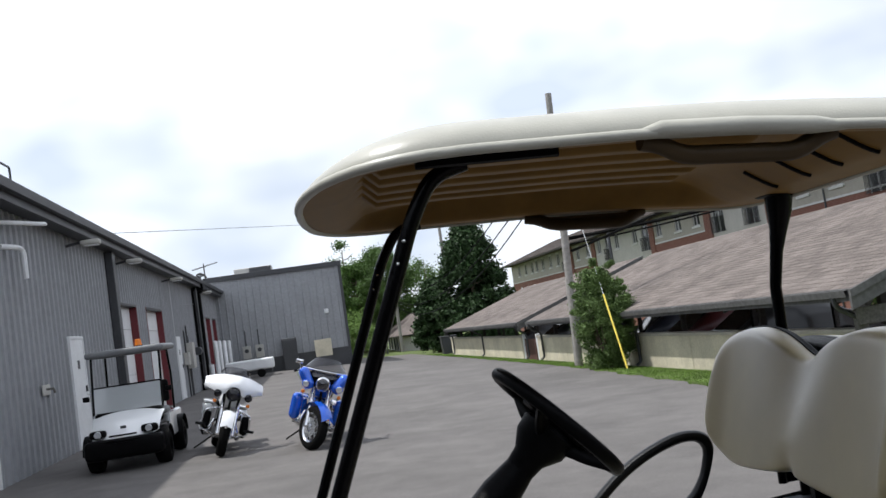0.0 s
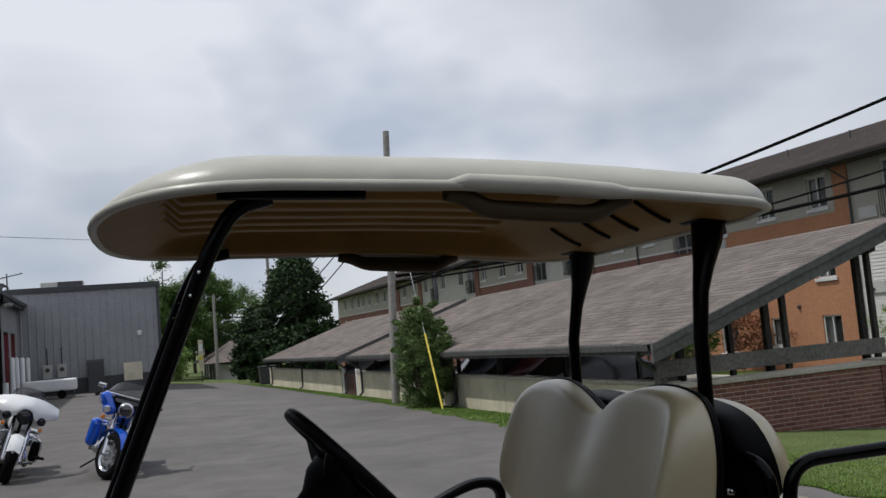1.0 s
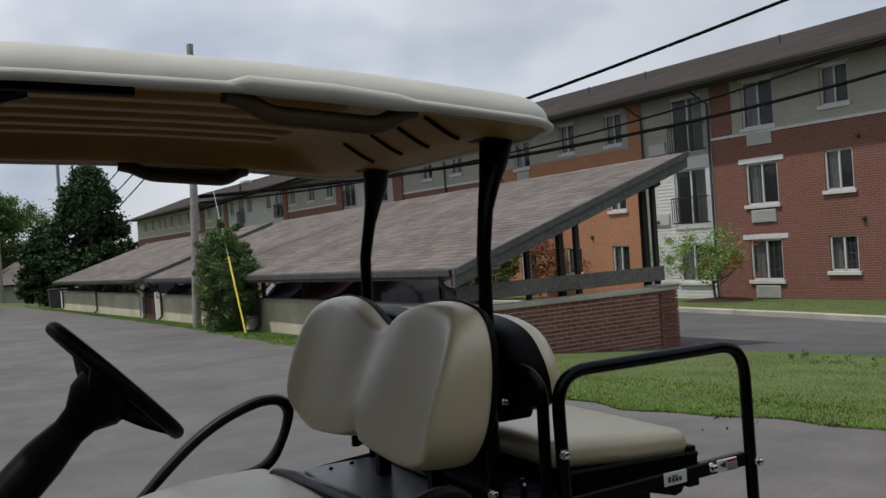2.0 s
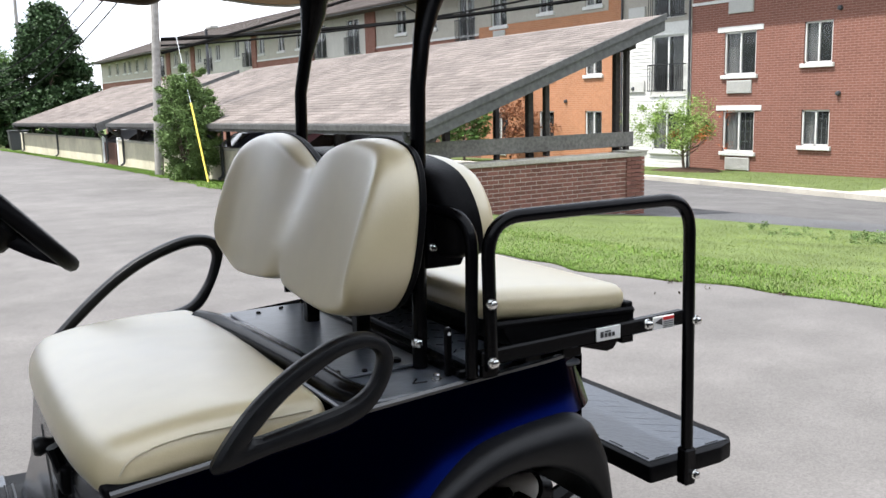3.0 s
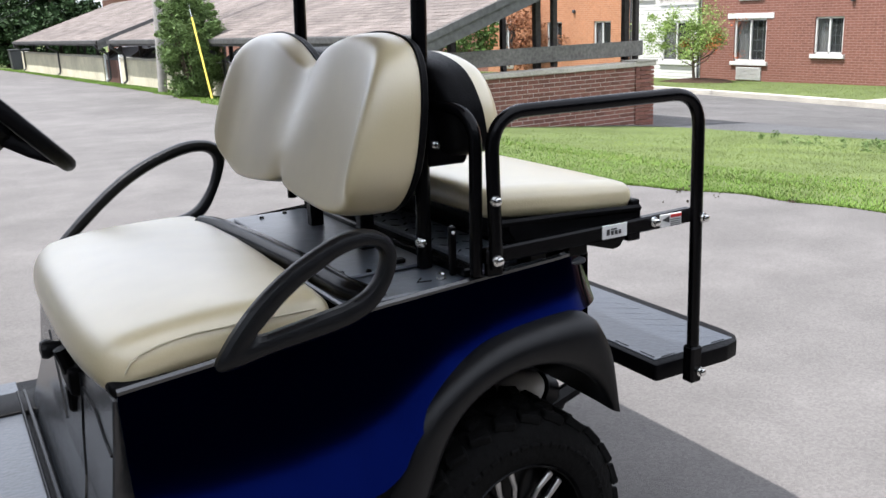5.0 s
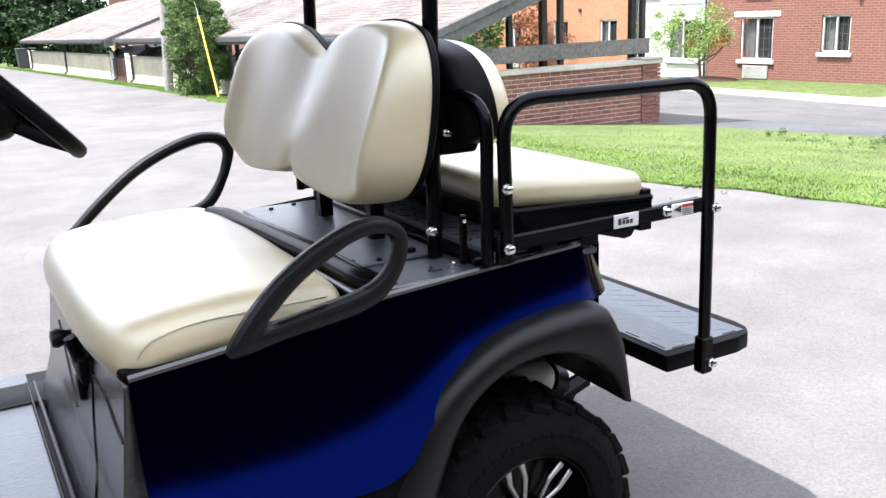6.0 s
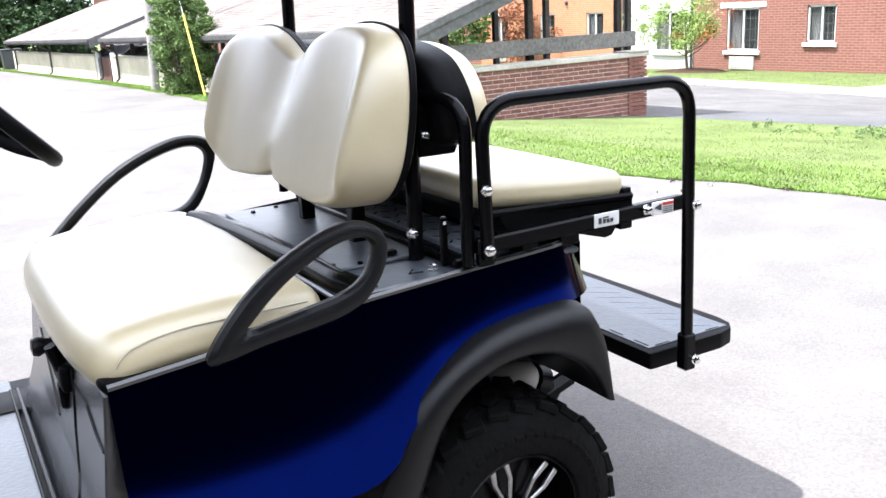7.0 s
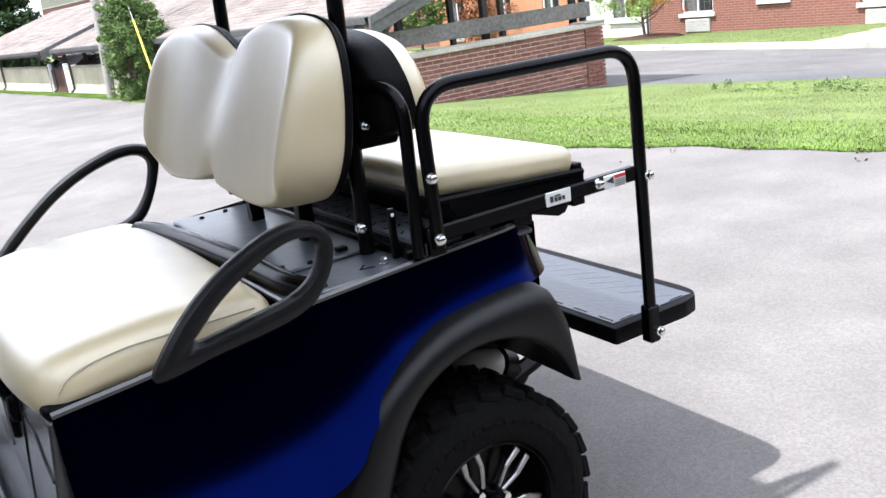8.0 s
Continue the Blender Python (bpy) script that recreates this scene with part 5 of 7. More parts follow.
for sy in (-1, 1):
    part("side_panel", surface(lambda u, v: side_skin(u, v, sy), 60, 16), BLUE, cart, "glossy dark blue side panel", smooth=60)
    part("rim_trim", tube([Vector(side_skin(u / 30, 1.0, sy)) + Vector((0, 0, 0.003)) for u in range(31)], 0.007, 6), DECK, cart)
    part("panel_gap", tube([Vector(side_skin(0.962, v / 6, sy)) for v in range(7)], 0.0022, 5), BLACK_PL, cart)
    part("sill", prism([(-1.30, 0.36), (-0.22, 0.36), (-0.24, 0.46), (-0.30, 0.548), (-0.345, 0.532), (-0.757, 0.526), (-0.79, 0.418), (-1.30, 0.418)], "y", sy * 0.44, sy * 0.603, 0.012, seg=2), BLACK_PL, cart, "black plastic side sill", smooth=40)
tail = bmesh.new()
surface(lambda u, v: (0.275 + 0.045 * math.sin(u * math.pi) ** 0.5 - 0.02 * v * math.sin(u * math.pi), -0.487 + 0.875 * u, 0.56 + 0.30 * v), 24, 6, bm=tail)
part("tail_panel", tail, BLUE, cart, smooth=60)
part("tail_cap", box(0.15, 0.30, -0.44, 0.44, 0.84, 0.862, 0.006), BLACK_PL, cart)
part("deck", box(-0.33, 0.25, -0.515, 0.408, 0.845, 0.858, 0.004), SKY_SHEEN_PL, cart, "black deck behind the bench")
hatch = part("hatch", box(-0.275, -0.03, -0.36, 0.36, 0.8585, 0.866, 0.003), SKY_SHEEN_PL, cart, "black access hatch with the sky's sheen put into its colour")
for x, y in ((-0.137, 0.334), (-0.209, 0.315), (-0.255, -0.33), (-0.05, 0.3), (-0.201, -0.350)):
    part("screw", lathe([(0, 0.006), (0.006, 0.005), (0.007, 0.0)], 8), BLACK_ST, hatch, m=Matrix.Translation((x, y, 0.866)))
part("deck_bar", tube(rounded([(-0.275, -0.51, 0.860), (-0.296, -0.46, 0.866), (-0.303, -0.27, 0.870), (-0.322, 0.0, 0.872), (-0.348, 0.24, 0.872), (-0.372, 0.32, 0.868)], 0.06), 0.028, 12), BLACK_ST, cart, "glossy black bench hinge bar", smooth=50)
part("deck_tube", tube(rounded([(-0.245, -0.505, 0.858), (-0.268, -0.45, 0.864), (-0.270, -0.18, 0.866), (-0.290, 0.20, 0.866), (-0.325, 0.30, 0.862)], 0.05), 0.012, 8), DECK, cart, "glossy rolled edge of the deck", smooth=50)
part("deck_beam", box(-0.055, -0.018, -0.5, 0.27, 0.86, 0.880, 0.004), BLACK_ST, cart)
for y in (-0.16, 0.15):
    br = part("seat_bracket", box(-0.135, -0.10, y - 0.016, y + 0.016, 0.858, 1.04, 0.004), BLACK_ST, cart)
    part("strap", box(-0.142, -0.09, y - 0.03, y + 0.03, 0.985, 1.03, 0.004), BLACK_ST, br)
latch = part("latch", box(-0.068, -0.052, -0.468, -0.456, 0.86, 0.965, 0.003), BLACK_ST, cart, "black drilled latch tab")
part("hole", lathe([(0.0, -0.001), (0.004, -0.001), (0.004, 0.0)], 8, axis="y"), STICKER, latch, m=Matrix.Translation((-0.060, -0.4685, 0.952)))
plate = part("hinge_plate", prism([(-0.085, 1.085), (-0.085, 1.195), (-0.01, 1.195), (0.008, 1.10), (0.0, 1.085)], "y", -0.425, -0.415, 0.003), BLACK_ST, cart, "black hinge plate of the rear backrest")
bolt((-0.070, -0.426, 1.13), "y", cart, 0.009)
step = part("step_plate", box(-0.016, 0.098, -0.47, 0.30, 0.861, 0.888, 0.003), MAT_GREY, cart, "worn tread plate under the rear seat")
RIDGE_ME = mesh_of("ridge", box(-0.011, 0.011, -0.0016, 0.0016, 0.0, 0.0012), DECK)
for k in range(48):
    share("ridge", RIDGE_ME, step, Matrix.Translation((-0.002 + 0.028 * (k % 4), -0.455 + 0.062 * (k // 4), 0.888)) @ Matrix.Rotation(0.8 if (k + k // 4) % 2 else -0.8, 4, "Z"))
part("moulded_mark", tube([(-0.125, -0.440, 0.8585), (-0.145, -0.462, 0.8585), (-0.115, -0.468, 0.8585)], 0.0022, 5), BLACK_ST, cart)
part("clip", box(-0.128, -0.104, -0.335, -0.315, 0.866, 0.876, 0.002), BLACK_PL, hatch)
bolt((-0.10, -0.40, 0.924), "y", cart)
bolt((-0.093, -0.470, 0.859), "z", cart, 0.011)

# seat pod front and floor
part("pod_front", prism([(-0.764, 0.775), (-0.69, 0.775), (-0.69, 0.40), (-0.835, 0.40), (-0.818, 0.45), (-0.795, 0.52), (-0.772, 0.70)], "y", -0.513, 0.515, 0.004), DECK, cart, "black seat pod front panel")
def pod_x(z):
    return float(np.interp(z, [0.40, 0.45, 0.52, 0.70, 0.775], [-0.835, -0.818, -0.795, -0.772, -0.764]))


for pts in ([(-0.06, 0.715), (-0.16, 0.705), (-0.19, 0.66), (-0.20, 0.60), (-0.24, 0.52), (-0.30, 0.46), (-0.33, 0.41)], [(-0.20, 0.69), (-0.34, 0.695), (-0.44, 0.675), (-0.505, 0.67)], [(0.32, 0.66), (0.10, 0.58), (0.02, 0.545)]):
    part("panel_gap", tube([(pod_x(z) - 0.0005, y, z) for y, z in pts], 0.003, 5), BLACK_PL, cart)
ks = part("drive_selector", pillow(-0.795, -0.765, -0.16, 0.0, 0.655, 0.715, 0.012, n=4), BLACK_PL, cart, "black forward and reverse selector", smooth=60)
part("knob", lathe([(0, 0.045), (0.018, 0.042), (0.022, 0.03), (0.014, 0.01), (0.014, 0.0)], 14, axis="x"), SATIN_PL, ks, "black selector knob", smooth=50, m=Matrix.Translation((-0.786, -0.02, 0.725)) @ Matrix.Diagonal((-1, 1, 1, 1)))
part("lever", tube([(-0.785, -0.12, 0.70), (-0.80, -0.125, 0.755)], 0.014, 8), BLACK_PL, ks)
part("stem", box(-0.795, -0.768, -0.10, -0.06, 0.60, 0.656, 0.006), BLACK_PL, ks)
floor_bm = box(-1.62, -0.70, -0.60, 0.71, 0.36, 0.4045, 0.008)
floor_pan = part("floor_pan", floor_bm, BLACK_PL, cart, "black cart floor")
part("floor_mat", box(-1.60, -0.855, -0.58, 0.70, 0.4052, 0.4105, 0.002), FLOOR_MAT, floor_pan, "black rubber floor mat with a soft sheen")
for x, w in ((-0.842, 0.006), (-0.860, 0.004)):
    part("trim_strip", box(x - w, x + w, -0.56, 0.60, 0.4055, 0.420, 0.003), BLACK_ST, floor_pan)

# hip restraints
def hip(sy):
    """A flat moulded loop: a rounded band between an outer and an inner outline."""
    if sy < 0:
        outer = [(-0.597, 0.812), (-0.572, 0.853), (-0.524, 0.907), (-0.468, 0.952), (-0.412, 0.984), (-0.356, 1.007), (-0.308, 1.013), (-0.270, 1.003), (-0.246, 0.980), (-0.240, 0.947), (-0.255, 0.904), (-0.289, 0.862), (-0.340, 0.838), (-0.410, 0.826), (-0.50, 0.815), (-0.575, 0.801)]
        inner = [(-0.520, 0.856), (-0.505, 0.870), (-0.474, 0.899), (-0.435, 0.928), (-0.395, 0.951), (-0.355, 0.971), (-0.316, 0.981), (-0.287, 0.979), (-0.271, 0.963), (-0.274, 0.938), (-0.288, 0.913), (-0.312, 0.892), (-0.350, 0.878), (-0.405, 0.868), (-0.46, 0.859), (-0.505, 0.852)]
    else:
        outer = [(-0.725, 0.802), (-0.675, 0.856), (-0.614, 0.913), (-0.531, 0.979), (-0.450, 1.025), (-0.352, 1.060), (-0.285, 1.063), (-0.243, 1.046), (-0.228, 1.010), (-0.234, 0.975), (-0.255, 0.922), (-0.290, 0.862), (-0.335, 0.832), (-0.41, 0.822), (-0.55, 0.812), (-0.67, 0.800)]
        inner = [(-0.655, 0.835), (-0.630, 0.858), (-0.571, 0.910), (-0.504, 0.960), (-0.425, 1.002), (-0.345, 1.028), (-0.295, 1.032), (-0.268, 1.020), (-0.259, 0.998), (-0.265, 0.968), (-0.282, 0.925), (-0.318, 0.878), (-0.360, 0.856), (-0.43, 0.846), (-0.55, 0.838), (-0.63, 0.832)]
    o = smooth_loop([(x, z, 0) for x, z in outer], 4)
    i = smooth_loop([(x, z, 0) for x, z in inner], 4)
    bm = bmesh.new()
    prof = [(0.0, 0.35), (0.0, -0.35), (0.16, -0.85), (0.38, -1.0), (0.62, -1.0), (0.84, -0.85), (1.0, -0.35), (1.0, 0.35), (0.84, 0.85), (0.62, 1.0), (0.38, 1.0), (0.16, 0.85)]
    rows = []
    for a, b in zip(o, i):
        rows.append([bm.verts.new((a.x + (b.x - a.x) * f, sy * 0.56 + 0.019 * h, a.y + (b.y - a.y) * f)) for f, h in prof])
    for a, b in zip(rows, rows[1:] + rows[:1]):
        for k in range(len(prof)):
            bm.faces.new((a[k], a[(k + 1) % len(prof)], b[(k + 1) % len(prof)], b[k]))
    part("hip_restraint", bm, SATIN_PL, cart, "black moulded hip restraint loop", smooth=34)


hip(-1)
hip(1)

# rear fenders
def fender(sy):
    bm = bmesh.new()
    outer = [(-0.335, 0.43), (-0.30, 0.510), (-0.261, 0.580), (-0.22, 0.634), (-0.166, 0.679), (-0.112, 0.713), (-0.044, 0.743), (0.06, 0.760), (0.17, 0.766), (0.215, 0.752), (0.247, 0.69), (0.262, 0.60), (0.270, 0.525)]
    inner = [(-0.235, 0.42), (-0.205, 0.495), (-0.178, 0.560), (-0.14, 0.615), (-0.09, 0.652), (-0.03, 0.676), (0.04, 0.684), (0.10, 0.674), (0.15, 0.652), (0.188, 0.628), (0.215, 0.600), (0.235, 0.565), (0.248, 0.530)]
    outer = rounded([(x, 0, z) for x, z in outer], 0.05, 3)
    inner = rounded([(x, 0, z) for x, z in inner], 0.05, 3)
    rows = []
    for o, q in zip(outer, inner):
        prof = [(o, 0.560), (o.lerp(q, 0.04), 0.592), (o.lerp(q, 0.16), 0.611), (o.lerp(q, 0.45), 0.620), (o.lerp(q, 0.85), 0.618), (q, 0.610), (q.lerp(o, -0.03), 0.595), (q.lerp(o, 0.12), 0.545), (q.lerp(o, 0.25), 0.40), (q.lerp(o, 0.3), 0.25)]
        rows.append([bm.verts.new((p.x, sy * y, p.z)) for p, y in prof])
    for a, b in zip(rows, rows[1:]):
        for k in range(len(a) - 1):
            bm.faces.new((a[k], a[k + 1], b[k + 1], b[k]))
    part("fender_flare", bm, SATIN_PL, cart, "black plastic fender flare", smooth=60)


fender(-1)
fender(1)
part("axle_tube", tube([(0.055, -0.36, 0.30), (0.055, 0.36, 0.30)], 0.045, 10), BLACK_ST, cart, smooth=50)
muf = part("muffler", tube([(0.085, -0.345, 0.535), (0.11, -0.345, 0.528), (0.225, -0.335, 0.492), (0.235, -0.335, 0.488)], [0.030, 0.042, 0.042, 0.034], 14), AC_MAT, cart, "pale heat-stained muffler", smooth=50)
part("clamp", tube([(0.236, -0.335, 0.488), (0.27, -0.33, 0.472)], 0.043, 12), BLACK_ST, muf, smooth=50)
part("tail_pipe", tube([(0.27, -0.33, 0.472), (0.31, -0.32, 0.42)], 0.024, 12), BLACK_ST, muf, smooth=50)
for sy in (-1, 1):
    # black sheet added inside each wheel arch to stand for the deep shade there
    part("dark_backing", prism([(-0.40, 0.30), (0.27, 0.30), (0.31, 0.44), (0.42, 0.50), (0.42, 0.80), (-0.40, 0.80)], "y", sy * 0.235 - 0.01, sy * 0.235 + 0.01, 0.004), BLACK_PL, cart)
part("underframe", box(-1.4, 0.40, -0.2, 0.2, 0.30, 0.36, 0.01), BLACK_ST, cart)
for y in (-0.33, 0.33):
    part("leaf_spring", tube(rounded([(-0.30, y, 0.42), (0.05, y, 0.36), (0.36, y, 0.46)], 0.2), 0.022, 6), BLACK_ST, cart)
    part("shock", tube([(0.10, y, 0.34), (0.2, y * 0.9, 0.62)], 0.025, 8), ZINC, cart)
part("tail_shelf", box(0.27, 0.285, -0.40, 0.40, 0.60, 0.84, 0.004), BLACK_PL, cart)


ALLOY_DULL = mat("dull_alloy", (0.30, 0.30, 0.30), 0.32, 1.0, noise_scale=30, vary=0.25, bump=0.05)


def off_road_wheel(parent, x, sy):
    """Knobbly tyre and a machined eight-spoke alloy wheel."""
    R, W = 0.29, 0.115
    m = Matrix.Translation((x, sy * 0.475, R - 0.008)) @ (Matrix() if sy < 0 else Matrix.Rotation(math.pi, 4, "Z"))
    wheel = new("wheel")
    wheel.matrix_basis = m
    wheel.parent = parent
    wheel.empty_display_size = 0.1
    prof = [(0.155, -W * 0.9), (0.185, -W * 1.02), (0.225, -W), (0.256, -W * 0.86), (0.266, -W * 0.6), (0.268, 0.0), (0.266, W * 0.6), (0.256, W * 0.86), (0.225, W), (0.185, W * 1.02), (0.155, W * 0.9)]
    tyre = part("tyre", lathe(prof, 40, axis="y"), RUBBER, wheel, "black knobbly off-road tyre", smooth=50)
    lug = bmesh.new()
    for k in range(26):
        a = 2 * math.pi * k / 26
        for row, (yy, sx, sl, h) in enumerate(((-0.088, 0.024, 0.034, 0.020), (-0.036, 0.019, 0.030, 0.018), (0.012, 0.019, 0.030, 0.018), (0.060, 0.019, 0.030, 0.018), (0.094, 0.024, 0.03, 0.020))):
            b = a + (row % 2) * math.pi / 26
            own = box(-sx, sx, yy - sl * 0.55, yy + sl * 0.55, 0.0, h, 0.004)
            moved(own, Matrix.Rotation(b, 4, "Y") @ Matrix.Translation((0, 0, 0.260 if abs(yy) < 0.08 else 0.252)) @ Matrix.Rotation((0.35 if row % 2 else -0.35), 4, "Z"))
            merge(lug, own)
        for h in (0.0, 0.5):
            # shoulder blocks, alternately long and short, with a notch block below them
            b = 2 * math.pi * (k + h) / 26
            own = box(-0.011, 0.011, -0.126, -0.098, -0.026 if h else -0.042, 0.008, 0.003)
            moved(own, Matrix.Rotation(b, 4, "Y") @ Matrix.Translation((0, 0, 0.252)) @ Matrix.Rotation(0.35, 4, "X"))
            merge(lug, own)
            own = box(-0.006, 0.006, -0.121, -0.112, -0.068, -0.052, 0.002)
            moved(own, Matrix.Rotation(b + 0.06, 4, "Y") @ Matrix.Translation((0, 0, 0.252)) @ Matrix.Rotation(0.25, 4, "X") @ Matrix.Rotation(0.5 if h else -0.5, 4, "Y"))
            merge(lug, own)
    part("tread", lug, RUBBER, tyre)
    rim = part("rim", lathe([(0.158, -0.105), (0.163, -0.112), (0.168, -0.105), (0.160, -0.085), (0.150, -0.05), (0.150, 0.09), (0.163, 0.11)], 40, axis="y"), BLACK_ST, wheel, "black and machined alloy rim", smooth=50)
    part("disc", lathe([(0.0, -0.045), (0.06, -0.052), (0.148, -0.03)], 32, axis="y"), BLACK_ST, rim, smooth=50)
    for k in range(6):
        for o in (-1, 1):
            own = prism([(0.052, o * 0.007 - 0.005), (0.10, o * 0.020 - 0.006), (0.146, o * 0.017 - 0.008), (0.148, o * 0.017 + 0.008), (0.10, o * 0.020 + 0.006), (0.052, o * 0.007 + 0.005)], "y", -0.082, -0.068, 0.003)
            moved(own, Matrix.Rotation(2 * math.pi * (k + 0.3) / 6, 4, "Y"))
            part("spoke", own, ALLOY_DULL, rim, "machined alloy spoke")
    part("centre_cap", lathe([(0.0, -0.105), (0.025, -0.104), (0.034, -0.095), (0.036, -0.07)], 20, axis="y"), BLACK_ST, rim, smooth=50)
    for k in range(4):
        a = 2 * math.pi * k / 4 + 0.4
        part("lug_nut", lathe([(0.0, -0.095), (0.009, -0.095), (0.010, -0.06)], 6, axis="y"), ZINC, rim, m=Matrix.Translation((0.05 * math.cos(a), 0, 0.05 * math.sin(a))))


for x in (0.025, -1.56):
    for sy in (-1, 1):
        off_road_wheel(cart, x, sy)

# front cowl, dash and steering
cowl = surface(lambda u, v: (-1.42 - 0.62 * math.sin(v * math.pi * 0.5) ** 1.3, (-0.53 + 1.06 * u) * (1 - 0.25 * math.sin(v * math.pi * 0.5) ** 2), 0.98 - 0.44 * v ** 1.6 + 0.06 * math.sin(u * math.pi)), 20, 14)
part("cowl", cowl, BLUE, cart, "dark blue front cowl", smooth=60)
for sy in (-1, 1):
    part("cowl_side", prism([(-1.42, 0.98), (-1.75, 0.86), (-2.0, 0.58), (-1.98, 0.50), (-1.82, 0.50), (-1.74, 0.60), (-1.56, 0.64), (-1.38, 0.58), (-1.30, 0.42)], "y", sy * 0.47, sy * 0.52), BLUE, cart)
part("bumper", box(-2.06, -1.96, -0.42, 0.42, 0.42, 0.56, 0.03, seg=2), BLACK_PL, cart, smooth=40)
part("dash", prism([(-1.40, 0.99), (-1.22, 0.94), (-1.20, 0.86), (-1.30, 0.72), (-1.30, 0.42), (-1.42, 0.42)], "y", -0.52, 0.52, 0.01), BLACK_PL, cart, "black dashboard", smooth=40)
hubp = Vector((-0.872, -0.26, 1.25))
nrm = Vector((0.735, 0, 0.678))
down = Vector((0.678, 0, -0.735))
sw = part("steering_wheel", tube([hubp + nrm * 0.02 + (down * math.cos(a) + Vector((0, 1, 0)) * math.sin(a)) * 0.155 for a in [2 * math.pi * k / 36 for k in range(36)]], 0.0145, 10, closed=True), BLACK_PL, cart, "black steering wheel", smooth=60)
for a in (0.35, 2.1, 4.2, 5.9):
    d = down * math.cos(a) + Vector((0, 1, 0)) * math.sin(a)
    part("spoke", tube([hubp + d * 0.03 - nrm * 0.015, hubp + d * 0.10, hubp + d * 0.15 + nrm * 0.018], [0.024, 0.017, 0.013], 8, flat=0.6), BLACK_PL, sw, smooth=60)
hub = lathe([(0.0, 0.012), (0.045, 0.008), (0.062, -0.006), (0.058, -0.04), (0.036, -0.075), (0.03, -0.12), (0.0, -0.12)], 20)
part("hub", hub, BLACK_PL, sw, smooth=50, m=Matrix.Translation(hubp) @ nrm.to_track_quat("Z", "Y").to_matrix().to_4x4())
part("clipboard", pillow(-0.05, 0.05, -0.075, 0.075, -0.006, 0.012, 0.008, n=4), BLACK_PL, sw, smooth=60, m=Matrix.Translation(hubp + nrm * 0.012) @ nrm.to_track_quat("Z", "Y").to_matrix().to_4x4())
part("steering_column", tube([hubp - nrm * 0.09, hubp - nrm * 0.17, Vector((-1.28, -0.26, 0.86))], [0.03, 0.042, 0.05], 12), BLACK_PL, cart, smooth=50)

# canopy and struts
def rim_z(x):
    return float(np.interp(x, [-1.345, -1.28, -1.2, -1.1, -1.0, -0.9, -0.7, -0.5, -0.3, -0.1, 0.11], [1.792, 1.796, 1.799, 1.800, 1.799, 1.795, 1.787, 1.775, 1.757, 1.735, 1.715]))


def canopy(u, v):
    """u along the cart, v across; a shallow moulded tray turned over, with a rounded nose."""
    th = min(1.0, u / 0.30) * math.pi / 2
    s = 0.23 * (1 - max(0.0, math.cos(th)) ** 0.78) if u < 0.30 else 0.23 + (u - 0.30) * 1.1
    x = -1.338 + s * 1.392
    u = s
    w = 0.60 * max(0.02, math.sin(th) ** 0.78) * min(1.0, 0.70 + 0.30 * (1 - (1 - min(1, (1 - u) / 0.11)) ** 2.4) ** 0.5)
    e = abs(2 * v - 1)
    ends = (1 - (1 - min(1, u / 0.24)) ** 2) ** 0.85 * min(1.0, (1 - (1 - min(1, (1 - u) / 0.05)) ** 2.0) ** 0.5)
    return Vector((x, (2 * v - 1) * w, rim_z(x) + 0.082 * (1 - e ** 7) ** 0.5 * ends))


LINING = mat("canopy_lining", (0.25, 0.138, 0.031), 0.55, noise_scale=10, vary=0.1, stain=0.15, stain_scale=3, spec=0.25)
# hand grips: the lining's plastic, with its shade put into a darker colour
SHADED_GRIP = mat("shaded_grip_plastic", (0.055, 0.034, 0.014), 0.5, noise_scale=12, vary=0.1, spec=0.3)
roof_bm = bmesh.new()
surface(lambda u, v: canopy(u, 0.5 - 0.5 * math.cos(v * math.pi)), 60, 40, bm=roof_bm)
roof = part("canopy", roof_bm, TAN, cart, "tan moulded plastic canopy", smooth=60)


def ease(a, b, t):
    t = min(1.0, max(0.0, (t - a) / (b - a)))
    return t * t * (3 - 2 * t)


def belly(u, v):
    """The underside: a flat brim, then a hollow with long moulded ribs, closed by a slanted wall at the rear."""
    p = canopy(0.004 + u * 0.992, 0.004 + v * 0.992)
    e = abs(2 * v - 1)
    u = (p.x + 1.338) / 1.392
    hollow = ease(0.06, 0.12, u) * (1 - ease(0.79, 0.92, u)) * (1 - ease(0.80, 0.91, e))
    ribs = sum(0.068 * math.exp(-(((p.y - c) / 0.038) ** 8)) for c in (-0.425, -0.315, -0.205, -0.095, 0.015)) * ease(0.10, 0.13, u) * (1 - ease(0.66, 0.70, u))
    return (p.x, p.y, rim_z(p.x) - 0.006 + hollow * (0.070 - ribs) * (1 - (1 - min(1, u / 0.30)) ** 2))


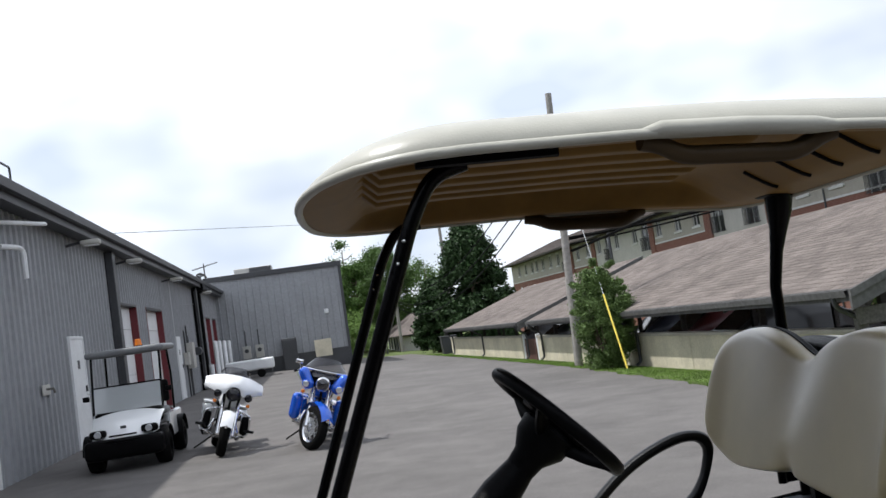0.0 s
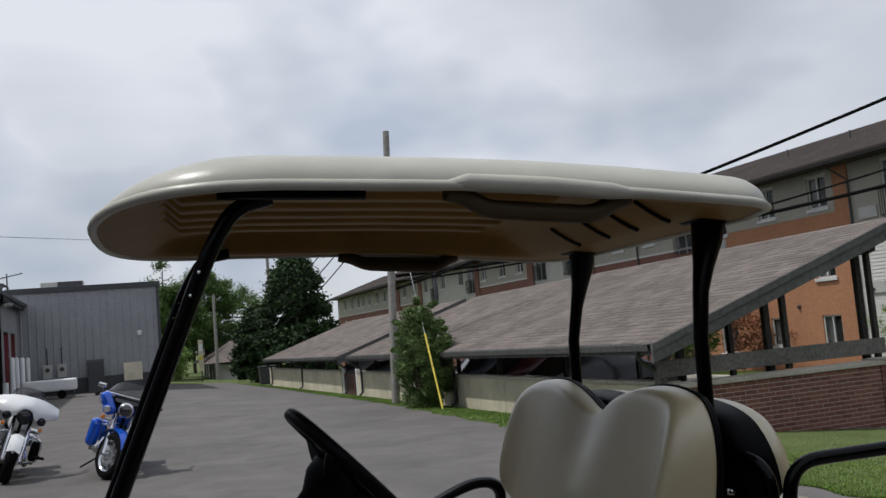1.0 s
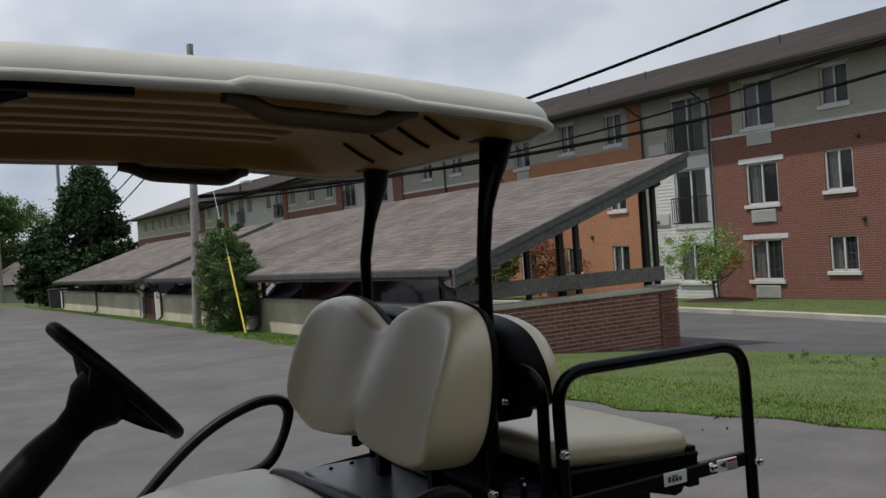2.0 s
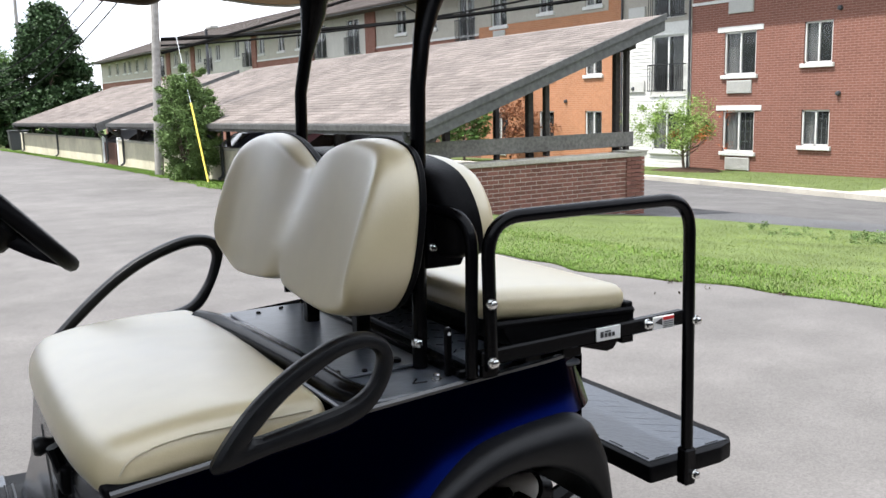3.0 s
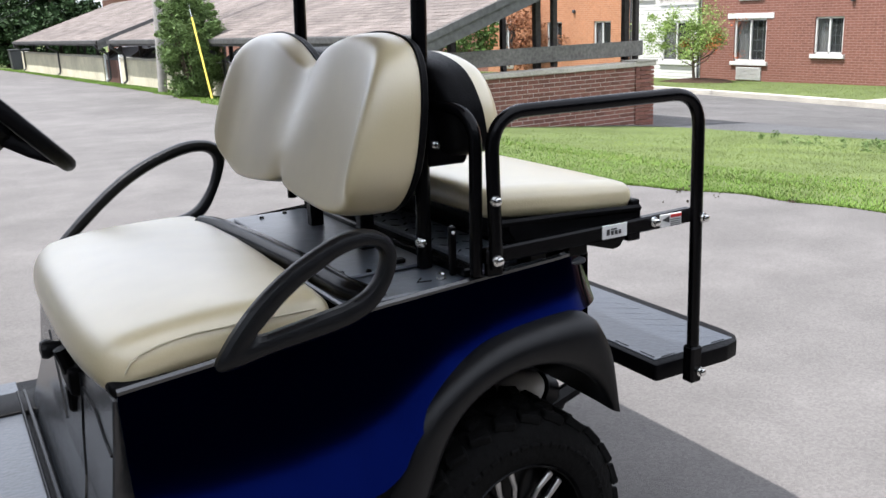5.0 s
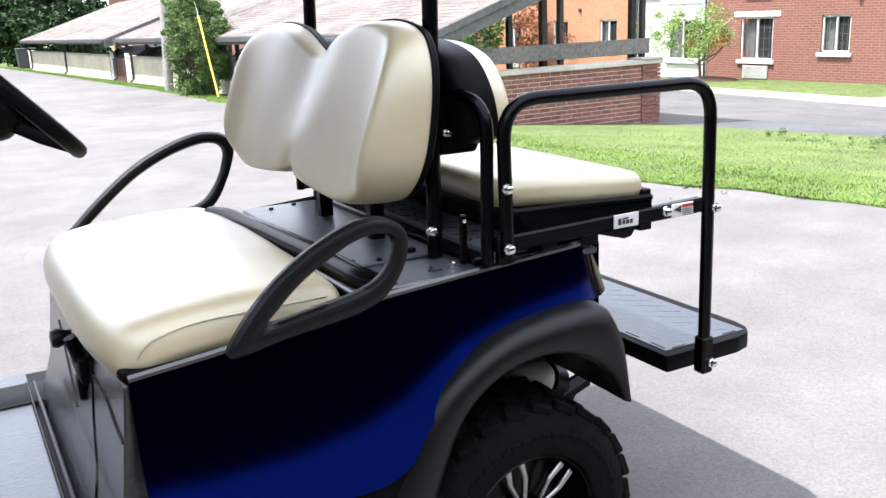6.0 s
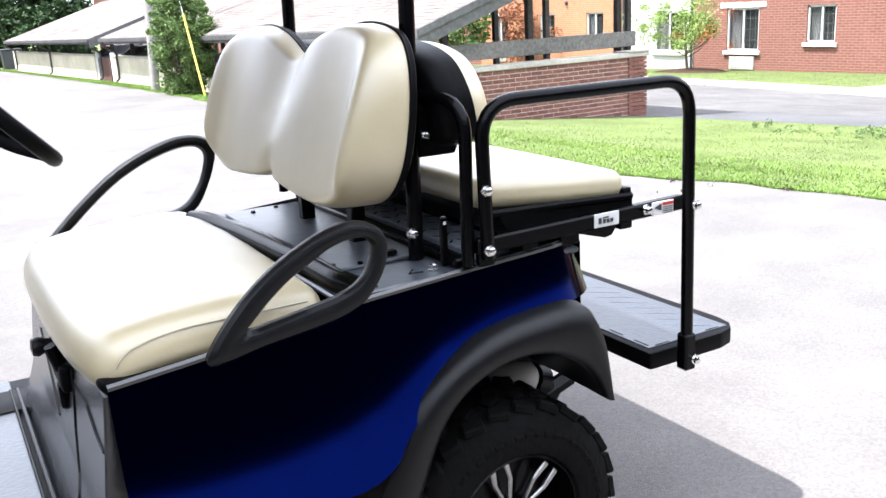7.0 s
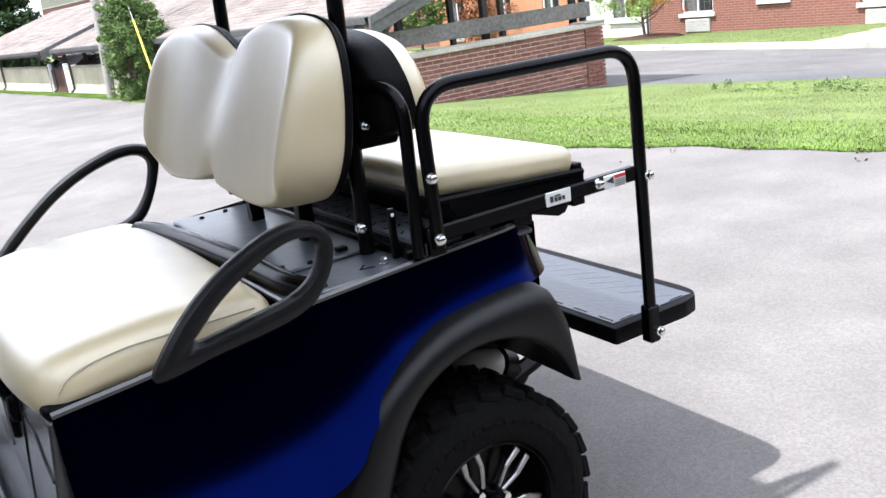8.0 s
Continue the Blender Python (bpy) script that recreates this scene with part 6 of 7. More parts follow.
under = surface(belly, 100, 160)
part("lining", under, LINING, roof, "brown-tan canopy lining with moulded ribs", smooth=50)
rim_pts = [canopy(u / 40, 0.0) for u in range(41)] + [canopy(1, v / 10) for v in range(1, 10)] + [canopy(1 - u / 40, 1.0) for u in range(41)] + [canopy(0, 1 - v / 10) for v in range(1, 10)]
part("edge", tube([p + Vector((0, 0, -0.003)) for p in rim_pts], 0.010, 8, closed=True), TAN, roof, smooth=60)
for sy in (-1, 1):
    # moulded hand-hold on each long edge: a swollen lip with a grab bar hung below it
    pts = [(-0.70, 1.786), (-0.655, 1.788), (-0.50, 1.776), (-0.37, 1.761), (-0.29, 1.750)]
    part("hand_hold", tube([(x, sy * 0.598, z) for x, z in pts], [0.006, 0.017, 0.018, 0.017, 0.006], 10), TAN, roof, smooth=60)
    part("hand_grip", tube(rounded([(-0.69, sy * 0.575, 1.776), (-0.655, sy * 0.57, 1.768), (-0.61, sy * 0.56, 1.742), (-0.39, sy * 0.56, 1.722), (-0.345, sy * 0.57, 1.746), (-0.32, sy * 0.575, 1.752)], 0.03, 4), 0.0185, 8), SHADED_GRIP, roof, smooth=60)
    if sy > 0:
        part("grip_web", prism([(-0.66, 1.770), (-0.61, 1.744), (-0.39, 1.724), (-0.345, 1.748)], "y", sy * 0.553, sy * 0.559), SHADED_GRIP, roof)
    if sy < 0:
        part("drip_channel", tube([(-1.10, sy * 0.555, 1.790), (-0.84, sy * 0.565, 1.779)], 0.010, 6), BLACK_PL, roof)
for y in (0.16, -0.02, -0.17, -0.32):
    # black tubes paint the shade of moulded grooves down the hollow's slanted rear wall
    pts = []
    for k in range(6):
        x = -0.165 + 0.085 * k / 5
        pts.append((x, y, rim_z(x) - 0.008 + 0.070 * (1 - ease(0.79, 0.92, (x + 1.338) / 1.392))))
    part("groove_shade", tube(pts, 0.006, 6), BLACK_PL, roof)
for sy in (-1, 1):
    y = sy * 0.49
    line = [(-1.52, 0.72), (-1.315, 1.222), (-1.115, 1.70), (-1.068, 1.775), (-1.0, 1.792)] if sy < 0 else [(-1.55, 0.72), (-1.407, 1.059), (-1.146, 1.70), (-1.092, 1.782), (-1.02, 1.792)]
    st = part("front_strut", tube(rounded([(x, y, z) for x, z in line], 0.06), 0.0165, 10, flat=0.8), BLACK_ST, cart, "black steel front canopy strut", smooth=50)
    for x, z in ((-1.136, 1.66), (-1.153, 1.62)) if sy < 0 else ((-1.165, 1.66), (-1.181, 1.62)):
        part("screw", lathe([(0, -0.003), (0.0035, -0.0025), (0.004, 0)], 8, axis="y"), ZINC, st, m=Matrix.Translation((x, y - 0.0145, z)))
    ys, o = sy * 0.375, 0.0 if sy < 0 else 0.036
    part("rear_strut", tube([(-0.080 + o, ys, 0.862), (-0.074 + o, ys, 1.20), (-0.067 + o, ys, 1.46), (-0.050 + o, ys * 0.98, 1.56), (-0.030 + o * 0.8, ys * 0.96, 1.62), (-0.008 + o * 0.4, ys * 0.93, 1.675), (0.010, ys * 0.91, 1.735)], [0.0175, 0.0175, 0.0175, 0.0195, 0.026, 0.037, 0.044], 12, flat=0.95), BLACK_ST, cart, "black steel rear canopy strut", smooth=50)
    part("strut_pad", pillow(-0.045, 0.07, ys * 0.91 - 0.05, ys * 0.91 + 0.05, 1.718, 1.742, 0.01, n=4), BLACK_PL, roof, smooth=60)

# ---- trees and shrubs ----
LEAF = mat("leaf", (0.075, 0.135, 0.032), 0.6, noise_scale=2, vary=0.35, spec=0.25, island=0.45)
LEAF_DARK = mat("dark_leaf", (0.030, 0.060, 0.020), 0.6, noise_scale=2, vary=0.35, spec=0.25, island=0.45)
LEAF_LIGHT = mat("light_leaf", (0.14, 0.225, 0.055), 0.6, noise_scale=2, vary=0.3, spec=0.25, island=0.4)
LEAF_RED = mat("red_leaf", (0.35, 0.09, 0.03), 0.6, noise_scale=2, vary=0.3, spec=0.25, island=0.3)
BARK = mat("bark", (0.11, 0.085, 0.065), 0.95, noise_scale=14, vary=0.35, bump=0.6, spec=0.15)


def leaves(name, centres, count, size, rnd, material, parent, kind=""):
    """Many small folded leaves gathered round clump centres (x, y, z, radius)."""
    verts, faces = [], []
    for _ in range(count):
        cx, cy, cz, r = rnd.choice(centres)
        d = Vector((rnd.gauss(0, 1), rnd.gauss(0, 1), rnd.gauss(0, 0.75))) * r * 0.6
        p = Vector((cx, cy, cz)) + d
        a = Vector((rnd.gauss(0, 1), rnd.gauss(0, 1), rnd.gauss(0, 0.6))).normalized()
        b = a.cross(Vector((rnd.gauss(0, 1), rnd.gauss(0, 1), rnd.gauss(0, 1)))).normalized()
        s = size * rnd.uniform(0.6, 1.35)
        n = len(verts)
        verts += [tuple(p - a * s * 0.6), tuple(p + b * s * 0.33 + Vector((0, 0, s * 0.1))), tuple(p + a * s * 0.6), tuple(p - b * s * 0.33)]
        faces += [(n, n + 1, n + 2, n + 3)]
    me = bpy.data.meshes.new(name)
    me.from_pydata(verts, [], faces)
    me.materials.append(material)
    ob = new(name, me)
    ob.parent = parent
    return tagged(ob, kind=kind)


def limbs(rnd, base, top, r0, spread, count, bm):
    """A tapered trunk with forking limbs; returns the limb ends."""
    b, t = Vector(base), Vector(top)
    pts = [b + (t - b) * k / 6 + Vector((rnd.gauss(0, 1), rnd.gauss(0, 1), 0)) * r0 * 0.35 * (k > 0) for k in range(7)]
    tube(pts, [r0 * (1 - 0.8 * k / 6) for k in range(7)], 8, bm=bm)
    ends = [pts[-1]]
    for k in range(count):
        f = rnd.uniform(0.25, 0.95)
        s = b + (t - b) * f
        ang = rnd.uniform(0, 6.283)
        e = s + Vector((math.cos(ang), math.sin(ang), rnd.uniform(0.3, 0.9))) * spread * rnd.uniform(0.6, 1.0) * (1.15 - 0.6 * f)
        m = (s + e) / 2 + Vector((0, 0, -0.08 * spread))
        tube([s, m, e], [r0 * 0.4 * (1 - 0.5 * f), r0 * 0.25, r0 * 0.08], 6, bm=bm)
        ends.append(e)
    return ends


def tree(x, y, height, width, count, size, material, seed, label, shape="round", trunk_r=0.2, group=""):
    t = thing("tree", label, "tree", group)
    rnd = random.Random(seed)
    g = ground_z(x, y)
    bm = bmesh.new()
    ends = limbs(rnd, (x, y, g - 0.1), (x, y, g + height * 0.85), trunk_r, width * 0.42, 16, bm)
    part("trunk", bm, BARK, t, "rough brown trunk and limbs", smooth=60)
    cl = []
    for k in range(150):
        f = rnd.random()
        z = g + height * (0.08 + 0.90 * f) if shape == "cone" else g + height * (0.22 + 0.74 * f)
        w = width * 0.5 * (float(np.interp(f, [0, 0.25, 0.5, 0.75, 0.9, 1.0], [0.85, 1.0, 0.82, 0.5, 0.26, 0.05])) if shape == "cone" else math.sin(math.pi * (0.15 + 0.8 * f)) ** 0.7)
        ang = rnd.uniform(0, 6.283)
        rr = w * rnd.uniform(0.2, 1.0) ** 0.6
        cl.append((x + math.cos(ang) * rr, y + math.sin(ang) * rr, z, width * rnd.uniform(0.05, 0.11)))
    cl += [(e.x, e.y, e.z, width * 0.07) for e in ends]
    leaves("crown", cl, count, size, rnd, material, t)
    return t


tree(9.3, 55.5, 8.2, 5.1, 90000, 0.19, LEAF_DARK, 11, "dense dark green spruce-shaped tree behind the carports", "cone", 0.22)
tree(7.0, 58.5, 4.8, 3.2, 40000, 0.18, LEAF_DARK, 12, "dark green tree at the lane's end", "cone", 0.16)
tree(3.0, 74.0, 7.6, 4.6, 60000, 0.135, LEAF, 14, "tall green roadside tree", "round", 0.22, "trees at the lane's end")
tree(-1.2, 77.0, 5.2, 5.0, 60000, 0.135, LEAF_LIGHT, 15, "bright green roadside tree", "round", 0.22, "trees at the lane's end")
tree(5.8, 80.0, 9.4, 6.0, 60000, 0.135, LEAF, 16, "tall green roadside tree", "round", 0.22, "trees at the lane's end")
tree(22.6, 32.6, 3.4, 2.6, 5200, 0.13, LEAF, 17, "small green tree in front of the orange brick wall", "round", 0.07)
woods = tagged(new("woods"), "belt of mixed green woods beyond the lane", "woods")
rnd = random.Random(21)
wood_clumps, bm = [], bmesh.new()
for k in range(26):
    wx, wy = -40 + 2.1 * k + rnd.uniform(-1, 1), rnd.uniform(84, 104)
    h = rnd.uniform(7.5, 11.0) * (0.5 if wx < 1.5 else 1.0)
    limbs(rnd, (wx, wy, -0.8), (wx, wy, h * 0.85), 0.2, 2.0, 5, bm)
    for j in range(16):
        wood_clumps.append((wx + rnd.gauss(0, 1.3), wy + rnd.gauss(0, 1.3), h * rnd.uniform(0.1, 1.0) - 0.5, rnd.uniform(0.5, 1.3)))
part("trunk", bm, BARK, woods)
leaves("crown", wood_clumps, 150000, 0.17, rnd, LEAF, woods, "stuff")
hedge = thing("hedge", "bright green scrub at the end of the lane", "shrub")
leaves("crown", [(rnd.uniform(-1.2, 3.0), 66.5 + rnd.uniform(0, 5), rnd.uniform(-0.3, 2.6), rnd.uniform(0.4, 0.9)) for _ in range(50)], 14000, 0.16, rnd, LEAF_LIGHT, hedge)
BUSH_LEAF = mat("bush_leaf", (0.105, 0.165, 0.05), 0.6, noise_scale=3, vary=0.3, spec=0.25, island=0.4)
bush = thing("bush", "leafy green bush at the foot of the utility pole", "shrub")
bm = bmesh.new()
rnd = random.Random(31)
bx, by = 5.30, 18.1
bz = ground_z(bx, by)
for k in range(14):
    a = rnd.uniform(0, 6.283)
    e = Vector((bx + math.cos(a) * 0.5, by + math.sin(a) * 0.5, bz + rnd.uniform(1.2, 2.3)))
    tube([(bx, by, bz - 0.05), ((bx + e.x) / 2, (by + e.y) / 2, bz + 0.7), e], [0.035, 0.025, 0.006], 6, bm=bm)
part("stems", bm, BARK, bush)
cl = []
for k in range(190):
    f, a = rnd.random(), rnd.uniform(0, 6.283)
    r = 0.66 * math.sin(math.pi * (0.16 + 0.74 * f)) ** 0.8 * rnd.random() ** 0.45
    cl.append((min(5.80, bx + math.cos(a) * r), by + math.sin(a) * r, bz + 0.10 + 2.15 * f, rnd.uniform(0.07, 0.17)))
for k in range(16):
    # long shoots that stand out of the outline
    a, f = rnd.uniform(0, 6.283), rnd.uniform(0.45, 1.0)
    r = rnd.uniform(0.48, 0.68) * (1.15 - 0.5 * f)
    cl += [(min(5.84, bx + math.cos(a) * r * q), by + math.sin(a) * r * q, bz + 0.3 + (1.9 + 0.25 * q) * f, 0.055) for q in (0.9, 1.05, 1.2)]
leaves("crown", cl, 90000, 0.040, rnd, BUSH_LEAF, bush)
small = thing("tree", "small ornamental tree with green and reddish leaves in a mulch bed", "tree")
bm = bmesh.new()
rnd = random.Random(41)
sx, sy0 = 23.6, 20.3
sz = ground_z(sx, sy0) + 0.1
ends = limbs(rnd, (sx, sy0, sz), (sx - 0.1, sy0 + 0.1, sz + 1.9), 0.06, 1.15, 16, bm)
part("trunk", bm, BARK, small, smooth=60)
left = [(e.x + rnd.gauss(0, 0.25), e.y + abs(rnd.gauss(0.35, 0.4)), e.z + rnd.gauss(0.15, 0.25), rnd.uniform(0.15, 0.34)) for e in ends for _ in range(3)]
leaves("crown", left, 11000, 0.055, rnd, mat("pale_leaf", (0.20, 0.29, 0.075), 0.6, noise_scale=2, vary=0.3, spec=0.25, island=0.35), small)
leaves("crown", [(e.x, e.y - abs(rnd.gauss(0.45, 0.3)), e.z + rnd.gauss(0, 0.25), 0.22) for e in ends[:7]], 420, 0.052, rnd, LEAF_RED, small)
MULCH = mat("mulch", (0.055, 0.035, 0.025), 0.95, noise_scale=30, vary=0.4, bump=0.7, spec=0.1)
mb = tagged(part("mulch_bed", lathe([(0.0, 0.14), (0.6, 0.12), (1.2, 0.05), (1.35, -0.05)], 26), MULCH, m=Matrix.Translation((sx, sy0, sz))), "dark mulch bed round the small tree", "mulch", kind="structure")
weeds = thing("weed_patch", "low weedy plants with pale flowers in the lawn", "weeds")
rnd = random.Random(51)
leaves("leaf_clump", [(9.3 + rnd.gauss(0, 0.35), 4.7 + rnd.gauss(0, 0.6), ground_z(9.3, 4.7) + rnd.uniform(0.0, 0.04), 0.05) for _ in range(50)], 2200, 0.024, rnd, BUSH_LEAF, weeds)
shrub = thing("shrub", "reddish shrub by the orange brick wall", "shrub")
rnd = random.Random(61)
leaves("crown", [(25.2 + rnd.gauss(0, 0.2), 32.0 + rnd.gauss(0, 0.7), -1.4 + rnd.uniform(0.2, 3.2), 0.35) for _ in range(26)], 2600, 0.11, rnd, mat("russet_leaf", (0.20, 0.075, 0.03), 0.7, noise_scale=2, vary=0.3, island=0.35), shrub)

litter = thing("leaf_litter", "small dark leaf litter lying near the lawn edge", "litter")
rnd = random.Random(81)
leaves("litter_clump", [(x + rnd.gauss(0, 0.10), y + rnd.gauss(0, 0.06), ground_z(x, y) + 0.012, 0.03) for x, y in ((4.3, 2.92), (4.42, 2.9), (4.5, 2.02), (3.9, 2.6), (4.6, 1.2), (4.3, 3.3)) for _ in range(3)], 90, 0.024, rnd, mat("dry_leaf", (0.07, 0.055, 0.04), 0.9, noise_scale=8, vary=0.3, spec=0.1), litter, "stuff")

# ---- poles and wires ----
POLE = mat("pole_wood", (0.30, 0.285, 0.265), 0.9, noise_scale=10, vary=0.2, bump=0.3, stain=0.2, spec=0.15)
PX, PY = 5.45, 20.6
pole = thing("utility_pole", "tall weathered grey wooden utility pole", "utility pole")
part("shaft", lathe([(0.0, 7.15), (0.082, 7.15), (0.09, 5.0), (0.112, 0.0), (0.118, -0.4)], 16), POLE, pole, smooth=50, m=Matrix.Translation((PX - 0.17, PY, ground_z(PX, PY))) @ Matrix.Rotation(radians(2.5), 4, "Y"))
guy = thing("guy_wire", "steel guy wire with a yellow plastic guard", "guy wire")
g0, g1 = Vector((5.13, 16.53, ground_z(5.13, 16.53) + 0.03)), Vector((5.40, 20.45, 6.2))
d = (g1 - g0).normalized()
part("wire", tube([g0, g1], 0.006, 5), ZINC, guy)
YELLOW = mat("yellow_plastic", (0.76, 0.60, 0.08), 0.5, noise_scale=12, vary=0.08, stain=0.15)
part("guard", tube([g0 + d * 0.02, g0 + d * 1.93], 0.022, 8), YELLOW, guy, "yellow plastic guard")
FX, FY = 5.55, 69.0
far_pole = thing("utility_pole", "thin grey wooden pole at the lane's end", "utility pole")
part("shaft", lathe([(0.0, 6.4), (0.1, 6.4), (0.14, 0.0), (0.14, -0.4)], 12), POLE, far_pole, smooth=50, m=Matrix.Translation((FX, FY, ground_z(FX, FY))))
third = thing("utility_pole", "grey pole behind the dark tree", "utility pole")
part("shaft", lathe([(0.0, 9.0), (0.1, 9.0), (0.14, -0.4)], 12), POLE, third, smooth=50, m=Matrix.Translation((8.4, 60.0, -0.7)))
lp = thing("street_lamp", "grey lot lamp on a thin steel pole behind the carport", "street lamp")
part("pole", tube([(11.3, 34.0, -0.9), (11.3, 34.0, 4.45)], 0.06, 8), DARK_TRIM, lp)
part("arm", tube([(11.3, 34.0, 4.4), (11.3, 33.5, 4.45)], 0.03, 6), DARK_TRIM, lp)
part("head", pillow(11.13, 11.47, 33.0, 33.6, 4.38, 4.52, 0.05, n=4), AC_MAT, lp, smooth=60)


def cable(a, b, sag, r, label, reach=1.0):
    """A hanging wire from a to b; reach carries it on past b."""
    c = thing("cable", label, "cable", "overhead cables")
    a, b = Vector(a), Vector(b)
    ks = [reach * k / 30 for k in range(31)]
    part("wire", tube([a + (b - a) * k + Vector((0, 0, -4 * sag * k * (1 - k))) for k in ks], r, 5), RUBBER, c)


cable((PX + 0.1, PY, 2.72), (13.33, 9.92, 5.5), 0.12, 0.036, "thick black overhead cable", 1.8)
cable((PX + 0.1, PY, 2.9), (18.56, 9.88, 5.5), 0.60, 0.024, "thin black overhead cable", 1.3)
cable((PX + 0.1, PY, 3.05), (23.15, 12.71, 5.5), 0.48, 0.048, "thick black overhead cable towards the flats", 1.2)
for z, e, s in ((5.9, 4.6, 1.9), (5.3, 3.4, 1.7), (4.9, 2.9, 1.9)):
    cable((PX, PY, z), (FX, FY, e), s, 0.02, "sagging black overhead cable along the lane")
cable((-6.0, 19.83, 4.6), (-1.45, 40.0, 6.69), 0.0, 0.008, "thin service cable over the yard", 1.5)

# ---- far garage, sign, bin ----
gar = thing("garage", "small far garage with a brown hipped roof and white wall", "garage")
part("wall", box(5.6, 9.6, 70, 82, -1.2, 0.42), WHITE_SIDING, gar)
bm = bmesh.new()
v = [bm.verts.new(p) for p in ((4.7, 69.2, 0.55), (10.4, 69.2, 0.55), (10.4, 83, 0.55), (4.7, 83, 0.55), (7.5, 72.2, 2.25), (7.5, 80, 2.25))]
for q in ((0, 1, 4), (1, 2, 5, 4), (2, 3, 5), (3, 0, 4, 5), (0, 3, 2, 1)):
    bm.faces.new([v[k] for k in q])
part("roof", bm, SHINGLE, gar)
for y in (72, 74.5, 77, 79.5):
    part("downpipe", tube([(5.5, y, -0.6), (5.5, y, 0.4)], 0.05, 6), DARK_TRIM, gar)
sign = thing("road_sign", "narrow upright pale sign with a yellow band", "sign")
part("board", box(3.98, 4.30, 66.0, 66.08, 0.15, 2.35, 0.02), BEIGE_WALL, sign)
part("band", box(4.0, 4.28, 65.985, 65.998, 1.55, 2.05), WHITE_PAINT, sign)
part("band", box(4.0, 4.28, 65.985, 65.998, 0.95, 1.20), YELLOW, sign)
part("post", box(4.10, 4.18, 66.0, 66.06, -0.9, 0.148), DARK_TRIM, sign)
binn = thing("bin", "dark wheeled bin beside the carport wall", "bin")
part("body", prism([(6.0, -0.6), (6.75, -0.6), (6.85, 0.35), (5.95, 0.35)], "y", 49.6, 50.3, 0.03), DARK_TRIM, binn)
part("lid", box(5.92, 6.9, 49.55, 50.35, 0.352, 0.42, 0.02), DARK_TRIM, binn)

# ---- unseen shed added behind the viewer, dark for the cart's side to reflect ----
BLACK_SHED = mat("black_siding", (0.018, 0.018, 0.02), 0.6, noise_scale=8, vary=0.2, stain=0.2, spec=0.2)
back = thing("unseen_shed", "unseen low dark shed added for the blue panels to reflect", "shed")
part("siding_panel", ribbed(-7.0, 11.0, -0.4, 2.45, "x", -3.7, 1, 0.3, 0.032), BLACK_SHED, back)
part("wall_core", box(-7.0, 11.0, -4.0, -3.71, -0.6, 2.45), BLACK_SHED, back)
part("roof", prism([(-3.6, 2.453), (-3.6, 2.50), (-9.0, 3.1), (-9.0, 2.453)], "x", -7.1, 11.1), BLACK_SHED, back)


# ---- vehicles in the yard ----
CHROME = mat("chrome", (0.75, 0.75, 0.76), 0.08, 1.0, noise_scale=20, vary=0.05)
WHITE_GLOSS = mat("white_gloss", (0.78, 0.79, 0.80), 0.15, noise_scale=40, vary=0.02, coat=0.8)
BRIGHT_BLUE = mat("bright_blue_gloss", (0.005, 0.09, 0.55), 0.15, 0.25, noise_scale=120, vary=0.06, coat=1.0)
SMOKE = glass_mat("smoked_screen", (0.02, 0.02, 0.025), 0.04, 0.25)
CLEAR = glass_mat("clear_screen", (0.75, 0.78, 0.8), 0.03, 0.68)
LENS = mat("lamp_glass", (0.7, 0.72, 0.74), 0.06, 0.6, noise_scale=8, vary=0.1)
ENGINE = mat("engine_metal", (0.22, 0.22, 0.23), 0.35, 0.9, noise_scale=30, vary=0.3, bump=0.1)


def bike_wheel(parent, x, r, w, turn=0.0):
    h = new("wheel")
    h.matrix_basis = Matrix.Translation((x, 0, r)) @ Matrix.Rotation(turn, 4, "Z")
    h.parent = parent
    h.empty_display_size = 0.1
    prof = [(r - 0.11, -w * 0.8), (r - 0.05, -w), (r - 0.012, -w * 0.6), (r, 0), (r - 0.012, w * 0.6), (r - 0.05, w), (r - 0.11, w * 0.8)]
    part("tyre", lathe(prof, 32, axis="y"), RUBBER, h, smooth=60)
    rim = part("rim", lathe([(r - 0.11, -w * 0.85), (r - 0.14, -w * 0.6), (r - 0.14, w * 0.6), (r - 0.11, w * 0.85)], 32, axis="y"), CHROME, h, smooth=60)
    for k in range(9):
        a = 2 * math.pi * k / 9
        part("spoke", tube([(0.04 * math.cos(a), 0, 0.04 * math.sin(a)), ((r - 0.13) * math.cos(a), 0, (r - 0.13) * math.sin(a))], 0.011, 6), CHROME, rim)
    part("hub", lathe([(0, -0.07), (0.05, -0.07), (0.05, 0.07), (0, 0.07)], 14, axis="y"), CHROME, h, smooth=40)
    for sy in (-1, 1):
        part("brake_disc", lathe([(0.07, sy * 0.062), (0.145, sy * 0.062), (0.145, sy * 0.068), (0.07, sy * 0.068)], 24, axis="y"), ZINC, h)


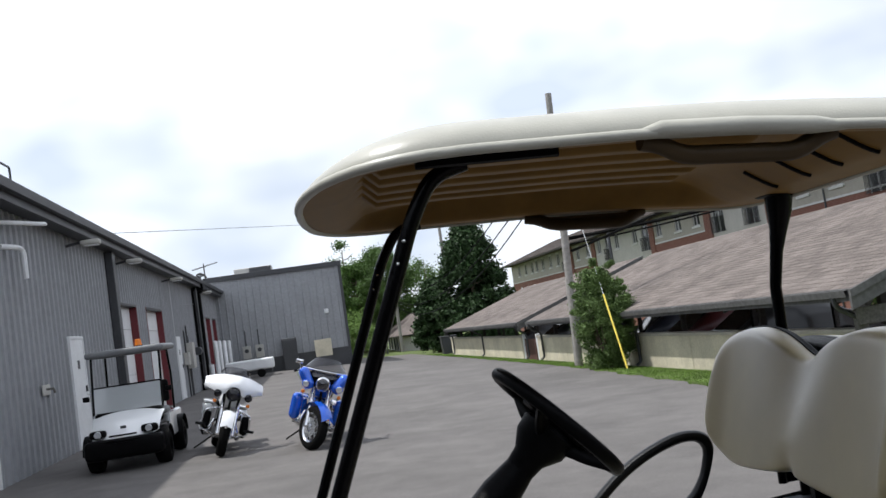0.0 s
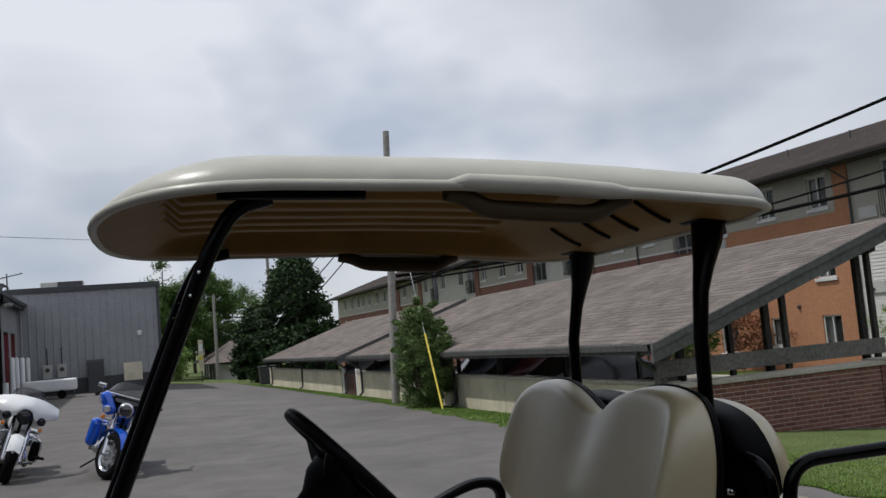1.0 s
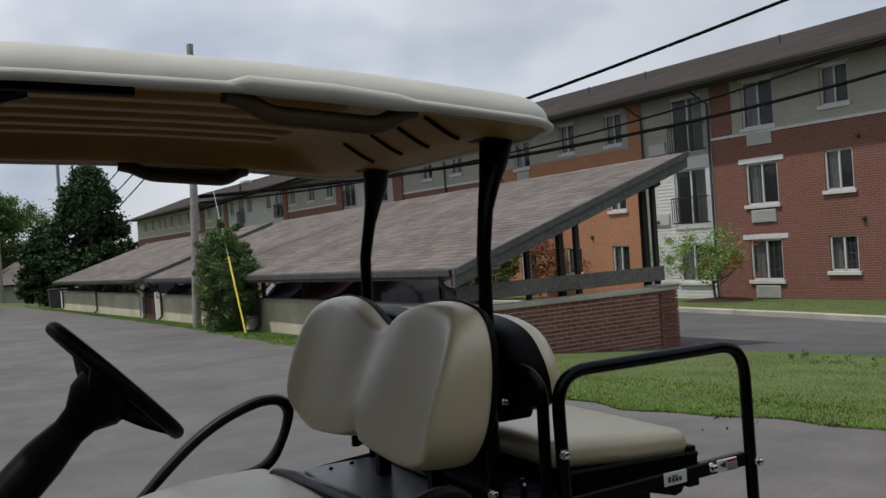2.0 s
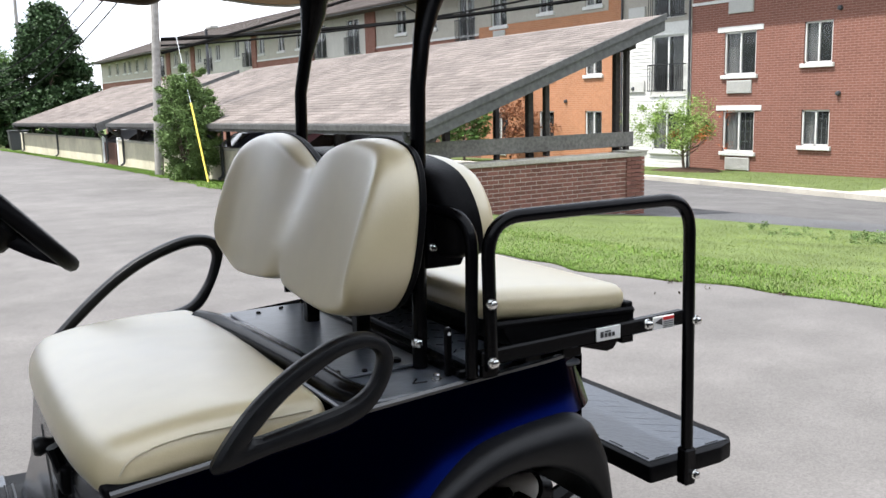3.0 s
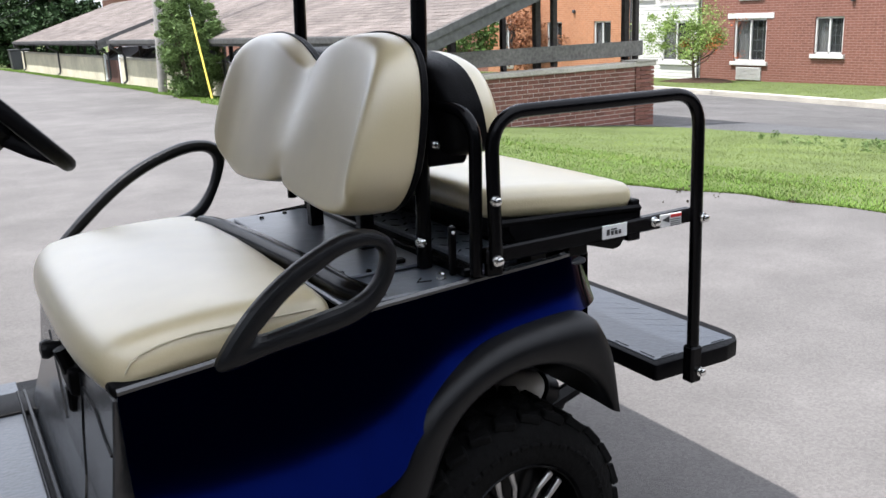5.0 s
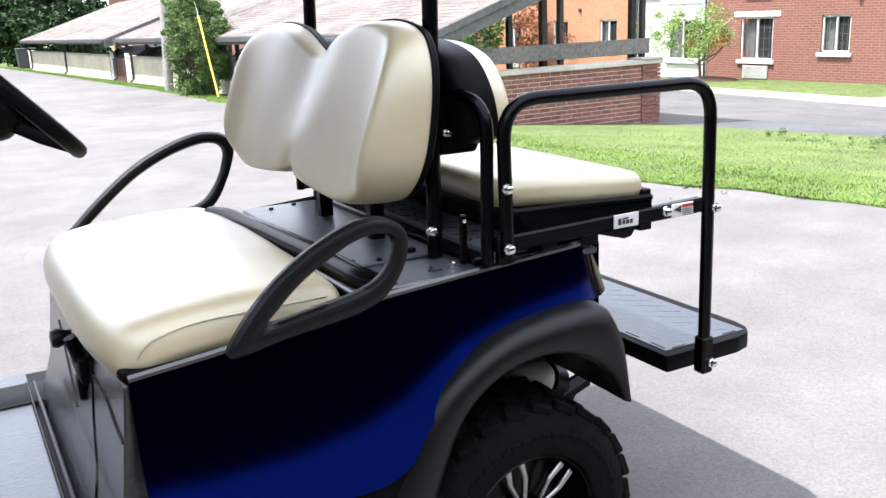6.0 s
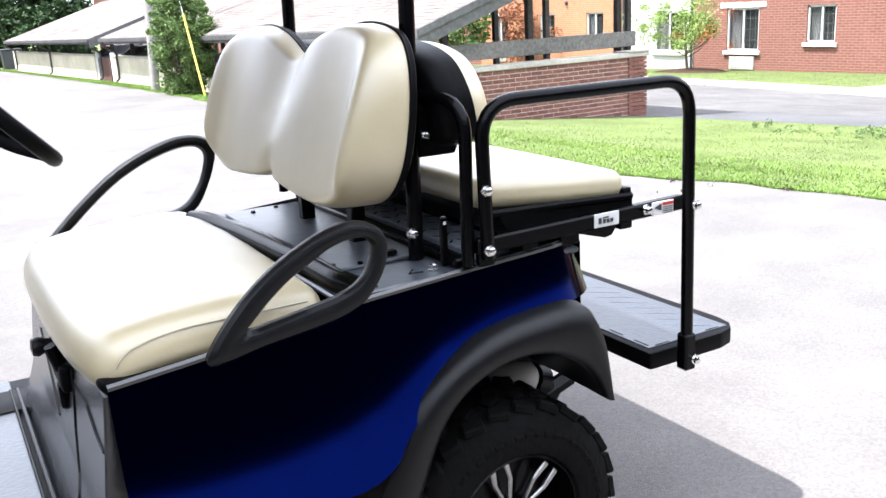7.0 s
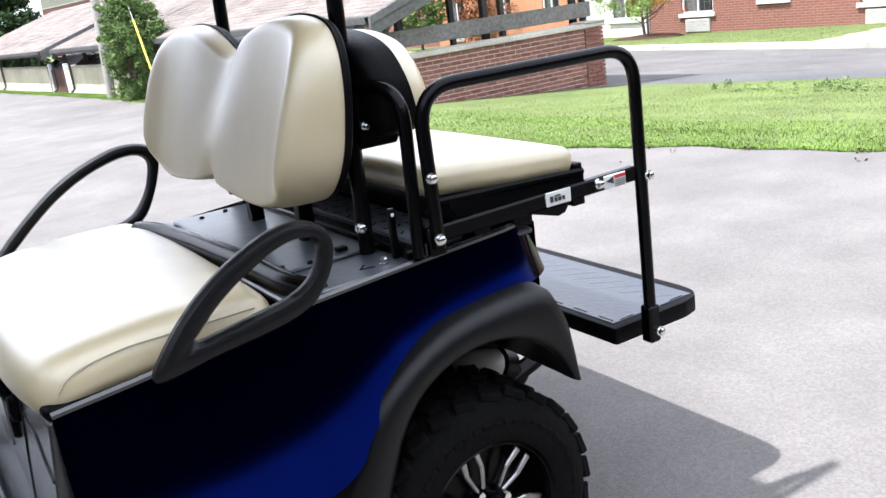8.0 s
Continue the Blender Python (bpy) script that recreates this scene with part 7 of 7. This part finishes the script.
def motorcycle(x, y, yaw, lean, paint, label, batwing):
    """A full-dress touring bike; local -x is its nose."""
    b = thing("motorcycle", label, "motorcycle", "motorcycles in the yard")
    b.matrix_world = Matrix.Translation((x, y, ground_z(x, y) + 0.005)) @ Matrix.Rotation(radians(yaw), 4, "Z") @ Matrix.Rotation(radians(lean), 4, "X") @ Matrix.Scale(0.93, 4)
    turn = radians(-4 if batwing else 32)
    bike_wheel(b, 0.0, 0.325, 0.078, turn)
    bike_wheel(b, 1.62, 0.32, 0.085)
    for sy in (-1, 1):
        part("fork_leg", tube([(0.0, sy * 0.115, 0.33), (0.14, sy * 0.115, 0.62), (0.30, sy * 0.12, 0.98)], [0.036, 0.038, 0.026], 10), CHROME, b, smooth=50)
    fn = surface(lambda u, v: (0.0 + 0.36 * math.cos(math.pi * (0.12 + 0.72 * u)) * -1, (-0.095 + 0.19 * v), 0.325 + 0.365 * math.sin(math.pi * (0.12 + 0.72 * u)) + 0.03 * math.sin(math.pi * v)), 16, 8)
    part("front_fender", fn, paint, b, smooth=60, m=Matrix.Rotation(turn, 4, "Z"))
    part("fender_tip", tube([(-0.33, 0, 0.46), (-0.345, 0, 0.50)], 0.02, 6), CHROME, b, m=Matrix.Rotation(turn, 4, "Z"))
    part("headlight", lathe([(0.0, -0.075), (0.06, -0.07), (0.092, -0.045), (0.1, 0.0), (0.1, 0.08), (0.0, 0.1)], 22, axis="x"), BLACK_PL if batwing else CHROME, b, "round headlight shell", smooth=50, m=Matrix.Translation((0.02, 0, 0.965)) @ Matrix.Scale(1.12, 4))
    part("lens", lathe([(0.0, -0.085), (0.05, -0.08), (0.08, -0.06)], 20, axis="x"), SMOKE, b, "dark reflector lens", smooth=50, m=Matrix.Translation((0.012, 0, 0.965)) @ Matrix.Scale(1.12, 4))
    for sy in (-1, 1):
        z = 0.94 if batwing else 0.93
        yy = 0.24 if batwing else 0.25
        part("spot_lamp", lathe([(0.0, -0.05), (0.045, -0.045), (0.06, -0.02), (0.06, 0.03), (0.03, 0.07), (0.0, 0.07)], 16, axis="x"), BLACK_PL if batwing else paint, b, smooth=50, m=Matrix.Translation((0.06, sy * yy, z)))
        part("lens", lathe([(0.0, -0.056), (0.046, -0.048)], 14, axis="x"), SMOKE if batwing else LENS, b, smooth=50, m=Matrix.Translation((0.056, sy * yy, z)))
        part("indicator", lathe([(0.0, -0.03), (0.025, -0.025), (0.03, 0.02), (0.0, 0.03)], 12, axis="x"), ORANGE, b, smooth=50, m=Matrix.Translation((0.10, sy * (yy + 0.02), z - 0.12)))
    if batwing:
        def wing(u, v):
            y = -0.46 + 0.92 * u
            a = abs(y) / 0.46
            top = 1.26 - 0.10 * a ** 2.2
            low = 0.92 + 0.10 * math.exp(-(y / 0.12) ** 4) + 0.10 * a ** 1.6
            z = low + (top - low) * v
            return (0.03 + 0.24 * a ** 2.2 + 0.16 * v ** 1.5 - 0.04 * math.sin(math.pi * v), y, z)
        part("fairing", surface(wing, 36, 12), paint, b, "white batwing fairing", smooth=60)
        part("fairing_back", surface(lambda u, v: Vector(wing(u, v)) + Vector((0.03, 0, -0.004)), 24, 8), BLACK_PL, b, smooth=60)
        part("windscreen", surface(lambda u, v: (0.18 + 0.20 * (2 * u - 1) ** 2 + 0.10 * v, -0.24 + 0.48 * u * 1.0, 1.25 + 0.13 * v * (1 - (2 * u - 1) ** 4 * 0.7)), 18, 6), SMOKE, b, "low smoked windscreen", smooth=60)
    else:
        for sy in (-1, 1):
            cheek = pillow(-0.09, 0.12, -0.075, 0.085, -0.17, 0.17, 0.072, n=10)
            part("fairing_cheek", cheek, paint, b, "bright blue fairing cheek", smooth=60, m=Matrix.Translation((0.17, sy * 0.255, 1.005)) @ Matrix.Rotation(sy * 0.35, 4, "Z") @ Matrix.Rotation(sy * -0.55, 4, "X") @ Matrix.Rotation(0.25, 4, "Y"))
            part("lower_fairing", pillow(0.28, 0.56, sy * 0.33 - 0.08, sy * 0.33 + 0.09, 0.36, 0.76, 0.08, n=10), paint, b, smooth=60)
        part("centre_panel", surface(lambda u, v: (0.03 + 0.10 * (2 * u - 1) ** 2 + 0.16 * v, (-0.17 + 0.34 * u) * (1 + 0.35 * v), 1.05 + 0.12 * v), 12, 5), SMOKE, b, "black gloss centre panel", smooth=60)
        part("panel_back", surface(lambda u, v: (0.045 + 0.10 * (2 * u - 1) ** 2 + 0.16 * v, (-0.17 + 0.34 * u) * (1 + 0.35 * v), 1.045 + 0.12 * v), 12, 5), BLACK_PL, b, smooth=60)
        part("windscreen", surface(lambda u, v: (0.14 + 0.20 * (2 * u - 1) ** 2 + 0.18 * v, (-0.34 + 0.68 * u) * (1 - 0.22 * v), 1.14 + 0.20 * v * (1 - (2 * u - 1) ** 4 * 0.55)), 20, 8), SMOKE, b, "dark smoked windscreen", smooth=60)
        part("screen_trim", tube([(0.12 + 0.20 * (2 * k / 14 - 1) ** 2, -0.34 + 0.68 * k / 14, 1.145) for k in range(15)], 0.014, 6), CHROME, b, smooth=50)
        part("fairing_back", pillow(0.22, 0.40, -0.26, 0.26, 0.86, 1.12, 0.06, n=6), BLACK_PL, b, smooth=60)
    part("handlebar", tube(rounded([(0.62, -0.46, 1.06), (0.44, -0.38, 1.10), (0.36, -0.1, 1.05), (0.36, 0.1, 1.05), (0.44, 0.38, 1.10), (0.62, 0.46, 1.06)], 0.1), 0.014, 8), CHROME, b, smooth=50)
    for sy in (-1, 1):
        part("grip", tube([(0.54, sy * 0.43, 1.08), (0.64, sy * 0.47, 1.055)], 0.022, 8), BLACK_PL, b)
        if not batwing:
            part("mirror", pillow(0.42, 0.45, sy * 0.42 - 0.06, sy * 0.42 + 0.06, 1.18, 1.25, 0.015, n=4), CHROME, b, smooth=60)
            part("mirror_stem", tube([(0.46, sy * 0.38, 1.10), (0.44, sy * 0.41, 1.20)], 0.007, 6), CHROME, b)
        up = 0.10 if batwing else 0.0
        part("saddlebag", pillow(1.26, 1.82, sy * 0.29 - 0.09, sy * 0.29 + 0.08, 0.36 + 1.4 * up, 0.62 + up, 0.06, n=8), paint, b, smooth=60)
        part("bag_lid", pillow(1.25, 1.83, sy * 0.29 - 0.095, sy * 0.29 + 0.085, 0.625 + up, 0.67 + up, 0.02, n=5), paint, b, smooth=60)
        if batwing:
            part("leg_guard", pillow(0.44, 0.60, sy * 0.31 - 0.07, sy * 0.31 + 0.07, 0.34, 0.64, 0.05, n=6), BLACK_PL, b, "black leg guard behind the crash bar", smooth=60)
            part("highway_peg", tube([(0.36, sy * 0.30, 0.42), (0.36, sy * 0.46, 0.42)], 0.022, 8), BLACK_ST, b)
        part("engine_guard", tube(rounded([(0.40, sy * 0.1, 0.72), (0.37, sy * 0.36, 0.66), (0.40, sy * 0.38, 0.36), (0.50, sy * 0.12, 0.26)], 0.08), 0.016, 8), CHROME, b, smooth=50)
        part("exhaust", tube(rounded([(0.78, sy * 0.16, 0.5), (0.70, sy * 0.24, 0.28), (1.0, sy * 0.27, 0.24), (1.95, sy * 0.30, 0.28)], 0.08), 0.045, 10), CHROME, b, smooth=50)
        part("floorboard", box(0.62, 0.92, sy * 0.30 - 0.05, sy * 0.30 + 0.05, 0.285, 0.305, 0.006), BLACK_ST, b)
        cyl = part("cylinder", lathe([(0.0, 0.0)] + [q for k in range(7) for q in ((0.085, 0.01 + k * 0.026), (0.085, 0.022 + k * 0.026), (0.068, 0.024 + k * 0.026), (0.068, 0.034 + k * 0.026))] + [(0.08, 0.2), (0.07, 0.26), (0.0, 0.27)], 14), ENGINE, b, "finned engine cylinder", m=Matrix.Translation((0.80 - sy * 0.05, 0, 0.42)) @ Matrix.Rotation(sy * 0.38, 4, "Y"))
    part("engine", pillow(0.58, 1.06, -0.17, 0.17, 0.22, 0.48, 0.06, n=6), ENGINE, b, smooth=60)
    part("air_cleaner", lathe([(0, -0.06), (0.09, -0.05), (0.1, 0.0), (0.09, 0.03)], 18, axis="y"), CHROME, b, smooth=50, m=Matrix.Translation((0.84, -0.2, 0.62)))
    part("radiator", box(0.44, 0.50, -0.15, 0.15, 0.40, 0.68, 0.01), BLACK_PL, b)
    part("tank", pillow(0.50, 1.06, -0.16, 0.16, 0.72, 0.95, 0.09, n=8), paint, b, smooth=60)
    part("seat", pillow(1.0, 1.66, -0.18, 0.18, 0.70, 0.82, 0.06, n=8), BLACK_PL, b, smooth=60)
    part("rear_fender", surface(lambda u, v: (1.62 - 0.37 * math.cos(math.pi * (0.15 + 0.85 * u)), -0.11 + 0.22 * v, 0.32 + 0.37 * math.sin(math.pi * (0.15 + 0.80 * u)) + 0.02 * math.sin(math.pi * v)), 16, 6), paint, b, smooth=60)
    part("frame", tube([(0.42, 0, 0.9), (0.55, 0, 0.3), (1.2, 0, 0.25), (1.5, 0, 0.5), (1.0, 0, 0.72), (0.42, 0, 0.9)], 0.022, 8), BLACK_ST, b, smooth=50)
    part("kickstand", tube([(0.75, 0.12, 0.26), (0.70, 0.38, 0.0)], 0.014, 6), BLACK_ST, b)
    return b


motorcycle(-2.86, 11.50, 98, 20, WHITE_GLOSS, "white full-dress touring motorcycle with chrome engine, on its stand", True)
motorcycle(-1.58, 10.62, 88, 20, BRIGHT_BLUE, "bright blue touring motorcycle with a dark windscreen", False)

# white utility cart
util = thing("golf_cart", "white utility golf cart with a grey roof and clear windscreen", "golf cart")
util.matrix_world = Matrix.Translation((-4.16, 12.0, 0.0)) @ Matrix.Rotation(radians(90), 4, "Z") @ Matrix.Diagonal((0.93, 1.0, 0.97, 1))
UT_GREY = mat("grey_roof_plastic", (0.14, 0.145, 0.15), 0.5, noise_scale=20, vary=0.08)
for x in (0.0, 1.62):
    for sy in (-1, 1):
        w = new("wheel")
        w.matrix_basis = Matrix.Translation((x, sy * 0.48, 0.255))
        w.parent = util
        part("tyre", lathe([(0.12, -0.1), (0.19, -0.11), (0.24, -0.09), (0.255, 0.0), (0.24, 0.09), (0.19, 0.11), (0.12, 0.1)], 28, axis="y"), RUBBER, w, smooth=60)
        part("rim", lathe([(0.0, sy * 0.06), (0.08, sy * 0.07), (0.12, sy * 0.09)], 20, axis="y"), BLACK_PL, w, smooth=60)


def hood(u, v):
    y = -0.52 + 1.04 * u
    a = abs(2 * u - 1)
    return (-0.42 + 0.62 * v ** 0.9 + 0.12 * a ** 2 * (1 - v), y * (0.88 + 0.12 * v), 0.50 + 0.36 * v ** 0.7 - 0.07 * a ** 3 + 0.03 * math.sin(math.pi * v))


part("hood", surface(hood, 28, 16), WHITE_GLOSS, util, "white plastic hood", smooth=60)
part("nose", surface(lambda u, v: (-0.42 + 0.12 * abs(2 * u - 1) ** 2 - 0.02 * math.sin(math.pi * v), (-0.52 + 1.04 * u) * 0.88, 0.36 + 0.14 * v - 0.07 * abs(2 * u - 1) ** 3 * v), 28, 6), BLACK_PL, util, smooth=60)
part("bumper", pillow(-0.52, -0.20, -0.55, 0.55, 0.20, 0.50, 0.08, n=8), BLACK_PL, util, "deep black front bumper", smooth=60)
part("brush_guard", tube(rounded([(-0.30, -0.50, 0.52), (-0.47, -0.40, 0.47), (-0.53, 0.0, 0.46), (-0.47, 0.40, 0.47), (-0.30, 0.50, 0.52)], 0.1), 0.022, 8), BLACK_PL, util, smooth=50)
part("grille", box(-0.455, -0.42, -0.19, 0.19, 0.525, 0.55, 0.004), BLACK_PL, util)
part("badge", box(-0.36, -0.33, -0.04, 0.04, 0.625, 0.665, 0.004), DARK_TRIM, util)
for sy in (-1, 1):
    hl = part("headlight", pillow(-0.40, -0.26, sy * 0.36 - 0.12, sy * 0.36 + 0.12, 0.52, 0.64, 0.05, n=5), BLACK_PL, util, smooth=60)
    part("lens", lathe([(0.0, -0.05), (0.045, -0.045), (0.055, 0.0)], 16, axis="x"), LENS, hl, smooth=50, m=Matrix.Translation((-0.385, sy * 0.355, 0.58)))
    part("side_panel", prism([(0.55, 0.34), (1.25, 0.34), (1.25, 0.70), (0.60, 0.70)], "y", sy * 0.50, sy * 0.53), WHITE_GLOSS, util)
    part("fender", surface(lambda u, v: (1.62 - 0.36 * math.cos(math.pi * u), sy * (0.36 + 0.24 * v), 0.30 + 0.30 * math.sin(math.pi * u)), 16, 4), BLACK_PL, util, smooth=60)
    part("front_fender", surface(lambda u, v: (0.0 - 0.33 * math.cos(math.pi * u), sy * (0.36 + 0.24 * v), 0.28 + 0.29 * math.sin(math.pi * u)), 16, 4), BLACK_PL, util, smooth=60)
    part("front_strut", tube([(0.20, sy * 0.50, 0.84), (0.42, sy * 0.50, 1.72)], 0.018, 8), BLACK_ST, util)
    part("rear_strut", tube(rounded([(1.32, sy * 0.50, 0.72), (1.40, sy * 0.50, 1.3), (1.36, sy * 0.48, 1.70)], 0.1), 0.018, 8), BLACK_ST, util)
    part("mirror", pillow(0.26, 0.30, sy * 0.60 - 0.05, sy * 0.60 + 0.05, 1.06, 1.14, 0.015, n=3), BLACK_PL, util, smooth=60)
part("windscreen", prism([(0.205, 0.86), (0.30, 1.24), (0.306, 1.24), (0.211, 0.86)], "y", -0.49, 0.49), CLEAR, util, "clear acrylic windscreen")
part("screen_bar", tube([(0.303, -0.5, 1.245), (0.303, 0.5, 1.245)], 0.012, 6), BLACK_PL, util)
part("roof", pillow(0.32, 1.62, -0.58, 0.58, 1.70, 1.81, 0.05, n=10), UT_GREY, util, "grey moulded roof", smooth=60)
beacon = part("beacon", lathe([(0.0, 0.13), (0.045, 0.12), (0.055, 0.03), (0.06, 0.0)], 14), ORANGE, util, "amber beacon", smooth=50, m=Matrix.Translation((1.0, -0.12, 1.81)))
part("base", lathe([(0.07, 0.02), (0.07, -0.01)], 14), BLACK_PL, beacon)
part("floor", box(0.15, 2.0, -0.5, 0.5, 0.30, 0.34, 0.01), BLACK_PL, util)
part("dash", box(0.16, 0.36, -0.48, 0.48, 0.62, 0.86, 0.03), BLACK_PL, util)
part("seat", pillow(0.78, 1.22, -0.46, 0.46, 0.68, 0.80, 0.05, n=8), UT_GREY, util, smooth=60)
part("backrest", pillow(1.20, 1.30, -0.46, 0.46, 0.86, 1.22, 0.04, n=8), BLACK_PL, util, smooth=60)
part("cargo_box", box(1.36, 2.10, -0.50, 0.50, 0.50, 0.70, 0.03), WHITE_GLOSS, util)
part("steering_wheel", tube([Vector((0.52, 0.22, 0.98)) + Vector((0.07 * math.sin(a), 0.16 * math.cos(a), 0.14 * math.sin(a))) for a in [2 * math.pi * k / 24 for k in range(24)]], 0.012, 6, closed=True), BLACK_PL, util)

trail = thing("tonneau", "long pale covered trailer at the end of the yard", "trailer")
part("body", pillow(-5.4, -3.2, 41.2, 42.6, 0.34, 0.85, 0.09, n=8), WHITE_PAINT, trail, smooth=60)
part("chassis", box(-5.2, -3.3, 41.4, 42.4, 0.20, 0.338, 0.02), DARK_TRIM, trail)
for x in (-4.6, -3.8):
    part("wheel", lathe([(0.0, -0.1), (0.18, -0.1), (0.2, 0.0), (0.18, 0.1), (0.0, 0.1)], 18, axis="y"), RUBBER, trail, smooth=50, m=Matrix.Translation((x, 41.3, 0.2)))

# ---- bricks of the end wall ----
def brick_mesh():
    return mesh_of("brick", box(-0.098, 0.098, -0.014, 0.012, -0.0268, 0.0268, 0.003), BRICK)


BRICK_ME, HALF_ME = brick_mesh(), None
rows = int((BZ1 - BZ0) / 0.0655)
cells = []
for r in range(rows):
    z = BZ1 - 0.033 - r * 0.0655
    x = BX1 - 0.10 - (0.103 if r % 2 else 0.0)
    while x > BX0 + 0.1:
        cells.append((x, z))
        x -= 0.2062
rnd = random.Random(71)
near = sorted(cells, key=lambda c: (c[1] < -0.58, -c[0]))[:300]
for x, z in near:
    share("brick", BRICK_ME, bw, Matrix.Translation((x, BY + rnd.uniform(-0.002, 0.002), z)))
bm = bmesh.new()
for x, z in cells:
    if (x, z) not in near:
        box(x - 0.098, x + 0.098, BY - 0.014, BY + 0.012, z - 0.0268, z + 0.0268, bm=bm)
for r in range(rows):
    z = BZ1 - 0.033 - r * 0.0655
    for y in (BY + 0.05, BY + 0.155) if r % 2 else (BY + 0.10,):
        w = 0.045 if r % 2 else 0.098
        box(BX1 - 0.02, BX1 + 0.004, y - w, y + w, z - 0.0268, z + 0.0268, bm=bm)
tagged(part("bricks", bm, BRICK, bw), kind="stuff")
pier = bmesh.new()
for r in range(rows):
    z = BZ1 - 0.033 - r * 0.0655
    cuts = (-0.40, -0.198, 0.004) if r % 2 else (-0.40, -0.299, -0.097, 0.004)
    for a, b in zip(cuts, cuts[1:]):
        box(BX1 + a + 0.004, BX1 + b - 0.004 * (b < 0), BY - 0.04, BY - 0.016, z - 0.0268, z + 0.0268, bm=pier)
tagged(part("pier_bricks", pier, BRICK, bw), kind="stuff")
